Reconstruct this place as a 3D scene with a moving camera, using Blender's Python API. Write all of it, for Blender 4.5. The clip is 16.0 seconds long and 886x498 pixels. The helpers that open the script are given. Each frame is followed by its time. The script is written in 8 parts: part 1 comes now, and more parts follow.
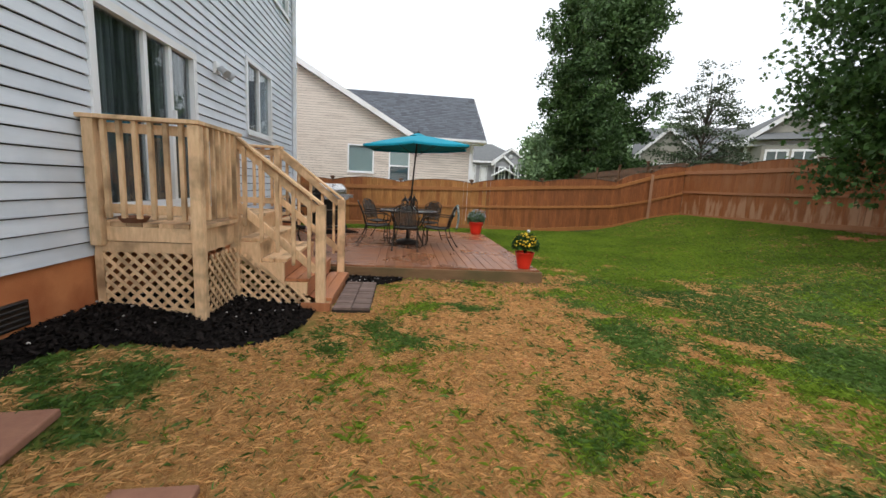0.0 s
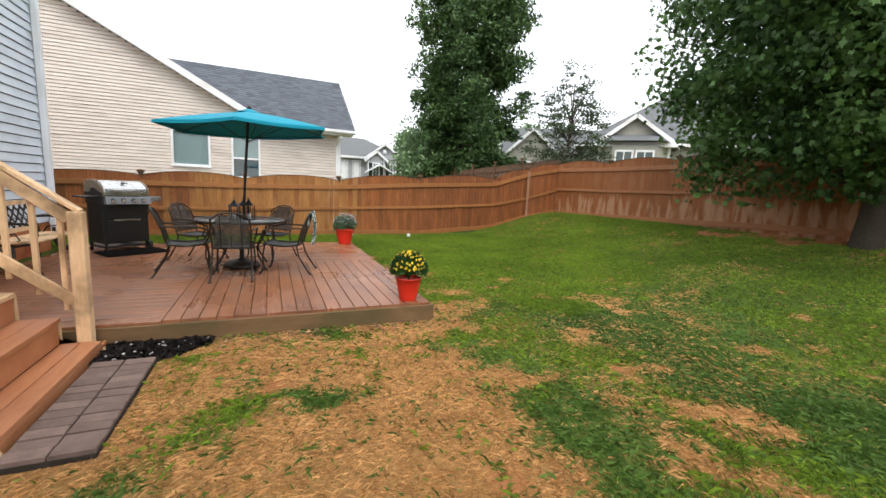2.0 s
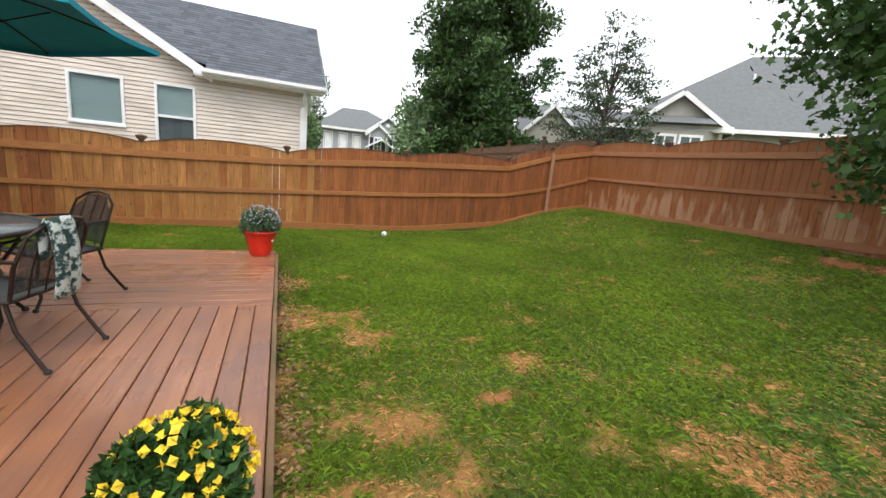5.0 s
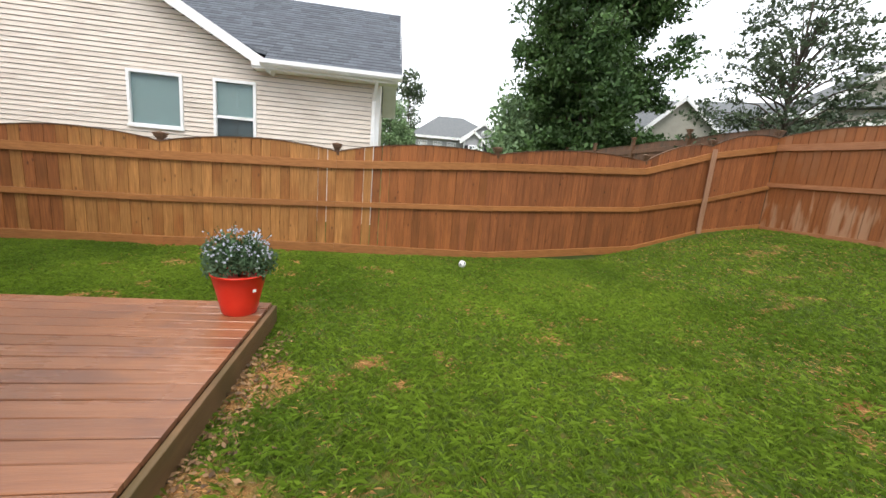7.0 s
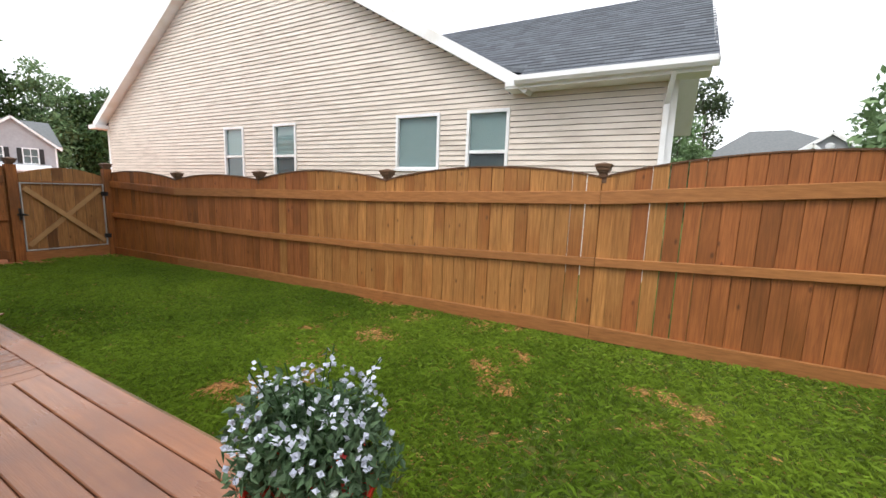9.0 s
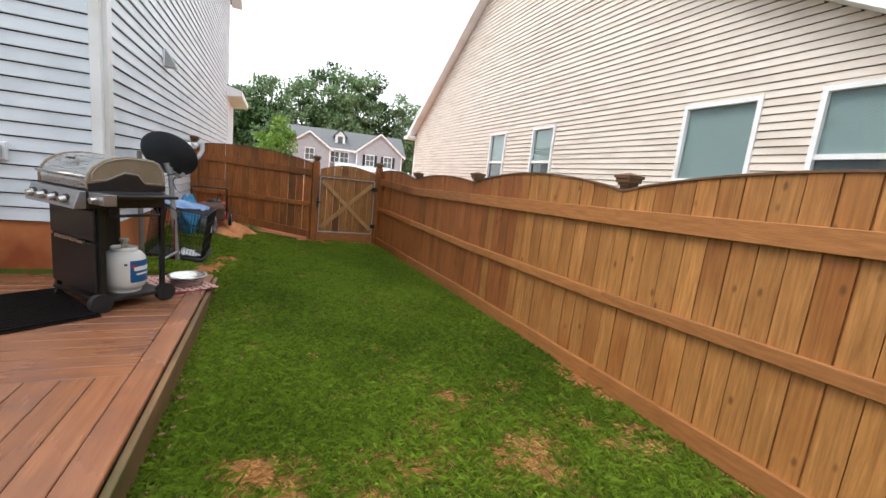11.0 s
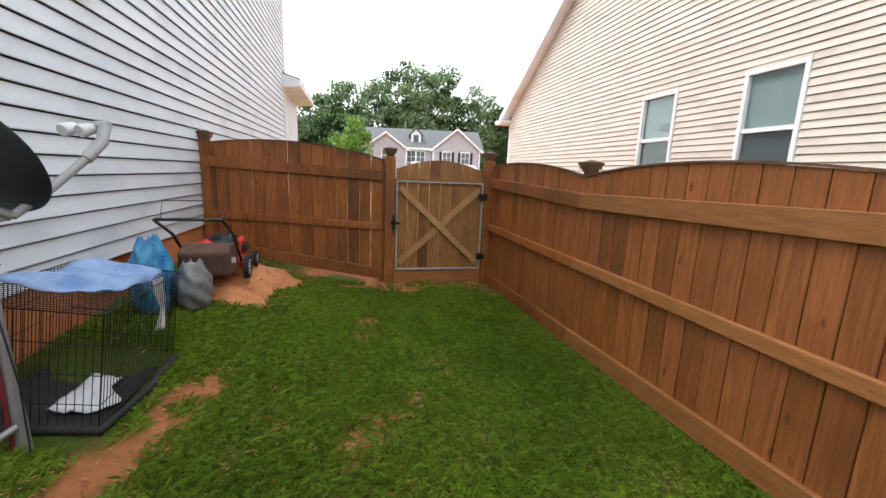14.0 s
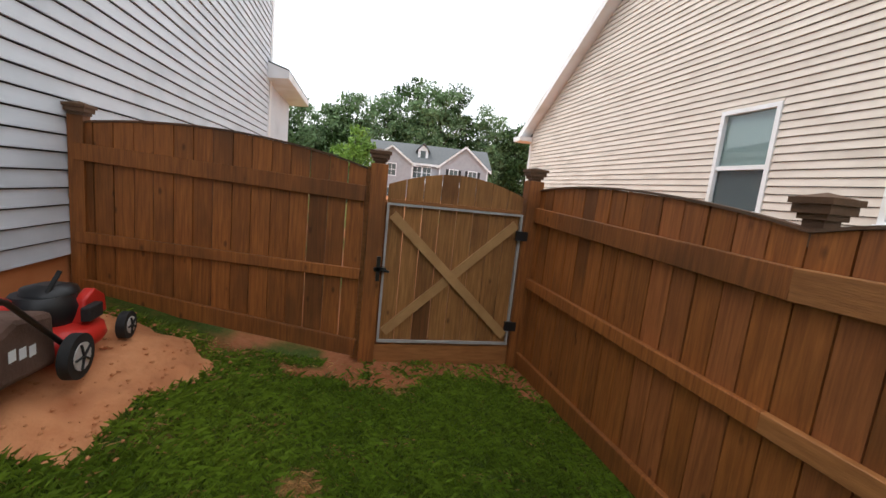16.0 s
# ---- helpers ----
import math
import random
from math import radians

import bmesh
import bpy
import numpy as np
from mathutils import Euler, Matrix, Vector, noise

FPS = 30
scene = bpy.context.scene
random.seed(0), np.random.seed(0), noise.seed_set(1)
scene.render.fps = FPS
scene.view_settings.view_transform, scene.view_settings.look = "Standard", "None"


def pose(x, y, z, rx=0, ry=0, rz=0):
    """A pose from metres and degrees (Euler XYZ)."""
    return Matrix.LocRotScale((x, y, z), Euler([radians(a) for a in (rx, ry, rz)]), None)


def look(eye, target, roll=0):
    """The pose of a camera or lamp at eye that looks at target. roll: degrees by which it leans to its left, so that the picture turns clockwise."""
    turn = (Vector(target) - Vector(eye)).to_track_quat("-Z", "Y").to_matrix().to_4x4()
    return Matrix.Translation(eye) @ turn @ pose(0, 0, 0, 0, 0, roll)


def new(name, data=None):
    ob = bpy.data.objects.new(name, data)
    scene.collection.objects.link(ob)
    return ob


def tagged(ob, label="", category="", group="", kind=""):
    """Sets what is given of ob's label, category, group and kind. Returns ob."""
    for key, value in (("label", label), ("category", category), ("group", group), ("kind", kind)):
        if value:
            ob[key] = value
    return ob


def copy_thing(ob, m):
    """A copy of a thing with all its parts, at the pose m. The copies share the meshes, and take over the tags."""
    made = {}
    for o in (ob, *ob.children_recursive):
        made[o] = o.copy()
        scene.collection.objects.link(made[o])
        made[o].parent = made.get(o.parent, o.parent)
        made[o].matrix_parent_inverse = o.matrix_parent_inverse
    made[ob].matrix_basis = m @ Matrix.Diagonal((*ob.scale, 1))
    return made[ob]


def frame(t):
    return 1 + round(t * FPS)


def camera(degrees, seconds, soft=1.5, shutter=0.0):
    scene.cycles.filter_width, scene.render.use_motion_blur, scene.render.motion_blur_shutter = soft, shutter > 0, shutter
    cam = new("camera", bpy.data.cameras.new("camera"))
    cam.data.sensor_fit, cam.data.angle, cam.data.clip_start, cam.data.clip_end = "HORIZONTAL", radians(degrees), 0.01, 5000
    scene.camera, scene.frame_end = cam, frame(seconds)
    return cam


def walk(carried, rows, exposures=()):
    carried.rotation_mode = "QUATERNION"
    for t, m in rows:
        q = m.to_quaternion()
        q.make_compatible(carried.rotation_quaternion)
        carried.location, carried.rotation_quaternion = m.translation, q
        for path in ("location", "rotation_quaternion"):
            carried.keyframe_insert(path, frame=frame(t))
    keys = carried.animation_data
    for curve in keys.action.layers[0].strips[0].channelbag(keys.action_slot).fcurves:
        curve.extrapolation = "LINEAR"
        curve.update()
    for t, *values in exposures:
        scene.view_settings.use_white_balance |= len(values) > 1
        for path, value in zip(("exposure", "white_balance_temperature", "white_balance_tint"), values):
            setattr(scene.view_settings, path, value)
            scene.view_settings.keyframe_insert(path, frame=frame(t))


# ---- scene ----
cam = camera(95.9, 16.0)
METRES, EYE, TILT, LEAN, TURN = 18.5, 1.5, 0.0, 0.0, -5.1
PATH = [
    (0, (0.082, 0.359, 1.459), (0.293, 2.323, 1.15), 3.1),
    (0.5, (0.197, 0.695, 1.477), (0.679, 2.606, 1.138), 4.8),
    (1, (0.396, 1.197, 1.49), (1.237, 2.989, 1.2), 3.9),
    (1.5, (0.478, 1.85, 1.491), (1.12, 3.729, 1.253), 1.9),
    (2, (0.625, 2.285, 1.508), (1.416, 4.098, 1.214), 2.9),
    (2.5, (0.778, 3.064, 1.455), (1.46, 4.919, 1.147), 1.6),
    (3, (0.989, 3.527, 1.448), (1.642, 5.381, 1.078), 3.2),
    (3.2, (1.12, 3.707, 1.4), (1.823, 5.533, 0.986), 3.5),
    (5.3, (2.589, 5.675, 1.604), (3.359, 7.48, 1.22), 6.0),
    (5.5, (2.722, 5.894, 1.578), (3.494, 7.705, 1.228), 6.1),
    (6, (2.91, 6.68, 1.475), (3.38, 8.605, 1.201), 3.8),
    (6.5, (3.212, 7.113, 1.562), (3.66, 9.025, 1.185), 5.1),
    (7, (3.246, 7.967, 1.472), (3.557, 9.905, 1.087), 5.0),
    (7.5, (3.298, 8.591, 1.468), (3.137, 10.561, 1.164), 9.3),
    (8, (3.42, 9.223, 1.499), (3.272, 11.203, 1.257), 8.6),
    (8.2, (3.346, 9.48, 1.484), (2.987, 11.428, 1.212), 6.9),
    (10.3, (2.759, 11.696, 1.427), (1.255, 12.981, 1.129), 7.5),
    (10.5, (2.706, 11.837, 1.507), (1.042, 12.882, 1.135), 7.8),
    (11, (2.285, 12.057, 1.452), (0.478, 12.85, 1.129), 6.2),
    (11.5, (1.553, 12.226, 1.396), (-0.324, 12.86, 1.125), 7.4),
    (12, (0.99, 12.24, 1.452), (-0.978, 12.497, 1.204), 5.9),
    (12.5, (0.372, 12.275, 1.437), (-1.605, 12.471, 1.211), 5.6),
    (13, (-0.17, 12.349, 1.451), (-2.148, 12.592, 1.273), 2.1),
    (13.5, (-0.709, 12.308, 1.453), (-2.674, 12.526, 1.15), 3.5),
    (14, (-1.27, 12.437, 1.444), (-3.187, 12.867, 1.07), 2.3),
    (14.5, (-1.696, 12.408, 1.474), (-3.618, 12.827, 1.113), 2.6),
    (15, (-2.238, 12.615, 1.474), (-4.123, 13.173, 1.106), 4.8),
    (15.5, (-2.762, 12.725, 1.49), (-4.663, 13.298, 1.242), 3.5),
    (15.8, (-3.028, 12.753, 1.485), (-4.961, 13.206, 1.25), 3.6),
    (16, (-3.191, 12.732, 1.469), (-5.123, 13.157, 1.179), 5.9),
]
EXPOSURES = [(0, 0.30), (0.5, 0.44), (1, 0.6), (1.5, 0.6), (2, 0.72), (3, 0.46), (5.5, 0.75), (6, 0.15), (6.5, 0.45), (7, 0.86), (8, 0.72), (10.5, 0.85), (11, 0.86), (11.5, 0.75), (12.5, 0.62), (13, 0.72), (14, 0.95), (14.5, 0.78), (15, 0.82), (15.5, 0.45), (16, 0.48)]
walk(cam, [(t, look(eye, target, roll)) for t, eye, target, roll in PATH], EXPOSURES)

# ---- world and light: a white overcast sky ----
world = bpy.data.worlds.new("overcast_sky")
scene.world = world
world.use_nodes = True
wn, wl = world.node_tree.nodes, world.node_tree.links
wn.clear()
sky = wn.new("ShaderNodeTexSky")
sky.sky_type, sky.sun_disc = "NISHITA", False
sky.sun_elevation, sky.sun_rotation = radians(58), radians(200)
sky.dust_density, sky.air_density = 4.0, 1.0
bg_sky, bg_cloud, bg_sum, w_out = wn.new("ShaderNodeBackground"), wn.new("ShaderNodeBackground"), wn.new("ShaderNodeAddShader"), wn.new("ShaderNodeOutputWorld")
bg_sky.inputs[1].default_value = 0.05
bg_cloud.inputs[0].default_value = (0.97, 0.985, 1.0, 1)
bg_cloud.inputs[1].default_value = 0.95
wl.new(sky.outputs[0], bg_sky.inputs[0])
wl.new(bg_sky.outputs[0], bg_sum.inputs[0])
wl.new(bg_cloud.outputs[0], bg_sum.inputs[1])
wl.new(bg_sum.outputs[0], w_out.inputs[0])

sun = new("sun", bpy.data.lights.new("sun", "SUN"))
sun.data.energy, sun.data.angle, sun.data.color = 0.9, radians(25), (1.0, 0.97, 0.92)
SUN_EL, SUN_ROT = radians(58), radians(200)
sun.matrix_world = look((math.sin(SUN_ROT) * math.cos(SUN_EL) * 30, math.cos(SUN_ROT) * math.cos(SUN_EL) * 30, math.sin(SUN_EL) * 30), (0, 0, 0))


# ---- materials ----
def material(name, colors, rough=0.7, scale=8.0, stretch=(1, 1, 1), bump=0.15, bump_scale=60.0, metal=0.0, vary=0.0, island=0.0, spread=0.5, spec=0.4, detail=6.0, stain=None, stain_scale=1.3, rough_var=0.08, gloss_patches=0.0, knots=False):
    """A node material: two colours mixed by noise, an optional stain, value that varies by object or island, and fine relief."""
    m = bpy.data.materials.new(name)
    m.use_nodes = True
    n, l = m.node_tree.nodes, m.node_tree.links
    b = n["Principled BSDF"]
    tc = n.new("ShaderNodeTexCoord")
    mp = n.new("ShaderNodeMapping")
    mp.inputs["Scale"].default_value = stretch
    info = n.new("ShaderNodeObjectInfo")
    off = n.new("ShaderNodeVectorMath")
    off.operation = "MULTIPLY_ADD"
    comb = n.new("ShaderNodeCombineXYZ")
    for i in range(3):
        l.new(info.outputs["Random"], comb.inputs[i])
    l.new(comb.outputs[0], off.inputs[0])
    off.inputs[1].default_value = (37, 53, 71) if vary else (0, 0, 0)
    l.new(tc.outputs["Object"], off.inputs[2])
    l.new(off.outputs[0], mp.inputs[0])
    no = n.new("ShaderNodeTexNoise")
    no.inputs["Scale"].default_value, no.inputs["Detail"].default_value, no.inputs["Roughness"].default_value = scale, detail, 0.62
    l.new(mp.outputs[0], no.inputs["Vector"])
    ramp = n.new("ShaderNodeValToRGB")
    ramp.color_ramp.elements[0].position, ramp.color_ramp.elements[1].position = 0.5 - spread / 2, 0.5 + spread / 2
    ramp.color_ramp.elements[0].color, ramp.color_ramp.elements[1].color = (*colors[0], 1), (*colors[1], 1)
    l.new(no.outputs["Fac"], ramp.inputs[0])
    col = ramp.outputs[0]
    if stain:
        ns = n.new("ShaderNodeTexNoise")
        ns.inputs["Scale"].default_value, ns.inputs["Detail"].default_value = stain_scale, 5
        l.new(off.outputs[0], ns.inputs["Vector"])
        rs = n.new("ShaderNodeValToRGB")
        rs.color_ramp.elements[0].position, rs.color_ramp.elements[1].position = 0.48, 0.68
        l.new(ns.outputs["Fac"], rs.inputs[0])
        mx = n.new("ShaderNodeMixRGB")
        mx.inputs[2].default_value = (*stain, 1)
        l.new(rs.outputs[0], mx.inputs[0])
        l.new(col, mx.inputs[1])
        col = mx.outputs[0]
    if knots:
        km = n.new("ShaderNodeMapping")
        km.inputs["Scale"].default_value = (3.2, 3.2, 1.5)
        l.new(off.outputs[0], km.inputs[0])
        vo = n.new("ShaderNodeTexVoronoi")
        vo.inputs["Scale"].default_value = 2.2
        l.new(km.outputs[0], vo.inputs["Vector"])
        kr = n.new("ShaderNodeMapRange")
        kr.inputs[1].default_value, kr.inputs[2].default_value, kr.inputs[3].default_value, kr.inputs[4].default_value = 0.05, 0.12, 0.75, 0.0
        l.new(vo.outputs["Distance"], kr.inputs[0])
        kx = n.new("ShaderNodeMixRGB")
        kx.inputs[2].default_value = (colors[0][0] * 0.35, colors[0][1] * 0.35, colors[0][2] * 0.35, 1)
        l.new(kr.outputs[0], kx.inputs[0])
        l.new(col, kx.inputs[1])
        col = kx.outputs[0]
        gm_ = n.new("ShaderNodeMapping")
        gm_.inputs["Scale"].default_value = (26, 26, 1.0)
        l.new(off.outputs[0], gm_.inputs[0])
        gn = n.new("ShaderNodeTexNoise")
        gn.inputs["Scale"].default_value, gn.inputs["Detail"].default_value, gn.inputs["Distortion"].default_value = 1.6, 5, 1.7
        l.new(gm_.outputs[0], gn.inputs["Vector"])
        gr = n.new("ShaderNodeMapRange")
        gr.inputs[1].default_value, gr.inputs[2].default_value, gr.inputs[3].default_value, gr.inputs[4].default_value = 0.3, 0.7, 0.78, 1.24
        l.new(gn.outputs["Fac"], gr.inputs[0])
        gx_ = n.new("ShaderNodeVectorMath")
        gx_.operation = "SCALE"
        l.new(col, gx_.inputs[0])
        l.new(gr.outputs[0], gx_.inputs["Scale"])
        col = gx_.outputs[0]
    if vary or island:
        hsv = n.new("ShaderNodeHueSaturation")
        mr = n.new("ShaderNodeMapRange")
        mr.inputs[3].default_value, mr.inputs[4].default_value = 1 - max(vary, island), 1 + max(vary, island)
        if island:
            geo = n.new("ShaderNodeNewGeometry")
            l.new(geo.outputs["Random Per Island"], mr.inputs[0])
        else:
            l.new(info.outputs["Random"], mr.inputs[0])
        l.new(mr.outputs[0], hsv.inputs["Value"])
        l.new(col, hsv.inputs["Color"])
        col = hsv.outputs[0]
    l.new(col, b.inputs["Base Color"])
    rr = n.new("ShaderNodeMapRange")
    rr.inputs[3].default_value, rr.inputs[4].default_value = max(0.02, rough - rough_var), min(1, rough + rough_var)
    l.new(no.outputs["Fac"], rr.inputs[0])
    rough_out = rr.outputs[0]
    if gloss_patches:
        ng = n.new("ShaderNodeTexNoise")
        ng.inputs["Scale"].default_value = 1.1
        l.new(tc.outputs["Object"], ng.inputs["Vector"])
        rg = n.new("ShaderNodeMapRange")
        rg.inputs[1].default_value, rg.inputs[2].default_value, rg.inputs[3].default_value, rg.inputs[4].default_value = 0.42, 0.62, 0.0, -gloss_patches
        l.new(ng.outputs["Fac"], rg.inputs[0])
        ad = n.new("ShaderNodeMath")
        l.new(rough_out, ad.inputs[0])
        l.new(rg.outputs[0], ad.inputs[1])
        rough_out = ad.outputs[0]
    l.new(rough_out, b.inputs["Roughness"])
    b.inputs["Metallic"].default_value = metal
    b.inputs["Specular IOR Level"].default_value = spec
    if bump:
        nb = n.new("ShaderNodeTexNoise")
        nb.inputs["Scale"].default_value, nb.inputs["Detail"].default_value = bump_scale, 4
        l.new(mp.outputs[0], nb.inputs["Vector"])
        bp = n.new("ShaderNodeBump")
        bp.inputs["Strength"].default_value, bp.inputs["Distance"].default_value = bump, 0.01
        l.new(nb.outputs["Fac"], bp.inputs["Height"])
        l.new(bp.outputs[0], b.inputs["Normal"])
    return m


def leafy(name, c1, c2, island=0.35):
    m = material(name, (c1, c2), rough=0.55, scale=0.6, bump=0, island=island, spread=0.4, spec=0.3)
    b = m.node_tree.nodes["Principled BSDF"]
    n, l = m.node_tree.nodes, m.node_tree.links
    tr, mix = n.new("ShaderNodeBsdfTranslucent"), n.new("ShaderNodeMixShader")
    l.new(b.inputs["Base Color"].links[0].from_socket, tr.inputs[0])
    mix.inputs[0].default_value = 0.22
    l.new(b.outputs[0], mix.inputs[1])
    l.new(tr.outputs[0], mix.inputs[2])
    l.new(mix.outputs[0], n["Material Output"].inputs[0])
    return m


def glassy(name, tint=(0.85, 0.9, 0.92), clear=0.92):
    """A window pane: clear glass with a mirror-like sheen."""
    m = bpy.data.materials.new(name)
    m.use_nodes = True
    n, l = m.node_tree.nodes, m.node_tree.links
    n.clear()
    t, g, mix, out, fr = n.new("ShaderNodeBsdfTransparent"), n.new("ShaderNodeBsdfGlossy"), n.new("ShaderNodeMixShader"), n.new("ShaderNodeOutputMaterial"), n.new("ShaderNodeLayerWeight")
    t.inputs[0].default_value = (*[c * clear for c in tint], 1)
    g.inputs["Roughness"].default_value = 0.02
    pw, sc = n.new("ShaderNodeMath"), n.new("ShaderNodeMath")
    pw.operation, sc.operation = "POWER", "MULTIPLY_ADD"
    fr.inputs[0].default_value, pw.inputs[1].default_value = 0.5, 3.5
    sc.inputs[1].default_value, sc.inputs[2].default_value = 0.6, 0.06
    l.new(fr.outputs["Facing"], pw.inputs[0])
    l.new(pw.outputs[0], sc.inputs[0])
    l.new(sc.outputs[0], mix.inputs[0])
    l.new(t.outputs[0], mix.inputs[1])
    l.new(g.outputs[0], mix.inputs[2])
    l.new(mix.outputs[0], out.inputs[0])
    return m


def sling(name, holes=0.58):
    """Loosely woven mesh cloth with light coming through its holes."""
    m = material(name, ((0.05, 0.05, 0.045), (0.09, 0.09, 0.085)), rough=0.7, bump=0)
    n, l = m.node_tree.nodes, m.node_tree.links
    t, mix, tc, vo, mr = n.new("ShaderNodeBsdfTransparent"), n.new("ShaderNodeMixShader"), n.new("ShaderNodeTexCoord"), n.new("ShaderNodeTexVoronoi"), n.new("ShaderNodeMapRange")
    vo.inputs["Scale"].default_value = 220
    l.new(tc.outputs["Object"], vo.inputs["Vector"])
    mr.inputs[1].default_value, mr.inputs[2].default_value, mr.inputs[3].default_value, mr.inputs[4].default_value = 0.3, 0.5, holes * 1.6, 0.25
    l.new(vo.outputs["Distance"], mr.inputs[0])
    l.new(mr.outputs[0], mix.inputs[0])
    l.new(n["Principled BSDF"].outputs[0], mix.inputs[1])
    l.new(t.outputs[0], mix.inputs[2])
    l.new(mix.outputs[0], n["Material Output"].inputs[0])
    return m


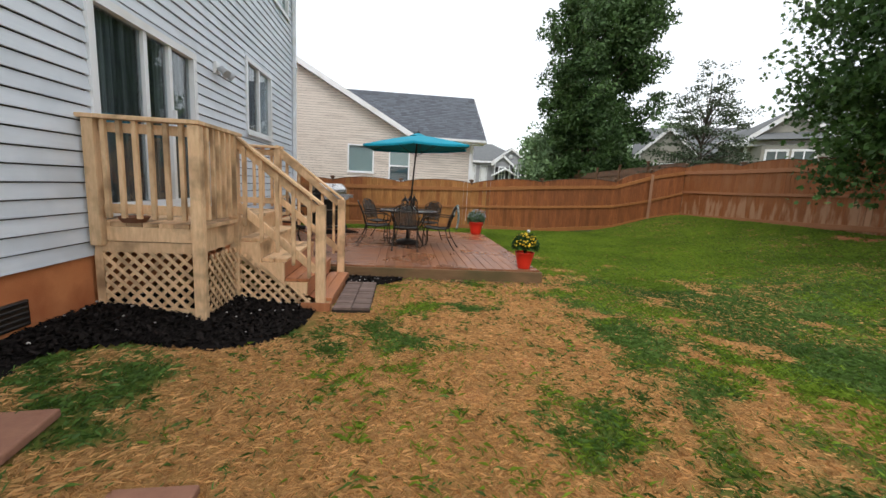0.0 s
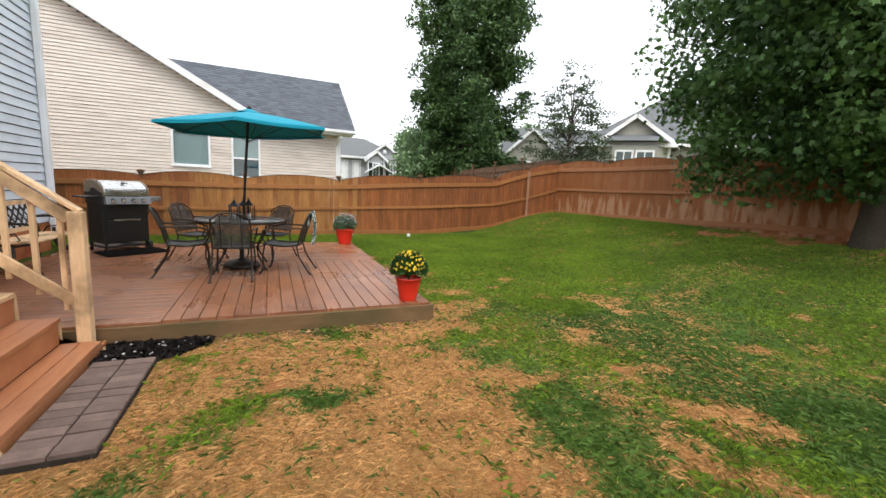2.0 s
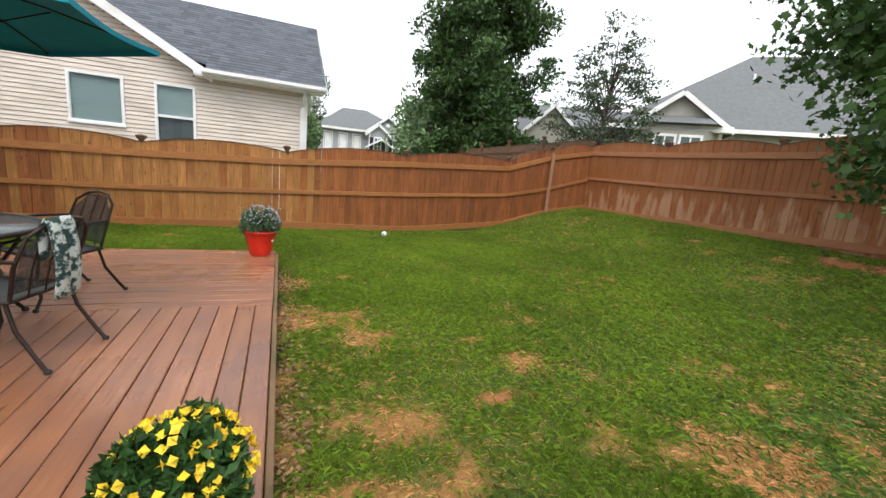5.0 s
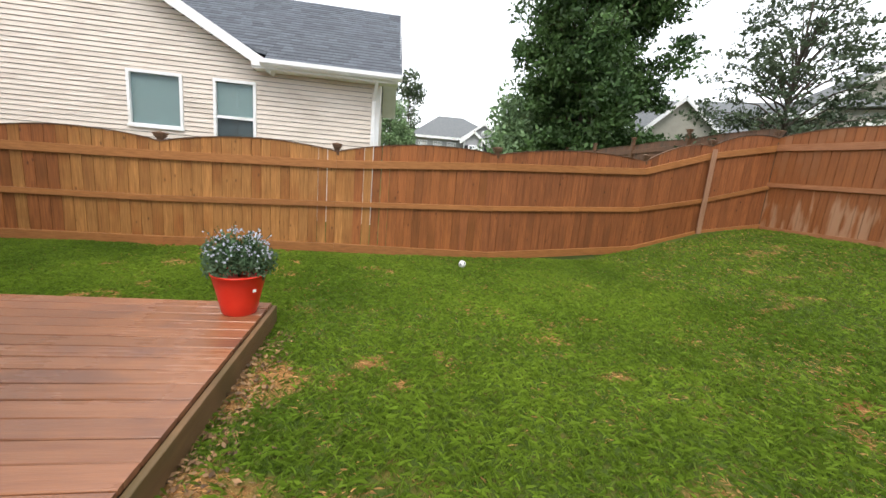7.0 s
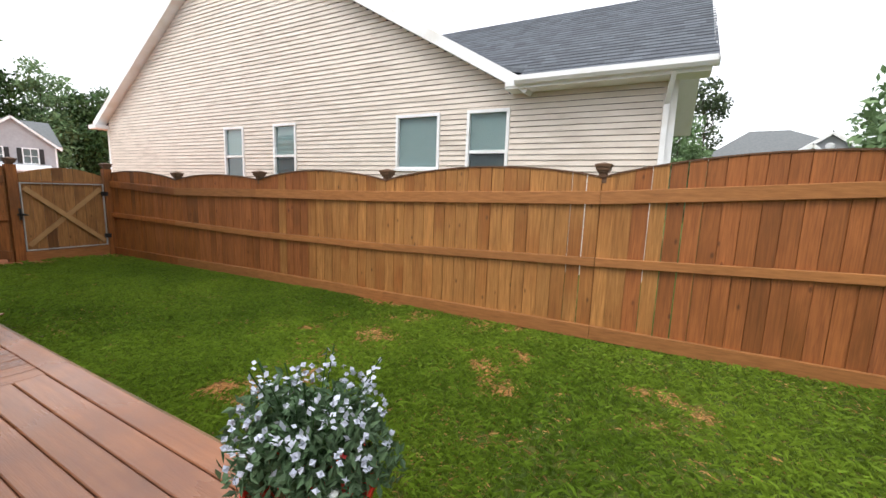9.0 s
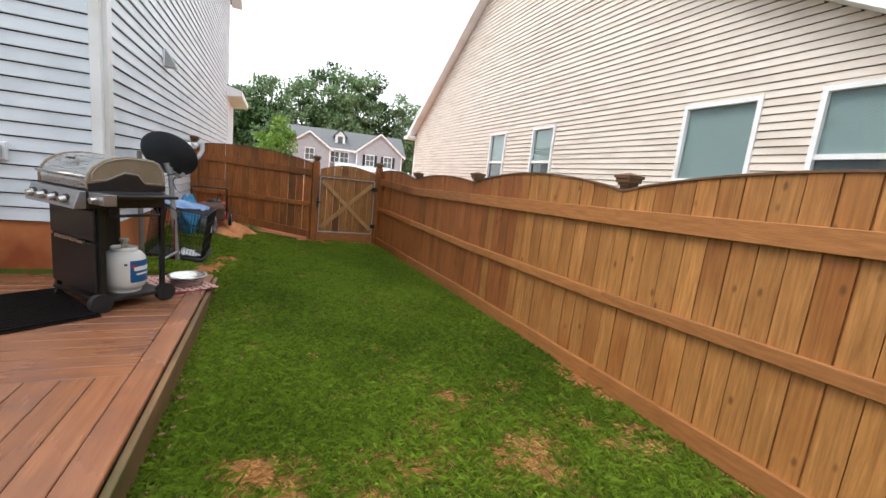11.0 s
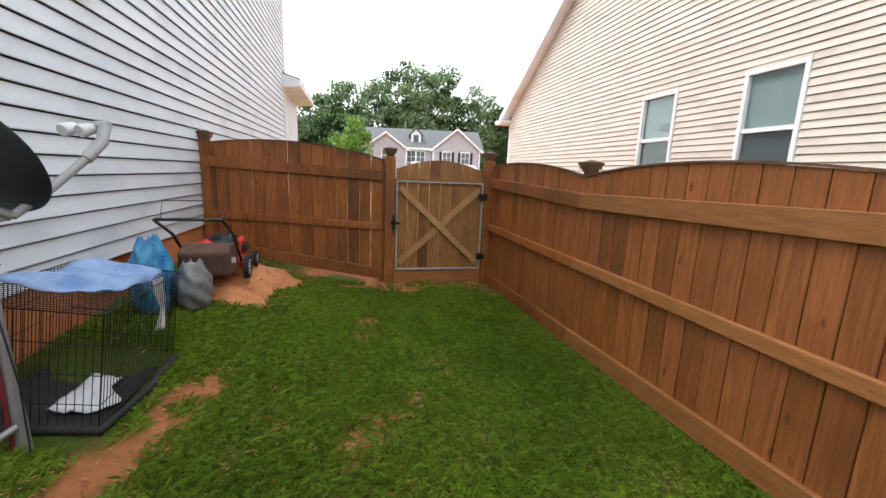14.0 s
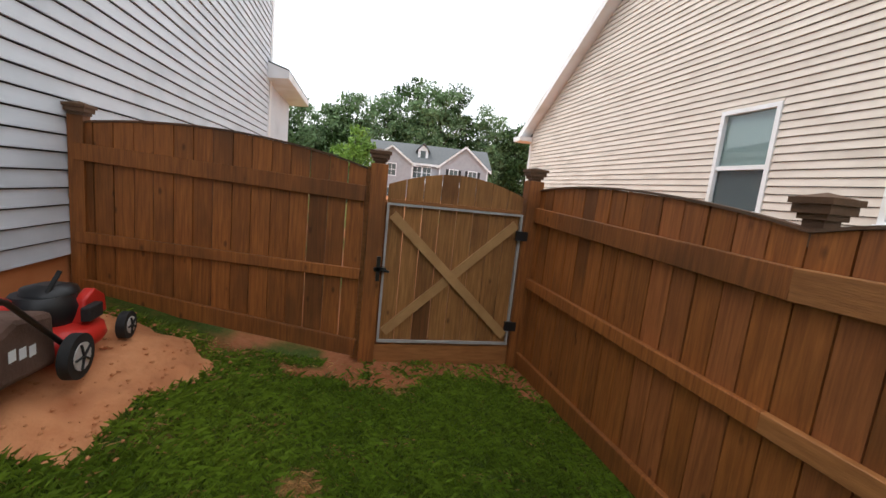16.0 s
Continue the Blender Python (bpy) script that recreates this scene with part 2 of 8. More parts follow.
M = dict(
    siding=material("blue_grey_vinyl", ((0.66, 0.71, 0.77), (0.73, 0.78, 0.835)), rough=0.45, scale=3, bump=0.1, bump_scale=25, stretch=(1, 1, 12), vary=0.02, stain=(0.56, 0.61, 0.66)),
    siding_tan=material("cream_vinyl", ((0.66, 0.592, 0.522), (0.73, 0.662, 0.592)), rough=0.5, scale=2, bump=0.1, bump_scale=25, stretch=(1, 1, 12), vary=0.02, stain=(0.58, 0.515, 0.45)),
    # blackened core: lap shadow painted in, seen through the slots between courses
    lap_shadow_core=material("wall_core", ((0.04, 0.04, 0.045), (0.06, 0.06, 0.065)), rough=0.9, bump=0),
    white=material("white_trim_vinyl", ((0.80, 0.82, 0.84), (0.86, 0.88, 0.90)), rough=0.4, scale=4, bump=0.05, stain=(0.72, 0.71, 0.68)),
    render=material("orange_stained_render", ((0.54, 0.185, 0.064), (0.66, 0.265, 0.105)), rough=0.85, scale=2.5, bump=0.3, bump_scale=90, stain=(0.34, 0.09, 0.03)),
    shingle=material("asphalt_shingle", ((0.07, 0.08, 0.095), (0.13, 0.145, 0.165)), rough=0.9, scale=14, bump=0.4, bump_scale=70, vary=0.12, stain=(0.09, 0.1, 0.12)),
    shingle_far=material("grey_shingle", ((0.11, 0.12, 0.125), (0.17, 0.18, 0.185)), rough=0.9, scale=5, bump=0.3, bump_scale=20),
    fence=material("stained_cedar", ((0.22, 0.070, 0.018), (0.385, 0.135, 0.040)), rough=0.62, scale=5, stretch=(9, 9, 0.8), bump=0.25, bump_scale=22, vary=0.11, stain=(0.21, 0.072, 0.017), stain_scale=0.9, knots=True),
    fence_deep=material("deep_red_cedar", ((0.20, 0.062, 0.013), (0.40, 0.140, 0.032)), rough=0.6, scale=5, stretch=(9, 9, 0.8), bump=0.25, bump_scale=22, vary=0.12, stain=(0.14, 0.052, 0.014), stain_scale=0.9, knots=True),
    gate_wood=material("gate_cedar", ((0.23, 0.100, 0.028), (0.42, 0.20, 0.062)), rough=0.6, scale=5, stretch=(9, 9, 0.8), bump=0.25, bump_scale=22, vary=0.08, stain=(0.14, 0.055, 0.015), stain_scale=0.9, knots=True),
    sling_back=sling("open_sling"),
    fence_mid=material("reddened_cedar", ((0.185, 0.060, 0.018), (0.33, 0.115, 0.038)), rough=0.62, scale=5, stretch=(9, 9, 0.8), bump=0.25, bump_scale=22, vary=0.11, stain=(0.18, 0.062, 0.02), stain_scale=0.9, knots=True),
    fence_light=material("fresh_cedar", ((0.27, 0.115, 0.029), (0.48, 0.225, 0.068)), rough=0.62, scale=5, stretch=(9, 9, 0.8), bump=0.25, bump_scale=22, vary=0.11, stain=(0.27, 0.10, 0.024), stain_scale=0.9, knots=True),
    fence_red=material("faded_red_stain", ((0.20, 0.064, 0.016), (0.34, 0.118, 0.033)), rough=0.65, scale=5, stretch=(9, 9, 0.7), bump=0.25, bump_scale=22, vary=0.08, stain=(0.30, 0.125, 0.05), stain_scale=1.1),
    fence_old=material("weathered_brown_fence", ((0.10, 0.05, 0.028), (0.20, 0.105, 0.06)), rough=0.75, scale=5, stretch=(9, 9, 0.7), bump=0.25, bump_scale=22, vary=0.1, stain=(0.09, 0.06, 0.04), stain_scale=1.1),
    worn_board=material("bare_weathered_board", ((0.26, 0.13, 0.075), (0.42, 0.24, 0.145)), rough=0.8, scale=5, stretch=(9, 9, 0.7), bump=0.25, bump_scale=22),
    fence_rail_red=material("faded_red_rail", ((0.26, 0.10, 0.035), (0.42, 0.185, 0.085)), rough=0.65, scale=6, stretch=(7, 0.6, 8), bump=0.25, bump_scale=22, vary=0.08),
    fence_rail=material("stained_rail", ((0.23, 0.090, 0.024), (0.42, 0.175, 0.055)), rough=0.6, scale=6, stretch=(1, 1, 8), bump=0.25, bump_scale=22, vary=0.1),
    fence_dark=material("dark_post_cap", ((0.09, 0.045, 0.02), (0.16, 0.08, 0.04)), rough=0.6, scale=8, bump=0.2, vary=0.1),
    deck_x=material("wet_deck_board_across", ((0.205, 0.079, 0.037), (0.340, 0.148, 0.072)), rough=0.36, scale=4.0, stretch=(0.45, 7, 1), bump=0.18, bump_scale=30, vary=0.12, stain=(0.19, 0.085, 0.052), stain_scale=1.6, gloss_patches=0.14, spec=0.5),
    deck_y=material("wet_deck_board_along", ((0.205, 0.079, 0.037), (0.340, 0.148, 0.072)), rough=0.36, scale=4.0, stretch=(7, 0.45, 1), bump=0.18, bump_scale=30, vary=0.12, stain=(0.19, 0.085, 0.052), stain_scale=1.6, gloss_patches=0.14, spec=0.5),
    fascia=material("deck_fascia", ((0.13, 0.07, 0.03), (0.22, 0.13, 0.06)), rough=0.6, scale=3, stretch=(1, 1, 6), bump=0.2, vary=0.1, stain=(0.09, 0.07, 0.025)),
    pine=material("weathered_pine", ((0.63, 0.395, 0.205), (0.88, 0.615, 0.37)), rough=0.7, scale=7, stretch=(5, 5, 1), bump=0.3, bump_scale=25, vary=0.12, stain=(0.30, 0.19, 0.10), stain_scale=3),
    tread=material("red_stained_tread", ((0.34, 0.12, 0.05), (0.5, 0.22, 0.10)), rough=0.35, scale=4, stretch=(6, 1, 1), bump=0.2, vary=0.08, spec=0.5),
    mulch=material("black_mulch", ((0.006, 0.005, 0.005), (0.022, 0.018, 0.016)), rough=0.95, scale=30, bump=0.5, island=0.6, spec=0.08),
    stone=material("pale_pebble", ((0.35, 0.32, 0.3), (0.55, 0.52, 0.5)), rough=0.8, bump=0.2, vary=0.3, island=0.3),
    paver=material("brick_paver", ((0.12, 0.080, 0.068), (0.21, 0.145, 0.118)), rough=0.7, scale=12, bump=0.4, vary=0.2),
    slab=material("red_slab", ((0.20, 0.09, 0.06), (0.32, 0.16, 0.1)), rough=0.8, scale=6, bump=0.3, vary=0.1),
    black=material("black_metal", ((0.008, 0.008, 0.009), (0.018, 0.018, 0.019)), rough=0.38, scale=10, bump=0.06, spec=0.5),
    bronze=material("dark_bronze_metal", ((0.020, 0.014, 0.011), (0.042, 0.030, 0.023)), rough=0.42, scale=20, bump=0.1, metal=0.4),
    steel=material("stainless_steel", ((0.5, 0.5, 0.5), (0.68, 0.67, 0.65)), rough=0.28, scale=6, bump=0.05, metal=0.95, stretch=(1, 1, 14)),
    steel_dark=material("dark_steel_panel", ((0.26, 0.26, 0.27), (0.38, 0.38, 0.39)), rough=0.3, scale=6, bump=0.05, metal=0.7, stretch=(1, 1, 14)),
    taupe=material("taupe_hood_side", ((0.20, 0.155, 0.10), (0.29, 0.225, 0.155)), rough=0.4, scale=6, bump=0.05),
    mesh_seat=material("grey_sling", ((0.045, 0.048, 0.048), (0.085, 0.09, 0.09)), rough=0.7, scale=60, bump=0.3, bump_scale=250),
    tabletop=material("wet_tabletop", ((0.12, 0.14, 0.14), (0.2, 0.22, 0.22)), rough=0.15, scale=14, bump=0.1, spec=0.7),
    teal=material("teal_canvas", ((0.0, 0.24, 0.35), (0.003, 0.31, 0.43)), rough=0.8, scale=5, bump=0.15, bump_scale=120),
    red_pot=material("red_plastic", ((0.72, 0.028, 0.014), (0.8, 0.045, 0.02)), rough=0.38, scale=4, bump=0.03),
    soil=material("potting_soil", ((0.015, 0.01, 0.008), (0.04, 0.03, 0.02)), rough=0.95, scale=40, bump=0.6),
    clay=material("terracotta", ((0.16, 0.07, 0.04), (0.26, 0.12, 0.07)), rough=0.7, scale=12, bump=0.2),
    grey_frame=material("painted_grey_frame", ((0.34, 0.33, 0.31), (0.50, 0.49, 0.46)), rough=0.5, scale=10, bump=0.05),
    brace=material("fresh_brace", ((0.36, 0.19, 0.070), (0.50, 0.29, 0.12)), rough=0.6, scale=6, bump=0.2, vary=0.08),
    zinc=material("galvanised_pipe", ((0.28, 0.29, 0.3), (0.4, 0.41, 0.42)), rough=0.5, scale=12, bump=0.1, metal=0.6),
    dish=material("dark_grey_dish", ((0.02, 0.024, 0.03), (0.035, 0.04, 0.048)), rough=0.5, scale=5, bump=0.02),
    grey_plastic=material("grey_plastic", ((0.35, 0.36, 0.37), (0.45, 0.46, 0.47)), rough=0.45, scale=8, bump=0.05),
    tank=material("white_enamel", ((0.7, 0.7, 0.68), (0.8, 0.8, 0.78)), rough=0.35, scale=5, bump=0.05, stain=(0.62, 0.6, 0.55)),
    blue=material("blue_label", ((0.012, 0.09, 0.26), (0.02, 0.13, 0.33)), rough=0.4, bump=0.02),
    red=material("red_paint", ((0.5, 0.018, 0.012), (0.62, 0.03, 0.02)), rough=0.35, scale=6, bump=0.03),
    rubber=material("black_rubber", ((0.012, 0.012, 0.012), (0.03, 0.03, 0.03)), rough=0.75, scale=20, bump=0.15),
    mat_rug=material("ribbed_rubber", ((0.006, 0.005, 0.005), (0.014, 0.012, 0.011)), rough=0.9, scale=20, bump=0.1, spec=0.08),
    rug_red=material("dark_red_rug", ((0.15, 0.012, 0.018), (0.22, 0.025, 0.03)), rough=0.9, scale=60, bump=0.4),
    rug_pale=material("pink_pebble", ((0.5, 0.30, 0.26), (0.66, 0.46, 0.40)), rough=0.85, scale=40, bump=0.3, vary=0.1),
    cloth_blue=material("pale_blue_cloth", ((0.13, 0.25, 0.50), (0.36, 0.49, 0.72)), rough=0.9, scale=9, bump=0.3),
    cloth_white=material("white_cloth", ((0.6, 0.62, 0.66), (0.75, 0.76, 0.78)), rough=0.9, scale=9, bump=0.3),
    towel=material("green_check_towel", ((0.02, 0.05, 0.045), (0.5, 0.55, 0.52)), rough=0.95, scale=16, bump=0.4, spread=0.08),
    bag_blue=material("blue_plastic_bag", ((0.004, 0.13, 0.44), (0.11, 0.43, 0.68)), rough=0.3, scale=11, bump=1.0, bump_scale=14),
    bag_grey=material("grey_plastic_bag", ((0.16, 0.16, 0.17), (0.32, 0.32, 0.33)), rough=0.3, scale=9, bump=1.0, bump_scale=16),
    yellow=material("yellow_petal", ((0.75, 0.5, 0.02), (0.85, 0.65, 0.05)), rough=0.6, bump=0, island=0.15),
    lilac=material("pale_lilac_petal", ((0.38, 0.4, 0.5), (0.52, 0.55, 0.62)), rough=0.6, bump=0, island=0.15),
    sand=material("clay_sand", ((0.50, 0.185, 0.072), (0.70, 0.33, 0.155)), rough=0.95, scale=6, bump=0.9, bump_scale=35, stain=(0.36, 0.12, 0.045), stain_scale=3),
    blind=material("pale_blind", ((0.42, 0.52, 0.48), (0.5, 0.6, 0.56)), rough=0.6, scale=2, stretch=(1, 1, 20), bump=0.15, bump_scale=8),
    # shade of the unlit room behind a pane, put into a dark colour
    room_shade=material("painted_room_shade", ((0.08, 0.10, 0.10), (0.14, 0.17, 0.17)), rough=0.9, scale=3, bump=0),
    # upright dark and pale streaks paint light and shade of folds into the cloth
    curtain=material("fold_shaded_curtain", ((0.05, 0.055, 0.055), (0.30, 0.32, 0.31)), rough=0.9, scale=3, stretch=(3.5, 1, 0.15), bump=0.1, spread=0.25),
    glass=glassy("window_glass"),
    bark=material("tree_bark", ((0.05, 0.038, 0.03), (0.11, 0.09, 0.07)), rough=0.95, scale=12, stretch=(4, 4, 1), bump=0.5, bump_scale=20),
    leaf_a=leafy("oak_leaf", (0.028, 0.065, 0.020), (0.085, 0.155, 0.045), 0.45),
    leaf_b=leafy("maple_leaf", (0.030, 0.075, 0.022), (0.105, 0.195, 0.05), 0.5),
    leaf_c=leafy("myrtle_leaf", (0.04, 0.062, 0.034), (0.085, 0.12, 0.06)),
    # distance haze is put into the colour: a paler green for far crowns
    leaf_hazed=leafy("haze_paled_leaf", (0.11, 0.19, 0.085), (0.21, 0.31, 0.15)),
    leaf_bright=leafy("young_leaf", (0.13, 0.24, 0.04), (0.2, 0.34, 0.06)),
    leaf_mum=leafy("mum_leaf", (0.02, 0.06, 0.012), (0.05, 0.12, 0.03)),
    leaf_grey=leafy("grey_green_leaf", (0.045, 0.105, 0.042), (0.16, 0.23, 0.13)),
    blade=leafy("green_blade", (0.105, 0.178, 0.016), (0.22, 0.325, 0.030), 0.42),
    weed=leafy("dark_weed_leaf", (0.050, 0.108, 0.020), (0.125, 0.215, 0.040), 0.4),
    straw=material("straw_blade", ((0.42, 0.225, 0.080), (0.66, 0.385, 0.160)), rough=0.85, bump=0, island=0.38, scale=3),
    far_wall=material("far_grey_siding", ((0.33, 0.335, 0.36), (0.42, 0.425, 0.45)), rough=0.7, scale=3, bump=0.1),
    far_stone=material("grey_olive_siding", ((0.30, 0.29, 0.25), (0.38, 0.37, 0.32)), rough=0.7, scale=3, bump=0.1),
    asphalt=material("asphalt", ((0.045, 0.045, 0.047), (0.06, 0.06, 0.062)), rough=0.9, scale=20, bump=0.3),
)


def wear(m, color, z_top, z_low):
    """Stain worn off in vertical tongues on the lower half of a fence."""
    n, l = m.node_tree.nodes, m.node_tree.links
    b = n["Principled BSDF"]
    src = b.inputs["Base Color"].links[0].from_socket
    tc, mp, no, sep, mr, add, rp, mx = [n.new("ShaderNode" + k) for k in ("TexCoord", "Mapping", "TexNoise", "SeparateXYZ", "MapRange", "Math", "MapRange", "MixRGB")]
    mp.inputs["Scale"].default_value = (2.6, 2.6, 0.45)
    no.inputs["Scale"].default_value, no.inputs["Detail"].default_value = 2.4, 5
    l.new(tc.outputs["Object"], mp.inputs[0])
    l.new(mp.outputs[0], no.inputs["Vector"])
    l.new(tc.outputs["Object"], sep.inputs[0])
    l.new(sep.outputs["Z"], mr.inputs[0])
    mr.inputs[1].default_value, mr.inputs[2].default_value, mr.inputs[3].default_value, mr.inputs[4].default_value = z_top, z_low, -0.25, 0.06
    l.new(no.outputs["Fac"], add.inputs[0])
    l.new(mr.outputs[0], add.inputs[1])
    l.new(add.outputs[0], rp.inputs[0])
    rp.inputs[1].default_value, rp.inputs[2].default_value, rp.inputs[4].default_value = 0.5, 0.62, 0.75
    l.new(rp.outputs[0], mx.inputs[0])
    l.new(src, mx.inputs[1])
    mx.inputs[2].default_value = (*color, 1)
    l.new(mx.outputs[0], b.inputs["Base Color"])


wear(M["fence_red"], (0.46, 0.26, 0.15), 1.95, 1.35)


# ---- mesh helpers ----
class Build:
    """Collects solid pieces in one mesh."""

    def __init__(self):
        self.v, self.f, self.smooth = [], [], set()

    def add(self, verts, faces, smooth=False):
        k = len(self.v)
        self.v += [tuple(p) for p in verts]
        if smooth:
            self.smooth |= set(range(len(self.f), len(self.f) + len(faces)))
        self.f += [tuple(i + k for i in face) for face in faces]
        return self

    def box(self, x0, y0, z0, x1, y1, z1):
        v = [(x, y, z) for z in (z0, z1) for y in (y0, y1) for x in (x0, x1)]
        return self.add(v, [(0, 2, 3, 1), (4, 5, 7, 6), (0, 1, 5, 4), (2, 6, 7, 3), (0, 4, 6, 2), (1, 3, 7, 5)])

    def beam(self, a, b, w, h, up=(0, 0, 1), bevel=0.0):
        """A board from a to b, w across and h along up."""
        a, b = Vector(a), Vector(b)
        d = (b - a).normalized()
        s = d.cross(Vector(up))
        s = s.normalized() if s.length > 1e-6 else Vector((1, 0, 0))
        u = s.cross(d)
        c = bevel
        if c:
            ring = [(-w / 2 + c, -h / 2), (w / 2 - c, -h / 2), (w / 2, -h / 2 + c), (w / 2, h / 2 - c), (w / 2 - c, h / 2), (-w / 2 + c, h / 2), (-w / 2, h / 2 - c), (-w / 2, -h / 2 + c)]
        else:
            ring = [(-w / 2, -h / 2), (w / 2, -h / 2), (w / 2, h / 2), (-w / 2, h / 2)]
        k = len(ring)
        v = [p + s * i + u * j for p in (a, b) for i, j in ring]
        return self.add(v, [tuple(range(k))[::1], tuple(range(2 * k - 1, k - 1, -1))] + [(i, i + k, (i + 1) % k + k, (i + 1) % k) for i in range(k)])

    def tube(self, points, r, seg=8, closed=False, radii=None):
        pts = [Vector(p) for p in points]
        n = len(pts)
        v, f = [], []
        ref = Vector((0.13, 0.21, 0.97))
        for i, p in enumerate(pts):
            d = (pts[(i + 1) % n] - pts[i - 1]) if closed else (pts[min(i + 1, n - 1)] - pts[max(i - 1, 0)])
            d.normalize()
            s = d.cross(ref)
            s = s.normalized() if s.length > 1e-3 else d.cross(Vector((1, 0, 0))).normalized()
            u = s.cross(d)
            rr = radii[i] if radii else r
            v += [p + (s * math.cos(2 * math.pi * k / seg) + u * math.sin(2 * math.pi * k / seg)) * rr for k in range(seg)]
        for i in range(n if closed else n - 1):
            j = (i + 1) % n
            f += [(i * seg + k, i * seg + (k + 1) % seg, j * seg + (k + 1) % seg, j * seg + k) for k in range(seg)]
        self.add(v, f, True)
        if not closed:
            self.add([v[k] for k in range(seg)], [tuple(range(seg))[::-1]])
            self.add([v[(n - 1) * seg + k] for k in range(seg)], [tuple(range(seg))])
        return self

    def lathe(self, profile, center=(0, 0, 0), seg=24, cap=True, squash=1.0):
        cx, cy, cz = center
        v = [(cx + r * math.cos(2 * math.pi * k / seg), cy + squash * r * math.sin(2 * math.pi * k / seg), cz + z) for r, z in profile for k in range(seg)]
        f = [(i * seg + k, i * seg + (k + 1) % seg, (i + 1) * seg + (k + 1) % seg, (i + 1) * seg + k) for i in range(len(profile) - 1) for k in range(seg)]
        self.add(v, f, True)
        if cap:
            self.add(v[:seg], [tuple(range(seg))[::-1]])
            self.add(v[-seg:], [tuple(range(seg))])
        return self

    def prism(self, poly, axis, a, b):
        """A flat polygon pushed along an axis from a to b; poly holds the two other coordinates."""
        def put(p, c):
            return {"x": (c, p[0], p[1]), "y": (p[0], c, p[1]), "z": (p[0], p[1], c)}[axis]
        k = len(poly)
        v = [put(p, a) for p in poly] + [put(p, b) for p in poly]
        return self.add(v, [tuple(range(k)), tuple(range(2 * k - 1, k - 1, -1))] + [(i, i + k, (i + 1) % k + k, (i + 1) % k) for i in range(k)])

    def mesh(self, name):
        me = bpy.data.meshes.new(name)
        me.from_pydata(self.v, [], self.f)
        bm = bmesh.new()
        bm.from_mesh(me)
        if len(self.f) < 4000:
            bmesh.ops.recalc_face_normals(bm, faces=bm.faces)
        bm.faces.ensure_lookup_table()
        for i in self.smooth:
            bm.faces[i].smooth = True
        bm.to_mesh(me)
        bm.free()
        return me


def part(name, build, mat, parent=None, label="", at=None, bevel=0.0):
    """Links what was built as one mesh object under its thing."""
    me = build if isinstance(build, bpy.types.Mesh) else build.mesh(name)
    if not me.materials:
        me.materials.append(mat if not isinstance(mat, str) else M[mat])
    ob = new(name, me)
    if parent:
        ob.parent = parent
    if at is not None:
        ob.matrix_basis = at if isinstance(at, Matrix) else Matrix.Translation(at)
    if bevel:
        mod = ob.modifiers.new("edge", "BEVEL")
        mod.width, mod.segments, mod.limit_method = bevel, 2, "ANGLE"
    if label:
        ob["label"] = label
    return ob


def thing(name, at, label, category, group="", turn=0.0):
    ob = new(name)
    ob.matrix_basis = pose(*at, 0, 0, turn)
    return tagged(ob, label, category, group)


def structure(name, build, mat, parent=None, label=""):
    return tagged(part(name, build, mat, parent), label, kind="structure")


def sm(a, b, x):
    t = np.clip((x - a) / (b - a), 0, 1)
    return t * t * (3 - 2 * t)


# ---- the ground ----
HX, HY = -2.6, 10.6      # the corner of the house


def ground_z(x, y):
    x, y = np.asarray(x, float), np.asarray(y, float)
    dx, dy = np.maximum(x - HX, 0), np.maximum(y - HY, 0)
    d = np.hypot(dx, dy)
    top = 0.24 + 0.17 * np.clip((HX - x) / 3.7, 0, 1)
    z = top * (1 - sm(0.0, 1.9, d)) - 0.04 * sm(12.5, 14.5, y) * sm(0, -4, x)
    late = 2.1 * sm(9.0, 13.5, y)
    z = z + 0.86 * sm(4.5 + late, 11.5, x + 0.12 * np.minimum(y - 12, 0)) + 0.10 * sm(5.0, 9.5, x) * sm(8.0, 3.0, y)
    return z


def hash_noise(x, y, scale, seed):
    """Smooth value noise on a plane."""
    x, y = np.asarray(x) * scale, np.asarray(y) * scale
    xi, yi = np.floor(x).astype(int), np.floor(y).astype(int)
    fx, fy = x - xi, y - yi
    fx, fy = fx * fx * (3 - 2 * fx), fy * fy * (3 - 2 * fy)

    def h(i, j):
        n = (i * 374761393 + j * 668265263 + seed * 1442695041) & 0xFFFFFFFF
        n = ((n ^ (n >> 13)) * 1274126177) & 0xFFFFFFFF
        return ((n ^ (n >> 16)) & 0xFFFF) / 65535.0
    return (h(xi, yi) * (1 - fx) + h(xi + 1, yi) * fx) * (1 - fy) + (h(xi, yi + 1) * (1 - fx) + h(xi + 1, yi + 1) * fx) * fy


def fbm(x, y, scale, seed, octaves=4):
    return sum(hash_noise(x, y, scale * 2 ** i, seed + i) * 0.5 ** i for i in range(octaves)) / sum(0.5 ** i for i in range(octaves))


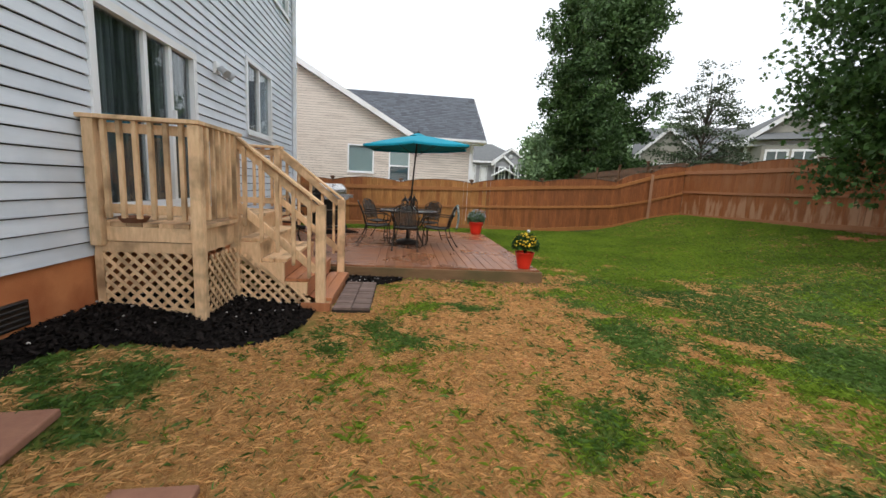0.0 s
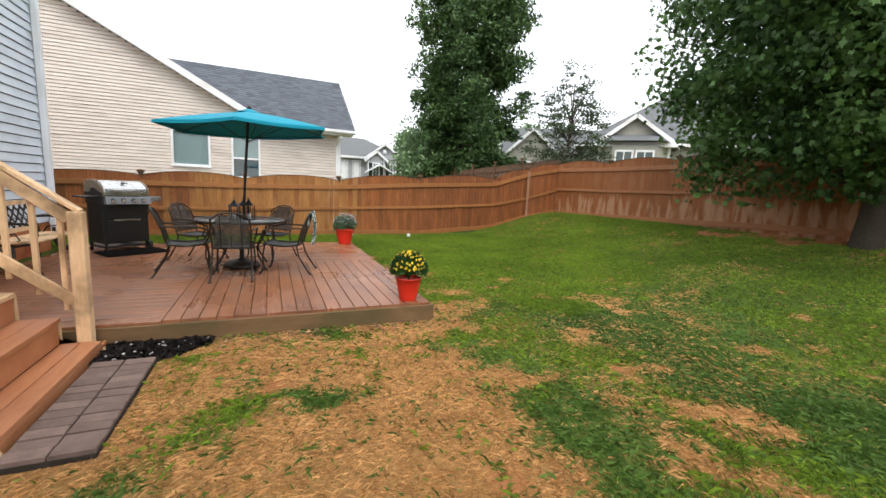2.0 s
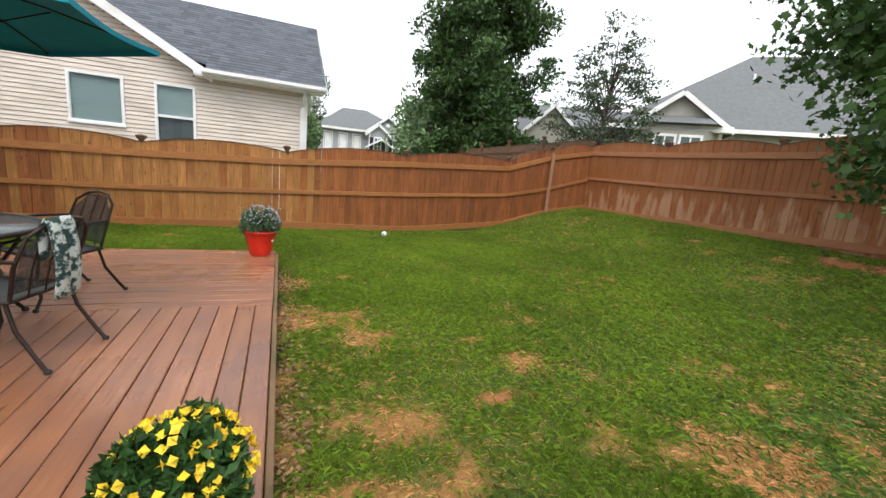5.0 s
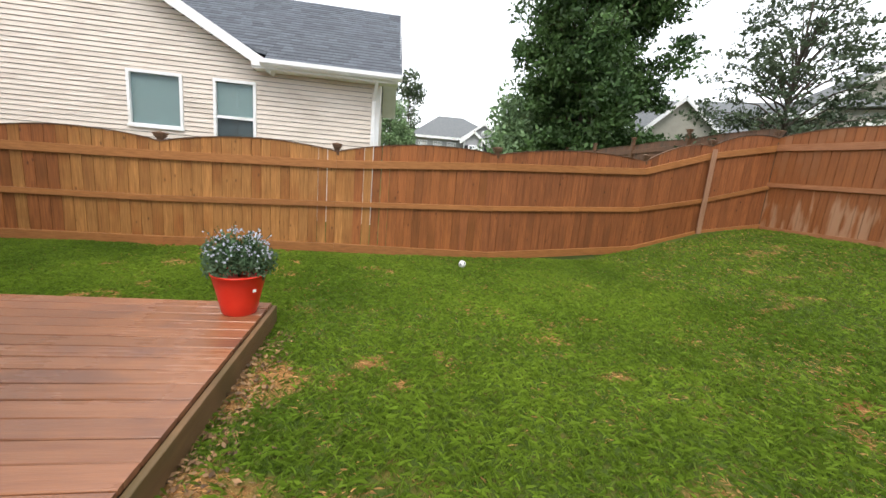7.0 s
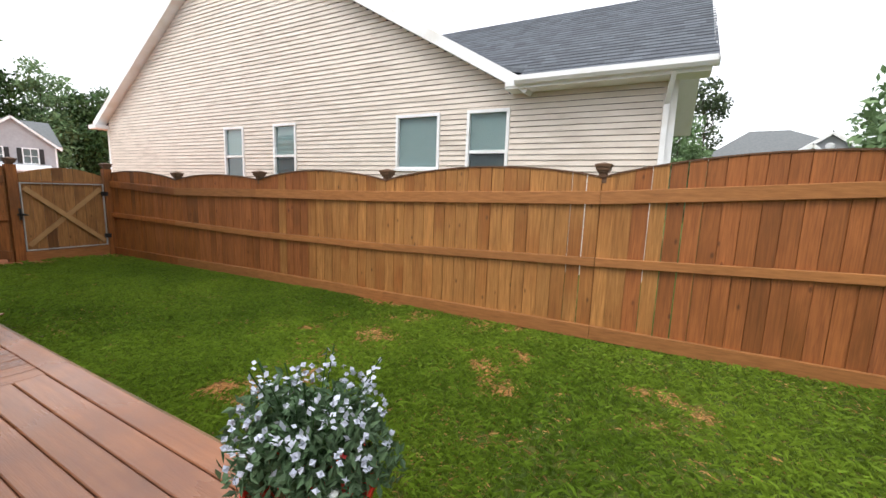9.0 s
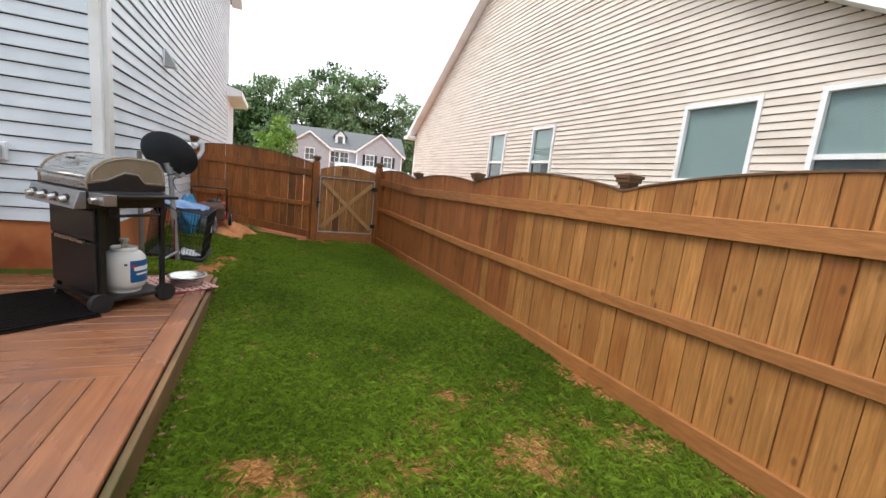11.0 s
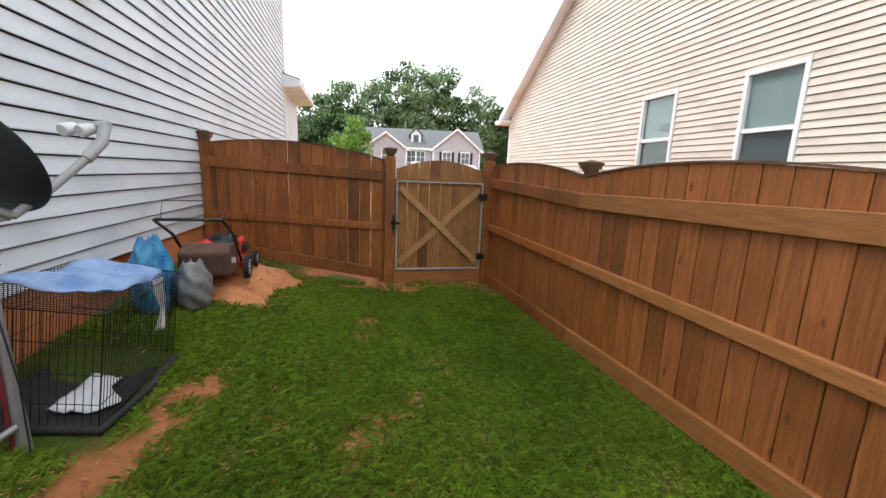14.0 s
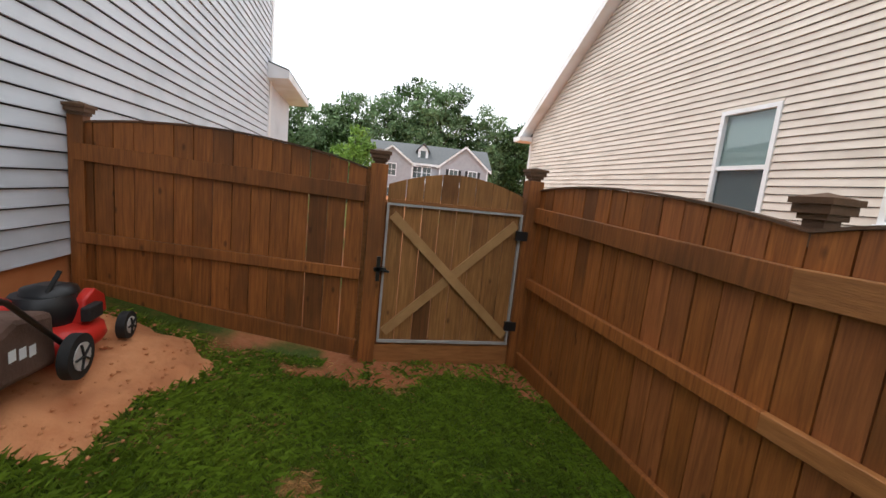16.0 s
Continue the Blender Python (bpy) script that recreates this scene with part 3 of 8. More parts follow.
def dryness(x, y):
    """Where the lawn is straw (1) and where it is green (0)."""
    n = 0.6 * fbm(x, y, 1.6, 3) + 0.4 * fbm(x, y, 5.0, 41, 3)
    big = fbm(x, y, 0.5, 11, 3)
    worn = sm(0.35, -0.35, x - 0.95 - 0.28 * y + 0.7 * (big - 0.5)) * sm(7.6, 6.2, y) * sm(-2.2, -1.2, x + 0.22 * (y - 2.0))
    near = sm(1.2, 2.8, 0.3 * y + 1.4 * x + 2.6)
    worn = worn * (0.50 + 0.50 * near)
    strip = sm(3.6, 2.4, x) * sm(6.2, 6.8, y) * sm(13.5, 11.0, y) * sm(2.0, 2.3, x)
    spots = sm(7.8, 3.6, x) * sm(11.0, 6.0, y) * (1 - worn)
    shift = -0.155 + 0.31 * worn + 0.11 * strip + 0.085 * spots + 0.045 * sm(10.6, 11.6, y) * sm(2.6, 1.8, x) * sm(-1.2, 0.2, x) - 0.04 * sm(10.6, 11.6, y) * sm(-0.5, -1.8, x) - 0.03 * sm(8.5, 10.5, y) * sm(3.0, 4.0, x)
    return np.clip(0.94 * sm(0.425, 0.62, n + shift), 0, 1)


def clay(x, y):
    """Bare red clay: near the gate and the house's side."""
    n = fbm(x, y, 1.7, 29)
    a = sm(-5.3, -6.3, x) * sm(11.2, 12.0, y)
    b = sm(12.0, 11.4, y) * sm(-2.6, -3.2, x)
    c = sm(1.2, 0.0, np.hypot(x - HX, np.minimum(y - 3.0, 0))) * sm(4.5, 3.0, y)
    a = np.maximum(a, 1.4 * sm(-5.55, -6.2, x + 0.5 * (fbm(x, y, 2.5, 37) - 0.5)) * sm(12.0, 12.8, y))
    e = sm(0.4, 0.1, np.abs(y - fence_y(x))) * 0.7 * sm(9.0, 4.0, x)
    track = np.exp(-((y - 11.30 + 0.28 * (x + 2.7)) / 0.13) ** 2) * sm(-4.0, -3.6, x) * sm(-2.3, -2.7, x)
    a = np.maximum(a, 0.95 * track)
    a = np.maximum(a, 1.1 * sm(9.4, 11.0, x + 0.8 * (n - 0.5)) * sm(9.6, 7.5, y) * sm(1.5, 4.0, y))
    return np.clip(sm(0.52, 0.66, n + 0.39 * a + 0.10 * b + 0.22 * c + 0.19 * e - 0.24), 0, 1)


FENCE = [(-6.42, 14.24, -0.03, 1.56), (-4.32, 14.33, -0.02, 1.48), (-2.3, 14.42, 0.0, 1.52), (0.0, 14.5, 0.0, 1.56), (2.5, 14.56, 0.02, 1.64), (5.14, 14.80, -0.03, 1.83),
         (8.25, 15.30, 0.16, 2.0), (9.8, 15.50, 0.54, 2.44), (11.05, 15.25, 0.80, 2.70)]
FENCE_R = [(11.05, 15.25, 0.80, 2.70), (11.2, 12.8, 0.85, 2.68), (11.35, 10.4, 0.90, 2.70), (11.5, 8.0, 0.98, 2.74), (11.65, 5.6, 1.0, 2.76), (11.8, 3.2, 1.0, 2.76), (11.95, 0.8, 1.0, 2.76), (12.1, -1.6, 1.0, 2.76), (12.2, -4.0, 1.0, 2.76)]


MID_RAIL = [(-6.42, 0.75), (-2.3, 0.69), (0, 0.71), (2.5, 0.80), (5.14, 0.89), (8.25, 1.04), (9.8, 1.31), (11.05, 1.70)]   # x and height


def fence_y(x):
    return np.interp(x, [p[0] for p in FENCE], [p[1] for p in FENCE])


def ground_material():
    m = bpy.data.materials.new("lawn_soil")
    m.use_nodes = True
    n, l = m.node_tree.nodes, m.node_tree.links
    b = n["Principled BSDF"]
    b.inputs["Roughness"].default_value, b.inputs["Specular IOR Level"].default_value = 0.95, 0.15
    tc = n.new("ShaderNodeTexCoord")

    def noise(scale, detail=6):
        o = n.new("ShaderNodeTexNoise")
        o.inputs["Scale"].default_value, o.inputs["Detail"].default_value, o.inputs["Roughness"].default_value = scale, detail, 0.7
        l.new(tc.outputs["Object"], o.inputs["Vector"])
        return o.outputs["Fac"]

    def ramp(fac, c0, c1, p0=0.35, p1=0.65):
        r = n.new("ShaderNodeValToRGB")
        r.color_ramp.elements[0].position, r.color_ramp.elements[1].position = p0, p1
        r.color_ramp.elements[0].color, r.color_ramp.elements[1].color = (*c0, 1), (*c1, 1)
        l.new(fac, r.inputs[0])
        return r.outputs[0]

    def mix(fac, a, c):
        x = n.new("ShaderNodeMixRGB")
        l.new(fac, x.inputs[0])
        l.new(a, x.inputs[1])
        l.new(c, x.inputs[2])
        return x.outputs[0]

    def att(name):
        a = n.new("ShaderNodeAttribute")
        a.attribute_name = name
        add = n.new("ShaderNodeMath")
        add.operation = "MULTIPLY_ADD"
        add.inputs[1].default_value, add.inputs[2].default_value = 0.7, -0.35
        l.new(noise(9, 8), add.inputs[0])
        s = n.new("ShaderNodeMath")
        s.use_clamp = True
        l.new(a.outputs["Fac"], s.inputs[0])
        l.new(add.outputs[0], s.inputs[1])
        return s.outputs[0]
    green = mix(noise(2.5), ramp(noise(45), (0.040, 0.068, 0.010), (0.085, 0.140, 0.020)), ramp(noise(60), (0.05, 0.075, 0.013), (0.115, 0.170, 0.030)))
    dry = mix(noise(1.8), ramp(noise(55), (0.17, 0.078, 0.027), (0.43, 0.235, 0.085)), ramp(noise(40), (0.27, 0.135, 0.043), (0.58, 0.34, 0.13)))
    red = mix(noise(3.0), ramp(noise(30), (0.33, 0.105, 0.040), (0.46, 0.165, 0.070)), ramp(noise(25), (0.45, 0.165, 0.070), (0.55, 0.25, 0.12)))
    col = mix(att("dry"), green, dry)
    col = mix(att("clay"), col, red)
    l.new(col, b.inputs["Base Color"])
    bp = n.new("ShaderNodeBump")
    bp.inputs["Strength"].default_value, bp.inputs["Distance"].default_value = 0.8, 0.03
    l.new(noise(70), bp.inputs["Height"])
    l.new(bp.outputs[0], b.inputs["Normal"])
    return m


def build_ground():
    xs = np.unique(np.concatenate([np.linspace(-400, -20, 14), np.linspace(-20, -7, 14), np.arange(-7, 12.6, 0.09), np.linspace(12.6, 40, 15), np.linspace(40, 400, 14)]))
    ys = np.unique(np.concatenate([np.linspace(-300, -3, 12), np.arange(-3, 16.6, 0.09), np.linspace(16.6, 60, 18), np.linspace(60, 400, 14)]))
    gx, gy = np.meshgrid(xs, ys)
    z = ground_z(gx, gy) + 0.03 * (fbm(gx, gy, 2.0, 5) - 0.5)
    under = (gx > -2.57) & (gx < 2.28) & (gy > 6.54) & (gy < 11.46)
    z = np.where(under, np.minimum(z, 0.04), z)
    v = np.stack([gx, gy, z], -1).reshape(-1, 3)
    nx, ny = len(xs), len(ys)
    i = (np.arange(ny - 1)[:, None] * nx + np.arange(nx - 1)[None]).reshape(-1)
    f = np.stack([i, i + 1, i + nx + 1, i + nx], -1)
    me = bpy.data.meshes.new("ground")
    me.from_pydata(v.tolist(), [], f.tolist())
    for nm, fn in (("dry", dryness), ("clay", clay)):
        a = me.attributes.new(nm, "FLOAT", "POINT")
        a.data.foreach_set("value", fn(gx, gy).reshape(-1).astype(np.float32))
    me.materials.append(ground_material())
    me.polygons.foreach_set("use_smooth", [True] * len(me.polygons))
    return tagged(new("ground", me), "patchy lawn of green grass and dry straw with bare clay", kind="structure")


build_ground()


# ---- houses ----
def siding(prefix, mat, origin, along, out, u0, u1, z0, z1, step, holes=(), top=None, lip=0.02, gap=0.012, parent=None):
    """Lapped courses on one wall. u runs along the wall from origin; out points away from it; top(u) cuts the gable."""
    o, a, n = Vector(origin), Vector(along), Vector(out)
    z, k = z0, 0
    while z < z1 - 0.01:
        ze = min(z + step, z1)
        lo, hi = u0, u1
        if top:
            us = np.linspace(u0, u1, 400)
            ok = us[np.array([top(u) for u in us]) > z + step * 0.55]
            if len(ok) < 2:
                break
            lo, hi = float(ok[0]), float(ok[-1])
        spans = [(lo, hi)]
        for hu0, hu1, hz0, hz1 in holes:
            if hz0 < ze - 0.005 and hz1 > z + 0.005:
                spans = [s for a0, a1 in spans for s in ((a0, min(a1, hu0)), (max(a0, hu1), a1)) if s[1] - s[0] > 0.02]
        b = Build()
        for a0, a1 in spans:
            v = []
            for u in (a0, a1):
                p = o + a * u
                # gap leaves a slot where the blackened core paints the lap shadow
                for off, zz in ((0, z + gap), (lip, z + gap), (lip, z + gap + step * 0.10), (lip * 0.88, z + gap + step * 0.12), (0.003, ze), (0, ze)):
                    q = p + n * off
                    v.append((q.x, q.y, zz))
            b.add(v, [(0, 1, 2, 3, 4, 5), (11, 10, 9, 8, 7, 6)] + [(i, i + 6, (i + 1) % 6 + 6, (i + 1) % 6) for i in range(6)])
        for hu0, hu1, hz0, hz1 in holes:
            # the rest of a course cut by the head or sill of an opening
            for za, zb in ((max(z, hz1), ze), (z + gap, min(ze, hz0))):
                if hz0 < ze - 0.005 and hz1 > z + 0.005 and zb - za > 0.006:
                    b.box(*[min(i, j) for i, j in zip(o + a * hu0, o + a * hu1 + n * lip * 0.7)][:2], za, *[max(i, j) for i, j in zip(o + a * hu0, o + a * hu1 + n * lip * 0.7)][:2], zb)
        if b.v:
            part(prefix, b, mat, parent)
        z, k = z + step, k + 1


def wall_core(name, origin, along, out, u0, u1, z0, z1, holes, thick=0.15, top_poly=None, mat="lap_shadow_core", label=""):
    """A thick wall with openings cut through it, and a gable on top where asked."""
    o, a, n = Vector(origin), Vector(along), Vector(out)
    us = sorted({u0, u1, *[h[0] for h in holes], *[h[1] for h in holes]})
    zs = sorted({z0, z1, *[h[2] for h in holes], *[h[3] for h in holes]})
    b = Build()

    def block(ua, ub, za, zb):
        v = [(*(o + a * u - n * t).xy, z) for z in (za, zb) for t in (0, thick) for u in (ua, ub)]
        b.add(v, [(0, 2, 3, 1), (4, 5, 7, 6), (0, 1, 5, 4), (2, 6, 7, 3), (0, 4, 6, 2), (1, 3, 7, 5)])
    for i in range(len(us) - 1):
        for j in range(len(zs) - 1):
            cu, cz = (us[i] + us[i + 1]) / 2, (zs[j] + zs[j + 1]) / 2
            if not any(h[0] < cu < h[1] and h[2] < cz < h[3] for h in holes):
                block(us[i], us[i + 1], zs[j], zs[j + 1])
    if top_poly:
        k = len(top_poly)
        v = [(*(o + a * u - n * t).xy, z) for t in (0, thick) for u, z in top_poly]
        b.add(v, [tuple(range(k)), tuple(range(2 * k - 1, k - 1, -1))] + [(i, i + k, (i + 1) % k + k, (i + 1) % k) for i in range(k)])
    return structure(name, b, mat, label=label)


def window(name, origin, along, out, u0, u1, z0, z1, parent=None, trim=0.07, mid=None, split=None, backing="blind", label="", lower=None, last=None, kind="structure"):
    """A window in the wall: trim, sashes, panes and the blind behind them, in the wall's own axes."""
    o, a, n = Vector(origin), Vector(along), Vector(out)
    base = o + a * u0 + Vector((0, 0, z0))
    W, H = u1 - u0, z1 - z0
    m = Matrix(((a.x, n.x, 0, base.x), (a.y, n.y, 0, base.y), (0, 0, 1, base.z), (0, 0, 0, 1)))
    root = new(name)
    root.matrix_basis = m
    tagged(root, label or "white framed window with a pale closed blind", kind=kind)
    fr = Build()
    t, d0, d1 = trim, -0.06, 0.035
    fr.box(0, d0, 0, t, d1, H).box(W - t, d0, 0, W, d1, H).box(t, d0, 0, W - t, d1, t).box(t, d0, H - t, W - t, d1, H)
    part("window_frame", fr, "white", root, "white vinyl frame")
    sill = Build().box(-0.02, 0.035, -0.03, W + 0.02, 0.06, 0.02)
    part("window_sill", sill, "white", root)
    cells = [(t, t, W - t, H - t)]
    bars = Build()
    if mid:
        mz = mid - z0
        bars.box(t, -0.05, mz - 0.03, W - t, 0.012, mz + 0.03)
        cells = [(t, t, W - t, mz - 0.03), (t, mz + 0.03, W - t, H - t)]
    if split:
        for s in split:
            su = s - u0
            bars.box(su - 0.03, -0.05, t, su + 0.03, 0.012, H - t)
        edges = [t] + [s - u0 for s in split] + [W - t]
        cells = [(edges[i] + (0.03 if i else 0), c[1], edges[i + 1] - (0.03 if i < len(edges) - 2 else 0), c[3]) for c in cells for i in range(len(edges) - 1)]
    if bars.v:
        part("sash_bar", bars, "white", root)
    for i, (x0, za, x1, zb) in enumerate(cells):
        p = part("pane", Build().box(x0, -0.032, za, x1, -0.026, zb), "glass", root)
        p.visible_shadow = False
        mt = lower if (lower and mid and i == 0) else backing
        if last and i == len(cells) - 1:
            mt = last
        if mt == "curtain":
            folds, nf = Build(), 48
            row = [(x0 + 0.001 + (x1 - x0 - 0.002) * j / nf, -0.085 + 0.022 * math.sin(j * 1.25 + 3 * i) + 0.008 * math.sin(j * 0.61)) for j in range(nf + 1)]
            folds.add([(px, py, zz) for zz in (za + 0.001, zb - 0.001) for px, py in row], [(j, j + 1, nf + 2 + j, nf + 1 + j) for j in range(nf)], True)
            part("curtain", folds, "curtain", root, "grey curtain hanging in folds")
            continue
        # a dark lower sheet is painted room shade, not a hung curtain
        part("blind" if mt == "blind" else "curtain", Build().box(x0 + 0.001, -0.05, za + 0.001, x1 - 0.001, -0.044, zb - 0.001), mt, root)
    return root


# own house: back wall along y at x = HX, side wall along x at y = HY
SID0 = 0.69
back_holes = [(4.20, 6.0, 1.06, 2.93), (7.66, 8.98, 2.18, 3.42), (9.16, 10.2, 4.90, 6.1)]
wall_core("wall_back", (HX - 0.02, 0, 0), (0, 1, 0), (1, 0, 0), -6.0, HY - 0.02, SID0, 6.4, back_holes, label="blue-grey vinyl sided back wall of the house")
back = structure("siding_back", Build().box(HX - 0.02, HY - 0.1, SID0 + 0.02, HX, HY - 0.02, 6.38), "white", label="blue-grey lapped vinyl siding, wet and slightly streaked")
structure("foundation_back", Build().box(HX - 0.3, -6, -0.3, HX - 0.015, HY - 0.015, SID0), "render", label="orange-stained rendered foundation")
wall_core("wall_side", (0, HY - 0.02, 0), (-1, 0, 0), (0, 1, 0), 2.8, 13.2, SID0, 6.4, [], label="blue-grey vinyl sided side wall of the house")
side = structure("siding_side", Build().box(HX - 0.14, HY - 0.02, SID0 + 0.02, HX - 0.02, HY, 6.38), "white", label="blue-grey lapped vinyl siding on the side wall")
structure("foundation_side", Build().box(-16.0, HY - 0.3, -0.3, HX - 0.3, HY - 0.015, SID0), "render", label="tan and orange stained rendered foundation")
structure("trim_corner", Build().box(HX - 0.10, HY, SID0 - 0.02, HX + 0.02, HY + 0.02, 6.4).box(HX, HY - 0.05, SID0 - 0.02, HX + 0.02, HY, 6.4), "white", label="white vinyl corner board")
door = window("door_1", (HX, 0, 0), (0, 1, 0), (1, 0, 0), 4.20, 6.0, 1.06, 2.93, trim=0.08, split=[5.0, 5.45], backing="curtain", label="white sliding glass door with grey curtains behind")
part("door_handle", Build().box(1.22, 0.02, 0.85, 1.25, 0.06, 1.1), "white", door, "white pull handle")
window("window_1", (HX, 0, 0), (0, 1, 0), (1, 0, 0), 7.66, 8.98, 2.18, 3.42, split=[8.32], backing="curtain", last="cloth_white", label="white two-sash window with a dim room behind")
window("window_2", (HX, 0, 0), (0, 1, 0), (1, 0, 0), 9.16, 10.2, 4.90, 6.1, mid=5.5, label="white upper window with a pale blind")
structure("eaves", Build().prism([(HX + 0.35, 6.4), (HX + 0.35, 6.58), (-8, 9.4), (-8, 9.2), (HX - 0.1, 6.4)], "y", -6.2, HY + 0.3), "shingle_far", label="roof over the house")
structure("gutter_back", Build().box(HX + 0.35, -6.2, 6.42, HX + 0.47, HY + 0.3, 6.55), "white")
structure("gable_side", Build().prism([(-13.2, 6.4), (HX, 6.4), (-7.9, 9.0)], "y", HY - 0.14, HY), "siding", label="blue-grey gable")
structure("rake_side", Build().beam((HX + 0.4, HY + 0.2, 6.4), (-7.9, HY + 0.2, 9.2), 0.3, 0.2).beam((-13.6, HY + 0.2, 6.4), (-7.9, HY + 0.2, 9.2), 0.3, 0.2), "white")
structure("roof_far_side", Build().prism([(-13.6, 6.4), (-13.6, 6.55), (-8, 9.4), (-8, 9.2)], "y", -4, HY + 0.3), "shingle_far")
structure("wall_end", Build().box(-13.2, -6, SID0, -13.05, HY - 0.17, 6.4), "siding")
structure("trim_corner_far", Build().box(-13.28, HY, SID0, -13.1, HY + 0.03, 6.4), "white", label="white corner board")
structure("porch_wing", Build().box(-16.0, HY - 4, SID0, -13.1, HY - 0.05, 3.5), "siding", label="low wing of the house with white eave")
eave = Build().prism([(HY - 3.0, 4.6), (HY + 0.45, 3.68), (HY + 0.45, 3.52), (HY - 0.05, 3.47), (HY - 3.0, 3.47)], "x", -16.3, -12.9)
structure("eave_wing", eave, "white", label="white boxed eave")
structure("roof_wing", Build().prism([(HY - 3.0, 4.63), (HY + 0.44, 3.695), (HY + 0.44, 3.72), (HY - 3.0, 4.66)], "x", -16.28, -12.92), "shingle_far")

# foundation vents
for y0, y1, za, zb in ((2.70, 3.45, 0.30, 0.49), (9.15, 9.55, 0.28, 0.45)):
    v = thing("foundation_vent", (HX - 0.012, y0, za), "dark louvred vent in the orange foundation", "vent")
    part("vent_frame", Build().box(0, 0, 0, 0.02, y1 - y0, zb - za), "bronze", v)
    for k in range(5):
        part("louvre", Build().beam((0.024, 0.02, 0.02 + k * (zb - za - 0.03) / 4), (0.024, y1 - y0 - 0.02, 0.02 + k * (zb - za - 0.03) / 4), 0.012, 0.014, (1, 0, 1)), "black", v)

# wall lamp, meter box, dryer hood
w = thing("wall_lamp", (HX + 0.012, 6.55, 2.92), "white twin-head floodlight on a square base", "outdoor light")
part("base", Build().box(0, -0.06, -0.08, 0.05, 0.06, 0.08), "white", w, bevel=0.008)
for s in (-1, 1):
    part("lamp_head", Build().tube([(0.05, s * 0.03, -0.02), (0.12, s * 0.07, -0.03), (0.2, s * 0.1, -0.1)], 0.05, 12, radii=[0.02, 0.045, 0.06]), "grey_plastic", w)
w = thing("socket_box", (HX + 0.012, 9.82, 1.33), "white outdoor socket box with a hinged cover", "socket")
part("base", Build().box(0, -0.07, -0.09, 0.05, 0.07, 0.07), "white", w, bevel=0.01)
part("cover", Build().box(0.05, -0.05, -0.07, 0.1, 0.05, 0.04), "grey_plastic", w, "pale grey cover", bevel=0.012)
w = thing("vent_hood", (-4.75, HY + 0.012, 2.74), "white louvred dryer vent hood", "vent")
part("plate", Build().box(-0.1, 0, -0.1, 0.1, 0.02, 0.14), "white", w, bevel=0.005)
part("hood", Build().prism([(0.02, 0.13), (0.02, -0.1), (0.15, -0.1), (0.13, -0.04)], "x", -0.085, 0.085), "grey_plastic", w)

# downspout at the corner
d = thing("downspout", (HX + 0.025, HY - 0.045, 0.0), "white corrugated downspout with a black elbow at its foot", "downspout")
part("pipe", Build().box(0, -0.05, 0.55, 0.075, 0.03, 6.4), "white", d, bevel=0.006)
part("elbow", Build().tube([(0.04, -0.01, 0.62), (0.05, 0.0, 0.4), (0.09, 0.03, 0.28), (0.25, 0.1, 0.25)], 0.05, 10), "rubber", d, "black flexible drain elbow")
part("strap", Build().box(-0.01, -0.07, 4.0, 0.09, 0.045, 4.04), "white", d)

# neighbour's house: long gable wall along x at y = YN
YN = 17.9
RK = 0.56


def rake(u):
    x = -u
    return min(3.2 + 0.60 * (x + 15.95), 3.45 + RK * (0.3 - x)) if x < 0.3 else 3.30


def n_top(u):
    return rake(u)


n_holes = [(-0.33, 0.56, 1.55, 3.02), (1.18, 2.28, 1.86, 3.02), (5.42, 6.28, 1.55, 3.02), (7.52, 8.4, 1.55, 3.02)]
peak_x = (3.45 + RK * 0.3 - 3.2 - 0.60 * 15.95) / (0.60 + RK)
peak_z = 3.45 + RK * (0.3 - peak_x)
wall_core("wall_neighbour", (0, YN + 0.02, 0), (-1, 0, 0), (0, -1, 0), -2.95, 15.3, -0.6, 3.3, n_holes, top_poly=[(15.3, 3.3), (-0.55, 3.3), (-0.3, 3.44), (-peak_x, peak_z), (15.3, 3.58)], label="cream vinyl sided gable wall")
nsid = structure("siding_neighbour", Build().box(2.86, YN, -0.3, 2.94, YN + 0.02, 3.29), "white", label="cream lapped vinyl siding with thin painted lap shadows")
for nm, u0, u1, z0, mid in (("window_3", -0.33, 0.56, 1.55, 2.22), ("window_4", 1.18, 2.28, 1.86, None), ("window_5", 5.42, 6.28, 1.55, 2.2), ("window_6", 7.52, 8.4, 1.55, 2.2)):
    window(nm, (0, YN, 0), (-1, 0, 0), (0, -1, 0), u0, u1, z0, 3.02, mid=mid, trim=0.06, lower="room_shade", label="white window with pale closed blinds" if not mid else "white double-hung window with a pale blind above")
structure("trim_neighbour", Build().box(2.94, YN - 0.02, -0.4, 3.06, YN + 0.12, 3.3), "white", label="white corner board")
structure("wall_neighbour_end", Build().box(2.9, YN + 0.13, -0.4, 3.02, YN + 8, 3.3), "siding_tan")
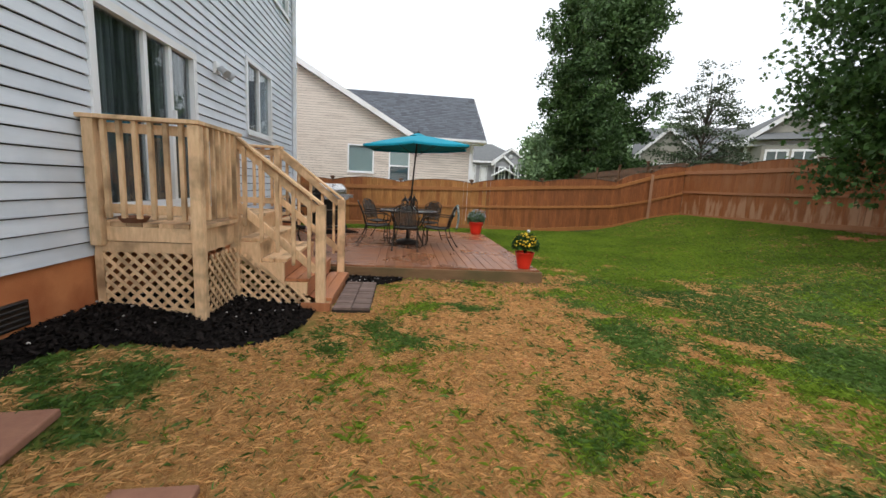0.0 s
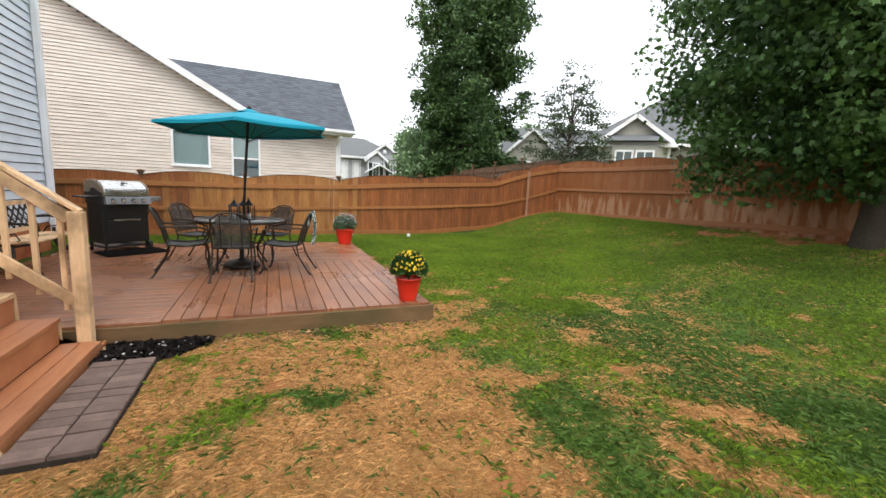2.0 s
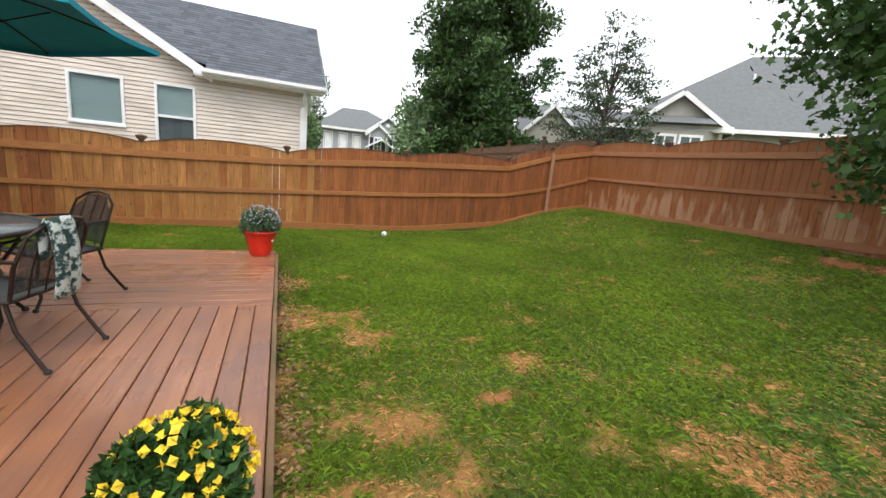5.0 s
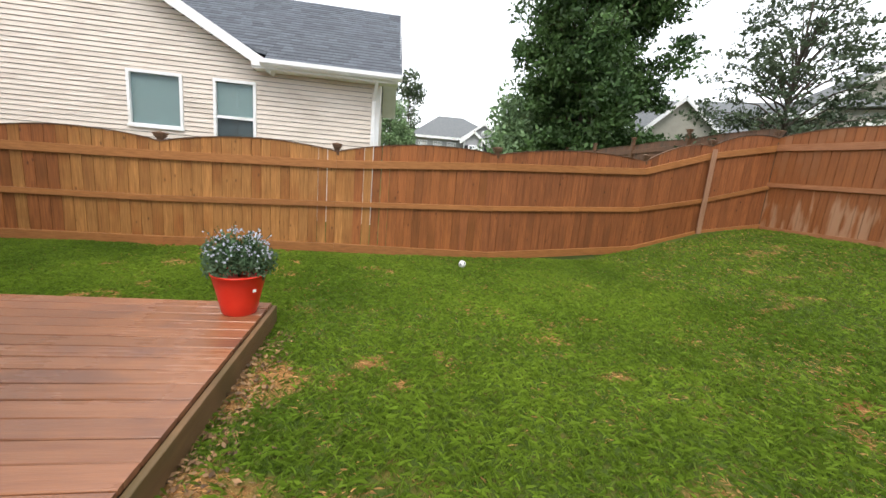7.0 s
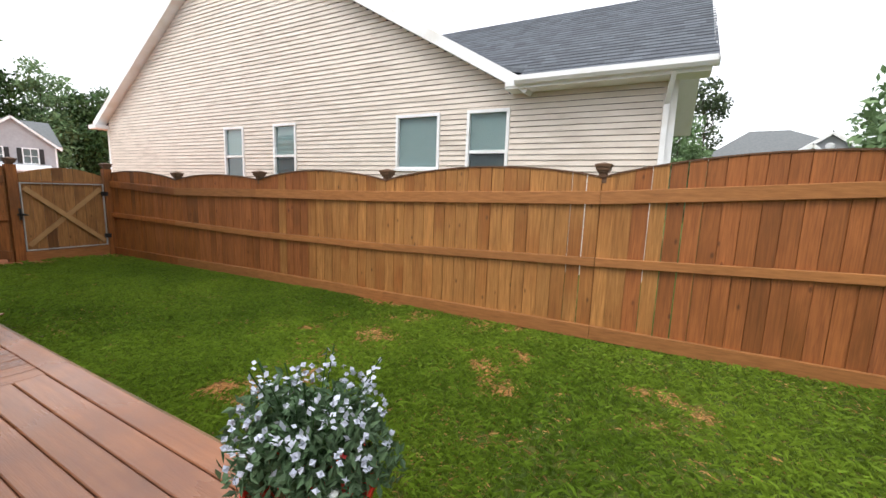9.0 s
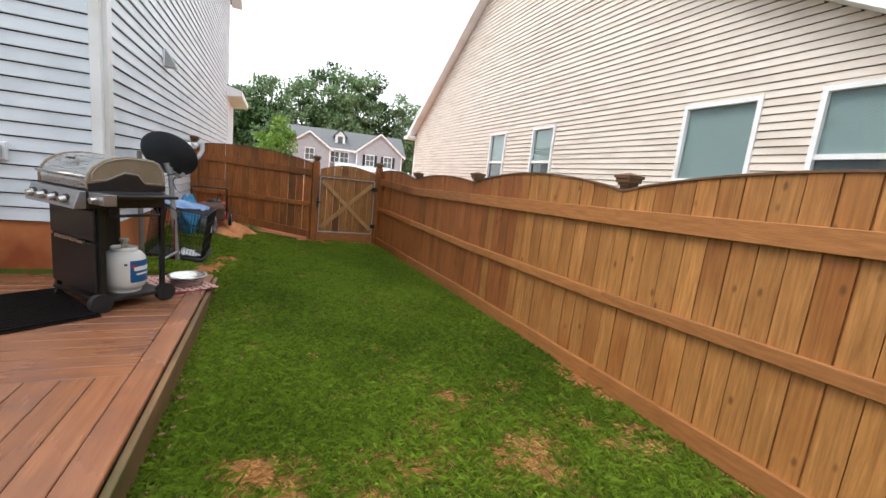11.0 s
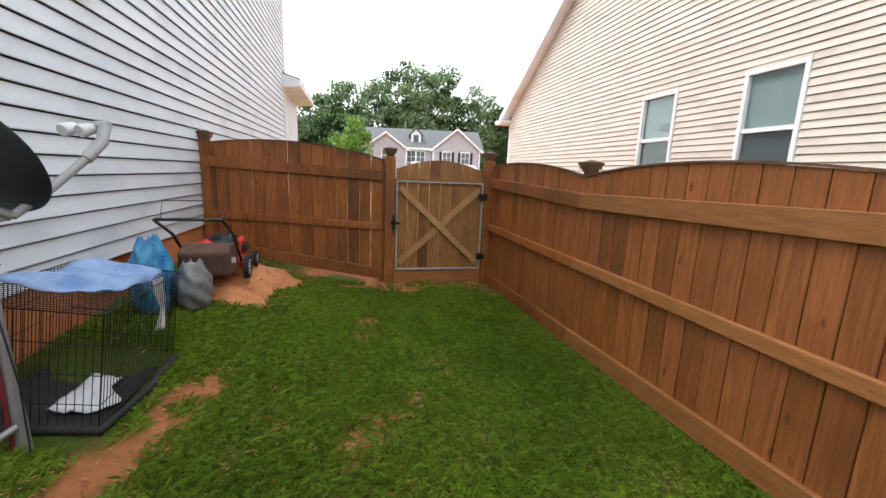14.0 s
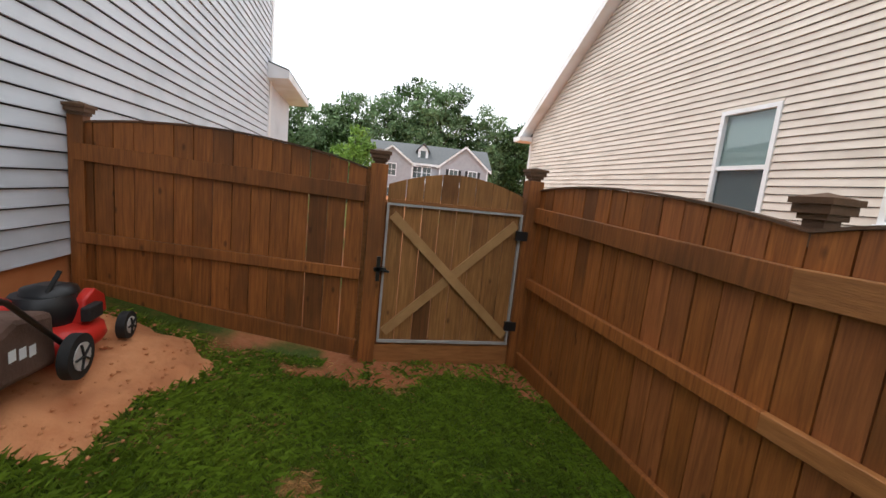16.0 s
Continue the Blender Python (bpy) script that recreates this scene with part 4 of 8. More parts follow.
# roof edges
nr = Build()
nr.beam((0.75, YN - 0.17, 3.27), (peak_x, YN - 0.17, peak_z + 0.12), 0.34, 0.20, (0, 0, 1))
structure("rake_right", nr, "white", label="white rake board")
structure("rake_left", Build().beam((-15.75, YN - 0.15, 3.40), (peak_x, YN - 0.15, peak_z + 0.12), 0.30, 0.20, (0, 0, 1)), "white", label="white rake board")
structure("eave_return", Build().box(-15.85, YN - 0.42, 3.24, -15.3, YN + 0.1, 3.38), "white", label="white eave return")
structure("neighbour_corner_left", Build().box(-15.44, YN - 0.015, -0.4, -15.31, YN + 0.1, 3.3), "white")
structure("eave_right", Build().box(0.35, YN - 0.40, 3.26, 3.45, YN + 0.02, 3.30).box(0.35, YN - 0.42, 3.30, 3.45, YN - 0.38, 3.42), "white", label="white soffit and fascia")
structure("gutter", Build().prism([(YN - 0.54, 3.44), (YN - 0.54, 3.36), (YN - 0.50, 3.31), (YN - 0.42, 3.31), (YN - 0.42, 3.44)], "x", 0.55, 3.5), "white", label="white gutter")
dsp = thing("downspout", (2.88, YN - 0.1, 0), "white downspout at the corner of the cream house", "downspout")
part("pipe", Build().box(0, -0.03, -0.3, 0.08, 0.05, 2.9).beam((0.04, 0.0, 2.9), (0.1, -0.33, 3.3), 0.07, 0.06), "white", dsp)
RY = 21.2
rz = 5.90
SL = (rz - 3.44) / (RY - YN + 0.45)


def valley(y):
    """Where the wing's roof meets the gable's roof."""
    return max(-3.3, 0.62 - (y - YN + 0.45) * SL / RK) if y > YN + 0.05 else 0.62


roof = Build()
ys_ = list(np.linspace(YN - 0.45, RY, 12))
for ya, yb in zip(ys_[:-1], ys_[1:]):
    za, zb = 3.44 + (ya - YN + 0.45) * SL, 3.44 + (yb - YN + 0.45) * SL
    xa, xb = valley(ya), valley(yb)
    roof.add([(xa, ya, za - 0.08), (3.52, ya, za - 0.08), (3.52, yb, zb - 0.08), (xb, yb, zb - 0.08), (xa, ya, za), (3.52, ya, za), (3.52, yb, zb), (xb, yb, zb)], [(0, 3, 2, 1), (4, 5, 6, 7), (0, 1, 5, 4), (1, 2, 6, 5), (2, 3, 7, 6), (3, 0, 4, 7)])
roof.add([(-3.3, RY, rz), (3.52, RY, rz), (3.52, RY + 3.6, 3.44), (-3.3, RY + 3.6, 3.44)], [(0, 1, 2, 3)])
structure("roof_neighbour", roof, "shingle", label="dark grey shingled roof")
# rows of shingles
rs = Build()
nrow = 26
for k in range(nrow):
    f0, f1 = k / nrow, (k + 1) / nrow
    y0, z0, y1, z1 = YN - 0.45 + (RY - YN + 0.45) * f0, 3.44 + (rz - 3.44) * f0, YN - 0.45 + (RY - YN + 0.45) * f1, 3.44 + (rz - 3.44) * f1
    x = valley(y0)
    rnd = random.Random(k)
    while x < 3.5:
        x1 = min(x + rnd.uniform(0.2, 0.34), 3.52)
        rs.add([(x + 0.003, y0 - 0.02, z0 + 0.012), (x1 - 0.003, y0 - 0.02, z0 + 0.012), (x1 - 0.003, y1, z1 + 0.006), (x + 0.003, y1, z1 + 0.006), (x + 0.003, y0 - 0.02, z0), (x1 - 0.003, y0 - 0.02, z0)], [(0, 1, 2, 3), (4, 5, 1, 0)])
        x = x1
tagged(part("shingles", rs, material("shingle_tab", ((0.075, 0.085, 0.10), (0.125, 0.14, 0.165)), rough=0.9, scale=20, bump=0.4, bump_scale=80, island=0.22, stain=(0.09, 0.1, 0.12)), bpy.data.objects["roof_neighbour"]), kind="stuff")
soff = Build()
soff.prism([(YN - 0.4, 3.35), (RY, rz - 0.12), (RY, rz - 0.14), (YN - 0.4, 3.33)], "x", 3.03, 3.49)
soff.prism([(RY, rz - 0.13), (RY + 3.6, 3.33), (RY + 3.6, 3.31), (RY, rz - 0.15)], "x", 3.03, 3.49)
structure("soffit_end", soff, "white", label="white soffit under the roof's end")
structure("rake_end", Build().beam((3.5, YN - 0.45, 3.36), (3.5, RY, rz - 0.06), 0.06, 0.14, (0, 0, 1)).beam((3.5, RY + 3.6, 3.36), (3.5, RY, rz - 0.06), 0.06, 0.14, (0, 0, 1)), "white")
structure("gable_end", Build().prism([(YN, 3.3), (RY, rz - 0.15), (YN + 6.6, 3.3)], "x", 2.92, 3.0), "siding_tan")
structure("roof_neighbour_main", Build().prism([(-15.8, 3.4), (peak_x, peak_z + 0.1), (0.7, 3.33), (0.7, 3.38), (peak_x, peak_z + 0.19), (-15.8, 3.46)], "y", YN - 0.29, YN + 10), "shingle", label="dark shingled main roof")


# ---- fence ----
GX = -6.42


def stain_at(x, plain, light):
    """The stain is fresh and dark at the gate, paler along the middle of the yard."""
    if plain == "fence_red" or plain == "fence_deep" or light[0] > light[1]:
        return plain
    return "fence_deep" if x < -4.32 else plain if x < light[0] + 1.6 else "fence_light" if x < light[1] else plain if x < 5.2 else "fence_mid"


def fence_run(points, skip_caps=(), light=(1e9, -1e9), board=0.142, name="fence", label="", side=1, plain="fence", amp0=0.13):
    root = structure(name, Build().box(points[0][0] - 0.03, points[0][1] - 0.03, points[0][2] - 0.2, points[0][0] + 0.03, points[0][1] + 0.03, points[0][3] - 0.1), "fence_dark", label=label)
    rnd = random.Random(5 + len(points))
    for i in range(len(points) - 1):
        (xa, ya, za, ta), (xb, yb, zb, tb) = points[i], points[i + 1]
        L = math.hypot(xb - xa, yb - ya)
        amp = 0.085 if xb < -1.5 and amp0 == 0.13 and xa > GX - 0.01 and yb > 14 else amp0
        n = max(1, round(L / board))
        dx, dy = (xb - xa) / L, (yb - ya) / L
        nx, ny = (dy * side, -dx * side)
        for k in range(n):
            s0, s1 = k / n, (k + 1) / n
            gap = rnd.choice((0.0022, 0.003, 0.0035, 0.0045, 0.006))
            q = rnd.uniform(-0.0025, 0.0025)
            # a few joints have opened
            open_joint = plain != "fence_red" and 1.9 < xa + (xb - xa) * s0 < 3.5 and rnd.random() < 0.6 or name == "fence_3" and rnd.random() < 0.3
            back = 0.006 if open_joint else 0.0
            gap = max(gap, back)
            ring = ((back, 0.0), (back, 0.006), (gap, 0.006), (gap, 0.019))
            v = []
            for s, sg in ((s0, 1), (s1, -1)):
                arch = amp * math.sin(math.pi * s) ** 0.8 if 0 < s < 1 else 0
                tz = ta + (tb - ta) * s + arch - 0.03
                bz = za + (zb - za) * s - (0.16 if plain == "fence_red" else 0.0)
                for e, off in ring:
                    ss = s + sg * e / L
                    x, y = xa + (xb - xa) * ss + nx * (off + q), ya + (yb - ya) * ss + ny * (off + q)
                    v += [(x, y, bz), (x, y, tz)]
            # ring of eight columns: 0..3 on one edge, 7..4 on the other
            cols = [0, 1, 2, 3, 7, 6, 5, 4]
            faces = [(2 * cols[j], 2 * cols[(j + 1) % 8], 2 * cols[(j + 1) % 8] + 1, 2 * cols[j] + 1) for j in range(8)]
            b = Build().add(v, faces + [tuple(2 * c + 1 for c in cols), tuple(2 * c for c in reversed(cols))])
            xm = xa + (xb - xa) * (s0 + s1) / 2
            part("board", b, stain_at(xm + rnd.uniform(-0.8, 0.8), plain, light), root)
        # rails on the yard side, the cap strip along the arched top
        for h, w, tag in ((0.30, 0.125, "top"), (0.93, 0.085, "mid"), (None, 0.14, "kick")):
            if h is None:
                z0r, z1r = za + (0.07 if plain != "fence_red" else 0.03), zb + (0.07 if plain != "fence_red" else 0.03)
            else:
                drop = 0.22 if tag == "top" else 0.95 if plain == "fence_red" else 0.86
                z0r, z1r = ta - drop, tb - drop
                if tag == "mid" and plain == "fence":
                    z0r, z1r = (float(np.interp(q_, *zip(*MID_RAIL))) for q_ in (xa, xb))
            o = 0.018 + (0.02 if tag != "kick" else 0.018)
            rail_mat = "fence_rail_red" if plain == "fence_red" else plain if plain != "fence" else "fence_deep" if xb < -4.2 else "fence_rail"
            a = (xa + nx * o, ya + ny * o, z0r)
            c = (xb + nx * o, yb + ny * o, z1r)
            part("rail", Build().beam(a, c, 0.036, w, bevel=0.004), rail_mat, root)
        cap = Build()
        m = 14
        pts = [(xa + (xb - xa) * s + nx * 0.008, ya + (yb - ya) * s + ny * 0.008, ta + (tb - ta) * s + amp * math.sin(math.pi * s) ** 0.8 - 0.022) for s in [j / m for j in range(m + 1)]]
        for j in range(m):
            cap.beam(pts[j], pts[j + 1], 0.045, 0.013)
        part("cap_strip", cap, "fence_old", root)
        part("post", Build().box(xb - nx * 0.06 - 0.045, yb - ny * 0.06 - 0.045, zb - 0.2, xb - nx * 0.06 + 0.045, yb - ny * 0.06 + 0.045, tb - 0.01), "fence_rail", root)
    return root


def post_cap(x, y, z, root, s=0.68):
    c = Build()
    for w, a, b in ((0.055, -0.10, 0.0), (0.075, 0.0, 0.022), (0.095, 0.022, 0.055), (0.11, 0.055, 0.078)):
        w *= s
        c.box(x - w, y - w, z + a, x + w, y + w, z + b)
    w = 0.095 * s
    c.add([(x - w, y - w, z + 0.078), (x + w, y - w, z + 0.078), (x + w, y + w, z + 0.078), (x - w, y + w, z + 0.078), (x, y, z + 0.10)], [(0, 1, 4), (1, 2, 4), (2, 3, 4), (3, 0, 4)])
    part("post_cap", c, "fence_dark", root, "dark stepped post cap")


fence_1 = fence_run(FENCE, light=(-3.2, 3.4), name="fence_1", label="cedar-stained privacy fence with arched board tops", side=1)
for p in FENCE[1:-1]:
    post_cap(p[0], p[1] + 0.02, p[3] + 0.02, fence_1)
post_cap(FENCE[-1][0], FENCE[-1][1] + 0.02, FENCE[-1][3] + 0.05, fence_1)
part("cover_board", Build().beam((9.8 + 0.02, 15.50 - 0.085, 0.62), (9.8 + 0.02, 15.50 - 0.085, 2.36), 0.11, 0.012, (0, 1, 0)), M["worn_board"], fence_1, "pale unstained cover board")
fence_2 = fence_run(FENCE_R, name="fence_2", label="faded reddish stained privacy fence on the slope", side=1, plain="fence_red")
for p in FENCE_R[1:]:
    post_cap(p[0] + 0.05, p[1], p[3] + 0.02, fence_2)
# the neighbours' fence that goes on behind the corner, seen from its outer side
fence_4 = fence_run([(11.12, 15.42 + 2.4 * k, 0.9 - 0.05 * k, 2.90 - 0.055 * k) for k in range(6)], name="fence_4", label="weathered brown fence of the neighbouring yards behind the corner", side=-1, plain="fence_old", amp0=0.03)
for k in range(1, 6):
    part("post", Build().box(11.03, 15.37 + 2.4 * k, 0.4, 11.12, 15.47 + 2.4 * k, 3.02 - 0.055 * k), "fence_dark", fence_4)
    post_cap(11.08, 15.42 + 2.4 * k, 3.05 - 0.055 * k, fence_4, 0.6)
# the panel from the house to the gate
fence_3 = fence_run([(-6.75, HY + 0.03, 0.38, 1.70), (GX, 12.78, 0.05, 1.60)], name="fence_3", label="dark-stained fence panel between house and gate", side=1, plain="fence_deep", amp0=0.12)
post_cap(-6.73, HY + 0.08, 1.74, fence_3)
part("post", Build().box(-6.78, HY + 0.02, 0.2, -6.69, HY + 0.12, 1.74), "fence_deep", fence_3)
for y in (12.87, 14.175):
    part("gate_post", Build().box(GX - 0.065, y - 0.065, -0.2, GX + 0.065, y + 0.065, 1.62), "fence_deep", fence_3, bevel=0.006)
    post_cap(GX, y, 1.64, fence_3, 0.75)
gate = tagged(structure("gate_1", Build().box(GX - 0.01, 12.935, 0.14, GX + 0.01, 12.95, 1.35), "fence", label="wooden gate with an X brace and a thin metal frame"), category="gate")
rnd = random.Random(9)
gy0, gy1 = 12.95, 14.10
for k in range(8):
    ya, yb = gy0 + (gy1 - gy0) * k / 8 + 0.003, gy0 + (gy1 - gy0) * (k + 1) / 8 - 0.003
    ta, tb = [1.40 + 0.20 * math.sin(math.pi * (0.12 + 0.76 * (y - gy0) / (gy1 - gy0))) for y in (ya, yb)]
    v = [(GX + o, y, z) for o in (-0.01, 0.008) for y, z in ((ya, 0.06), (yb, 0.06), (yb, tb), (ya, ta))]
    part("board", Build().add(v, [(0, 3, 2, 1), (4, 5, 6, 7), (0, 1, 5, 4), (1, 2, 6, 5), (2, 3, 7, 6), (3, 0, 4, 7)]), "gate_wood", gate)
for a, c in (((GX + 0.025, gy0 + 0.05, 0.26), (GX + 0.025, gy1 - 0.05, 1.24)), ((GX + 0.045, gy0 + 0.05, 1.24), (GX + 0.045, gy1 - 0.05, 0.26))):
    part("brace", Build().beam(a, c, 0.075, 0.02, (1, 0, 0)), "brace", gate)
mf = Build().box(GX + 0.01, gy0, 0.17, GX + 0.04, gy0 + 0.018, 1.33).box(GX + 0.01, gy1 - 0.018, 0.17, GX + 0.04, gy1, 1.33).box(GX + 0.01, gy0 + 0.018, 0.17, GX + 0.04, gy1 - 0.018, 0.188).box(GX + 0.01, gy0 + 0.018, 1.312, GX + 0.04, gy1 - 0.018, 1.33)
part("metal_frame", mf, "grey_frame", gate, "grey metal frame")
part("brace_rail", Build().box(GX + 0.008, gy0 + 0.03, 1.335, GX + 0.03, gy1 - 0.03, 1.36), "fence_rail", gate)
part("kick_board", Build().box(GX + 0.0085, gy0 - 0.03, -0.02, GX + 0.03, gy1 + 0.02, 0.15), "fence_rail", gate)
part("latch", Build().box(GX + 0.065, 12.88, 0.78, GX + 0.085, 12.98, 0.81).box(GX + 0.065, 12.90, 0.70, GX + 0.085, 12.93, 0.9).tube([(GX + 0.09, 12.95, 0.79), (GX + 0.12, 13.0, 0.79)], 0.01, 6), "black", gate, "black gate latch")
for z in (0.35, 1.15):
    part("hinge", Build().box(GX + 0.04, gy1 - 0.05, z - 0.04, GX + 0.07, gy1 + 0.05, z + 0.04), "black", gate)


# ---- deck ----
DX0, DX1, DY0, DY1, DZ = -2.58, 2.33, 6.49, 11.5, 0.20
deck = structure("deck", Build().box(DX0 + 0.05, DY0 + 0.06, -0.05, DX1 - 0.06, DY1 - 0.06, 0.165), "fascia", label="low wooden deck of reddish wet boards laid in a pinwheel")
rnd = random.Random(21)
PX, PY = -0.30, 9.25


def deck_zone(x0, y0, x1, y1, axis):
    pitch = 0.146
    a, b = (y0, y1) if axis == "x" else (x0, x1)
    n = round((b - a) / pitch)
    for k in range(n):
        c0, c1 = a + (b - a) * k / n + 0.003, a + (b - a) * (k + 1) / n - 0.003
        up = rnd.uniform(-0.0015, 0.0015)
        bd = Build()
        e = 0.003
        if axis == "x":
            bd.beam((x0 + 0.002, (c0 + c1) / 2, DZ - 0.016 + up), (x1 - 0.002, (c0 + c1) / 2, DZ - 0.016 + up), c1 - c0, 0.032, bevel=0.005)
        else:
            bd.beam(((c0 + c1) / 2, y0 + 0.002, DZ - 0.016 + up), ((c0 + c1) / 2, y1 - 0.002, DZ - 0.016 + up), c1 - c0, 0.032, bevel=0.005)
        part("deck_board", bd, "deck_" + axis, deck)


deck_zone(DX0, DY0, PX, PY, "x")
deck_zone(PX, DY0, DX1, PY, "y")
deck_zone(PX, PY, DX1, DY1 - 0.15, "x")
deck_zone(DX0, PY, PX, DY1 - 0.15, "y")
part("border_board", Build().beam((DX0, DY1 - 0.075, DZ - 0.014), (DX1, DY1 - 0.075, DZ - 0.014), 0.144, 0.034, bevel=0.005), "deck_x", deck)
for a, c in (((DX0, DY0 - 0.01, 0.075), (DX1 + 0.01, DY0 - 0.01, 0.075)), ((DX1 + 0.02, DY0 - 0.02, 0.075), (DX1 + 0.02, DY1 + 0.02, 0.075)), ((DX0, DY1 + 0.02, 0.075), (DX1, DY1 + 0.02, 0.075))):
    part("fascia_board", Build().beam(a, c, 0.038, 0.19, bevel=0.004), "fascia", deck)

# ---- landing and stairs ----
LX0, LX1, LY0, LY1, LZ = HX + 0.03, -1.70, 4.12, 6.42, 1.0
NX = -0.80
st = thing("porch_stairs", (0, 0, 0), "weathered pine landing and stairs with lattice below and red-stained lower treads", "stairs")


def add(nm, build, mat="pine", label="", bevel=0.0, sub=None):
    return part(nm, build, mat, sub or st, label, bevel=bevel)


for k in range(7):
    xa = LX0 + (LX1 - LX0 + 0.04) * k / 7
    add("floor_board", Build().box(xa + 0.003, LY0 - 0.02, LZ - 0.035, xa + (LX1 - LX0 + 0.04) / 7 - 0.003, LY1 + 0.02, LZ), "pine")
add("rim_joist", Build().box(LX0, LY0, LZ - 0.26, LX1, LY0 + 0.04, LZ - 0.037))
add("rim_joist", Build().box(LX1 - 0.04, LY0 + 0.042, LZ - 0.26, LX1, LY1, LZ - 0.037))
add("rim_joist", Build().box(LX0, LY1 - 0.04, LZ - 0.26, LX1 - 0.042, LY1, LZ - 0.037))
add("band_board", Build().box(LX0, LY0 - 0.03, LZ - 0.16, LX1, LY0 - 0.002, LZ - 0.0365))
posts = [(LX0 + 0.06, LY0 - 0.06, 0.80, 1.86), (LX1 + 0.01, LY0 - 0.06, 0.12, 1.86), (LX1 + 0.0, 4.86, 0.05, 1.86), (LX1 + 0.0, LY1 - 0.05, 0.05, 1.86), (LX0 + 0.06, LY1 - 0.05, 0.1, 1.86)]
for x, y, z0, z1 in posts:
    add("post", Build().box(x - 0.045, y - 0.045, z0, x + 0.045, y + 0.045, z1), bevel=0.006)
for y in (4.86, LY1 - 0.05):
    add("newel_post", Build().box(NX - 0.05, y - 0.05, -0.05, NX + 0.05, y + 0.05, 1.19), bevel=0.01)
# level rails
add("cap_rail", Build().box(LX0 - 0.02, LY0 - 0.12, 1.86, LX1 + 0.07, LY0 + 0.0, 1.895), bevel=0.006)
add("cap_rail", Build().box(LX1 - 0.06, LY0 + 0.002, 1.86, LX1 + 0.07, 4.92, 1.894), bevel=0.006)
add("cap_rail", Build().box(LX0 - 0.02, LY1 - 0.11, 1.86, LX1 + 0.07, LY1 + 0.02, 1.895), bevel=0.006)
for z in (1.80, 1.12):
    add("side_rail", Build().box(LX0 + 0.1, LY0 - 0.045, z - 0.04, LX1 - 0.03, LY0 - 0.008, z + 0.04), bevel=0.004)
    add("side_rail", Build().box(LX1 - 0.015, LY0 - 0.01, z - 0.04, LX1 + 0.022, 4.81, z + 0.04), bevel=0.004)
    add("side_rail", Build().box(LX0 + 0.1, LY1 - 0.05, z - 0.04, LX1 - 0.04, LY1 - 0.012, z + 0.04), bevel=0.004)
for k in range(6):
    x = LX0 + 0.16 + k * (LX1 - LX0 - 0.26) / 5
    add("baluster", Build().box(x - 0.018, LY0 - 0.085, 1.04, x + 0.018, LY0 - 0.046, 1.86), bevel=0.004)
    add("baluster", Build().box(x - 0.018, LY1 - 0.011, 1.04, x + 0.018, LY1 + 0.025, 1.86), bevel=0.004)
for k in range(6):
    y = LY0 + 0.06 + k * 0.115
    add("baluster", Build().box(LX1 + 0.023, y - 0.018, 1.04, LX1 + 0.058, y + 0.018, 1.86), bevel=0.004)
# treads, risers, stringers
NS = 5
rise, run = 0.22, 0.25
for k in range(1, NS):
    z = LZ - rise * k
    x0 = LX1 + run * (k - 1) + 0.0
    red_ = k >= 3
    for j in range(2):
        add("tread", Build().box(x0 + j * 0.135 + 0.003, 4.92, z - 0.036, x0 + j * 0.135 + 0.132, LY1 - 0.11, z), "tread" if red_ else "pine", "red-stained tread" if red_ else "", bevel=0.004)
    add("riser", Build().box(x0 - 0.02, 4.925, z - 0.0, x0 - 0.002, LY1 - 0.115, z + rise - 0.037), "tread" if red_ else "pine")
for y0 in (4.86, LY1 - 0.11):
    pl = [(LX1, LZ - 0.04), (LX1, LZ - 0.42), (LX1 + run * 4 - 0.05, -0.02), (LX1 + run * 4 + 0.06, -0.02)]
    for k in range(NS - 1, 0, -1):
        z = LZ - rise * k - 0.037
        pl += [(LX1 + run * k, z), (LX1 + run * (k - 1), z)]
    add("stringer", Build().prism(pl, "y", y0 + 0.01, y0 + 0.05))
add("base_board", Build().box(LX1 + run * 3 + 0.245, 4.80, -0.06, LX1 + run * 3 + 0.268, LY1 + 0.0, 0.083), "tread", "red-stained board round the lowest step", bevel=0.004)
add("base_board", Build().box(LX1 + run * 3 - 0.05, 4.78, -0.06, LX1 + run * 3 + 0.268, 4.798, 0.10), "tread", "red-stained board round the lowest step", bevel=0.004)
# sloped rails on both sides
for y in (4.86, LY1 - 0.05):
    s = 1 if y > 5 else -1
    for o, w in ((0.0, 0.036),):
        for za, zb, h in ((1.82, 1.10, 0.09), (1.16, 0.42, 0.085)):
            add("sloped_rail", Build().beam((LX1 + 0.02, y + o, za - 0.01), (NX - 0.045, y + o, zb + 0.03), w, h, bevel=0.004))
    add("sloped_cap", Build().beam((LX1 - 0.02, y + s * 0.02, 1.90), (NX + 0.02, y + s * 0.02, 1.19), 0.09, 0.03, bevel=0.004))
    for k in range(5):
        t = (k + 0.7) / 5.4
        x = LX1 + (NX - LX1) * t
        za = 1.16 + (0.42 - 1.16) * t
        zb = 1.82 + (1.10 - 1.82) * t
        add("baluster", Build().box(x - 0.018, min(y + s * 0.019, y + s * 0.055), za - 0.14, x + 0.018, max(y + s * 0.019, y + s * 0.055), zb + 0.03), bevel=0.003)
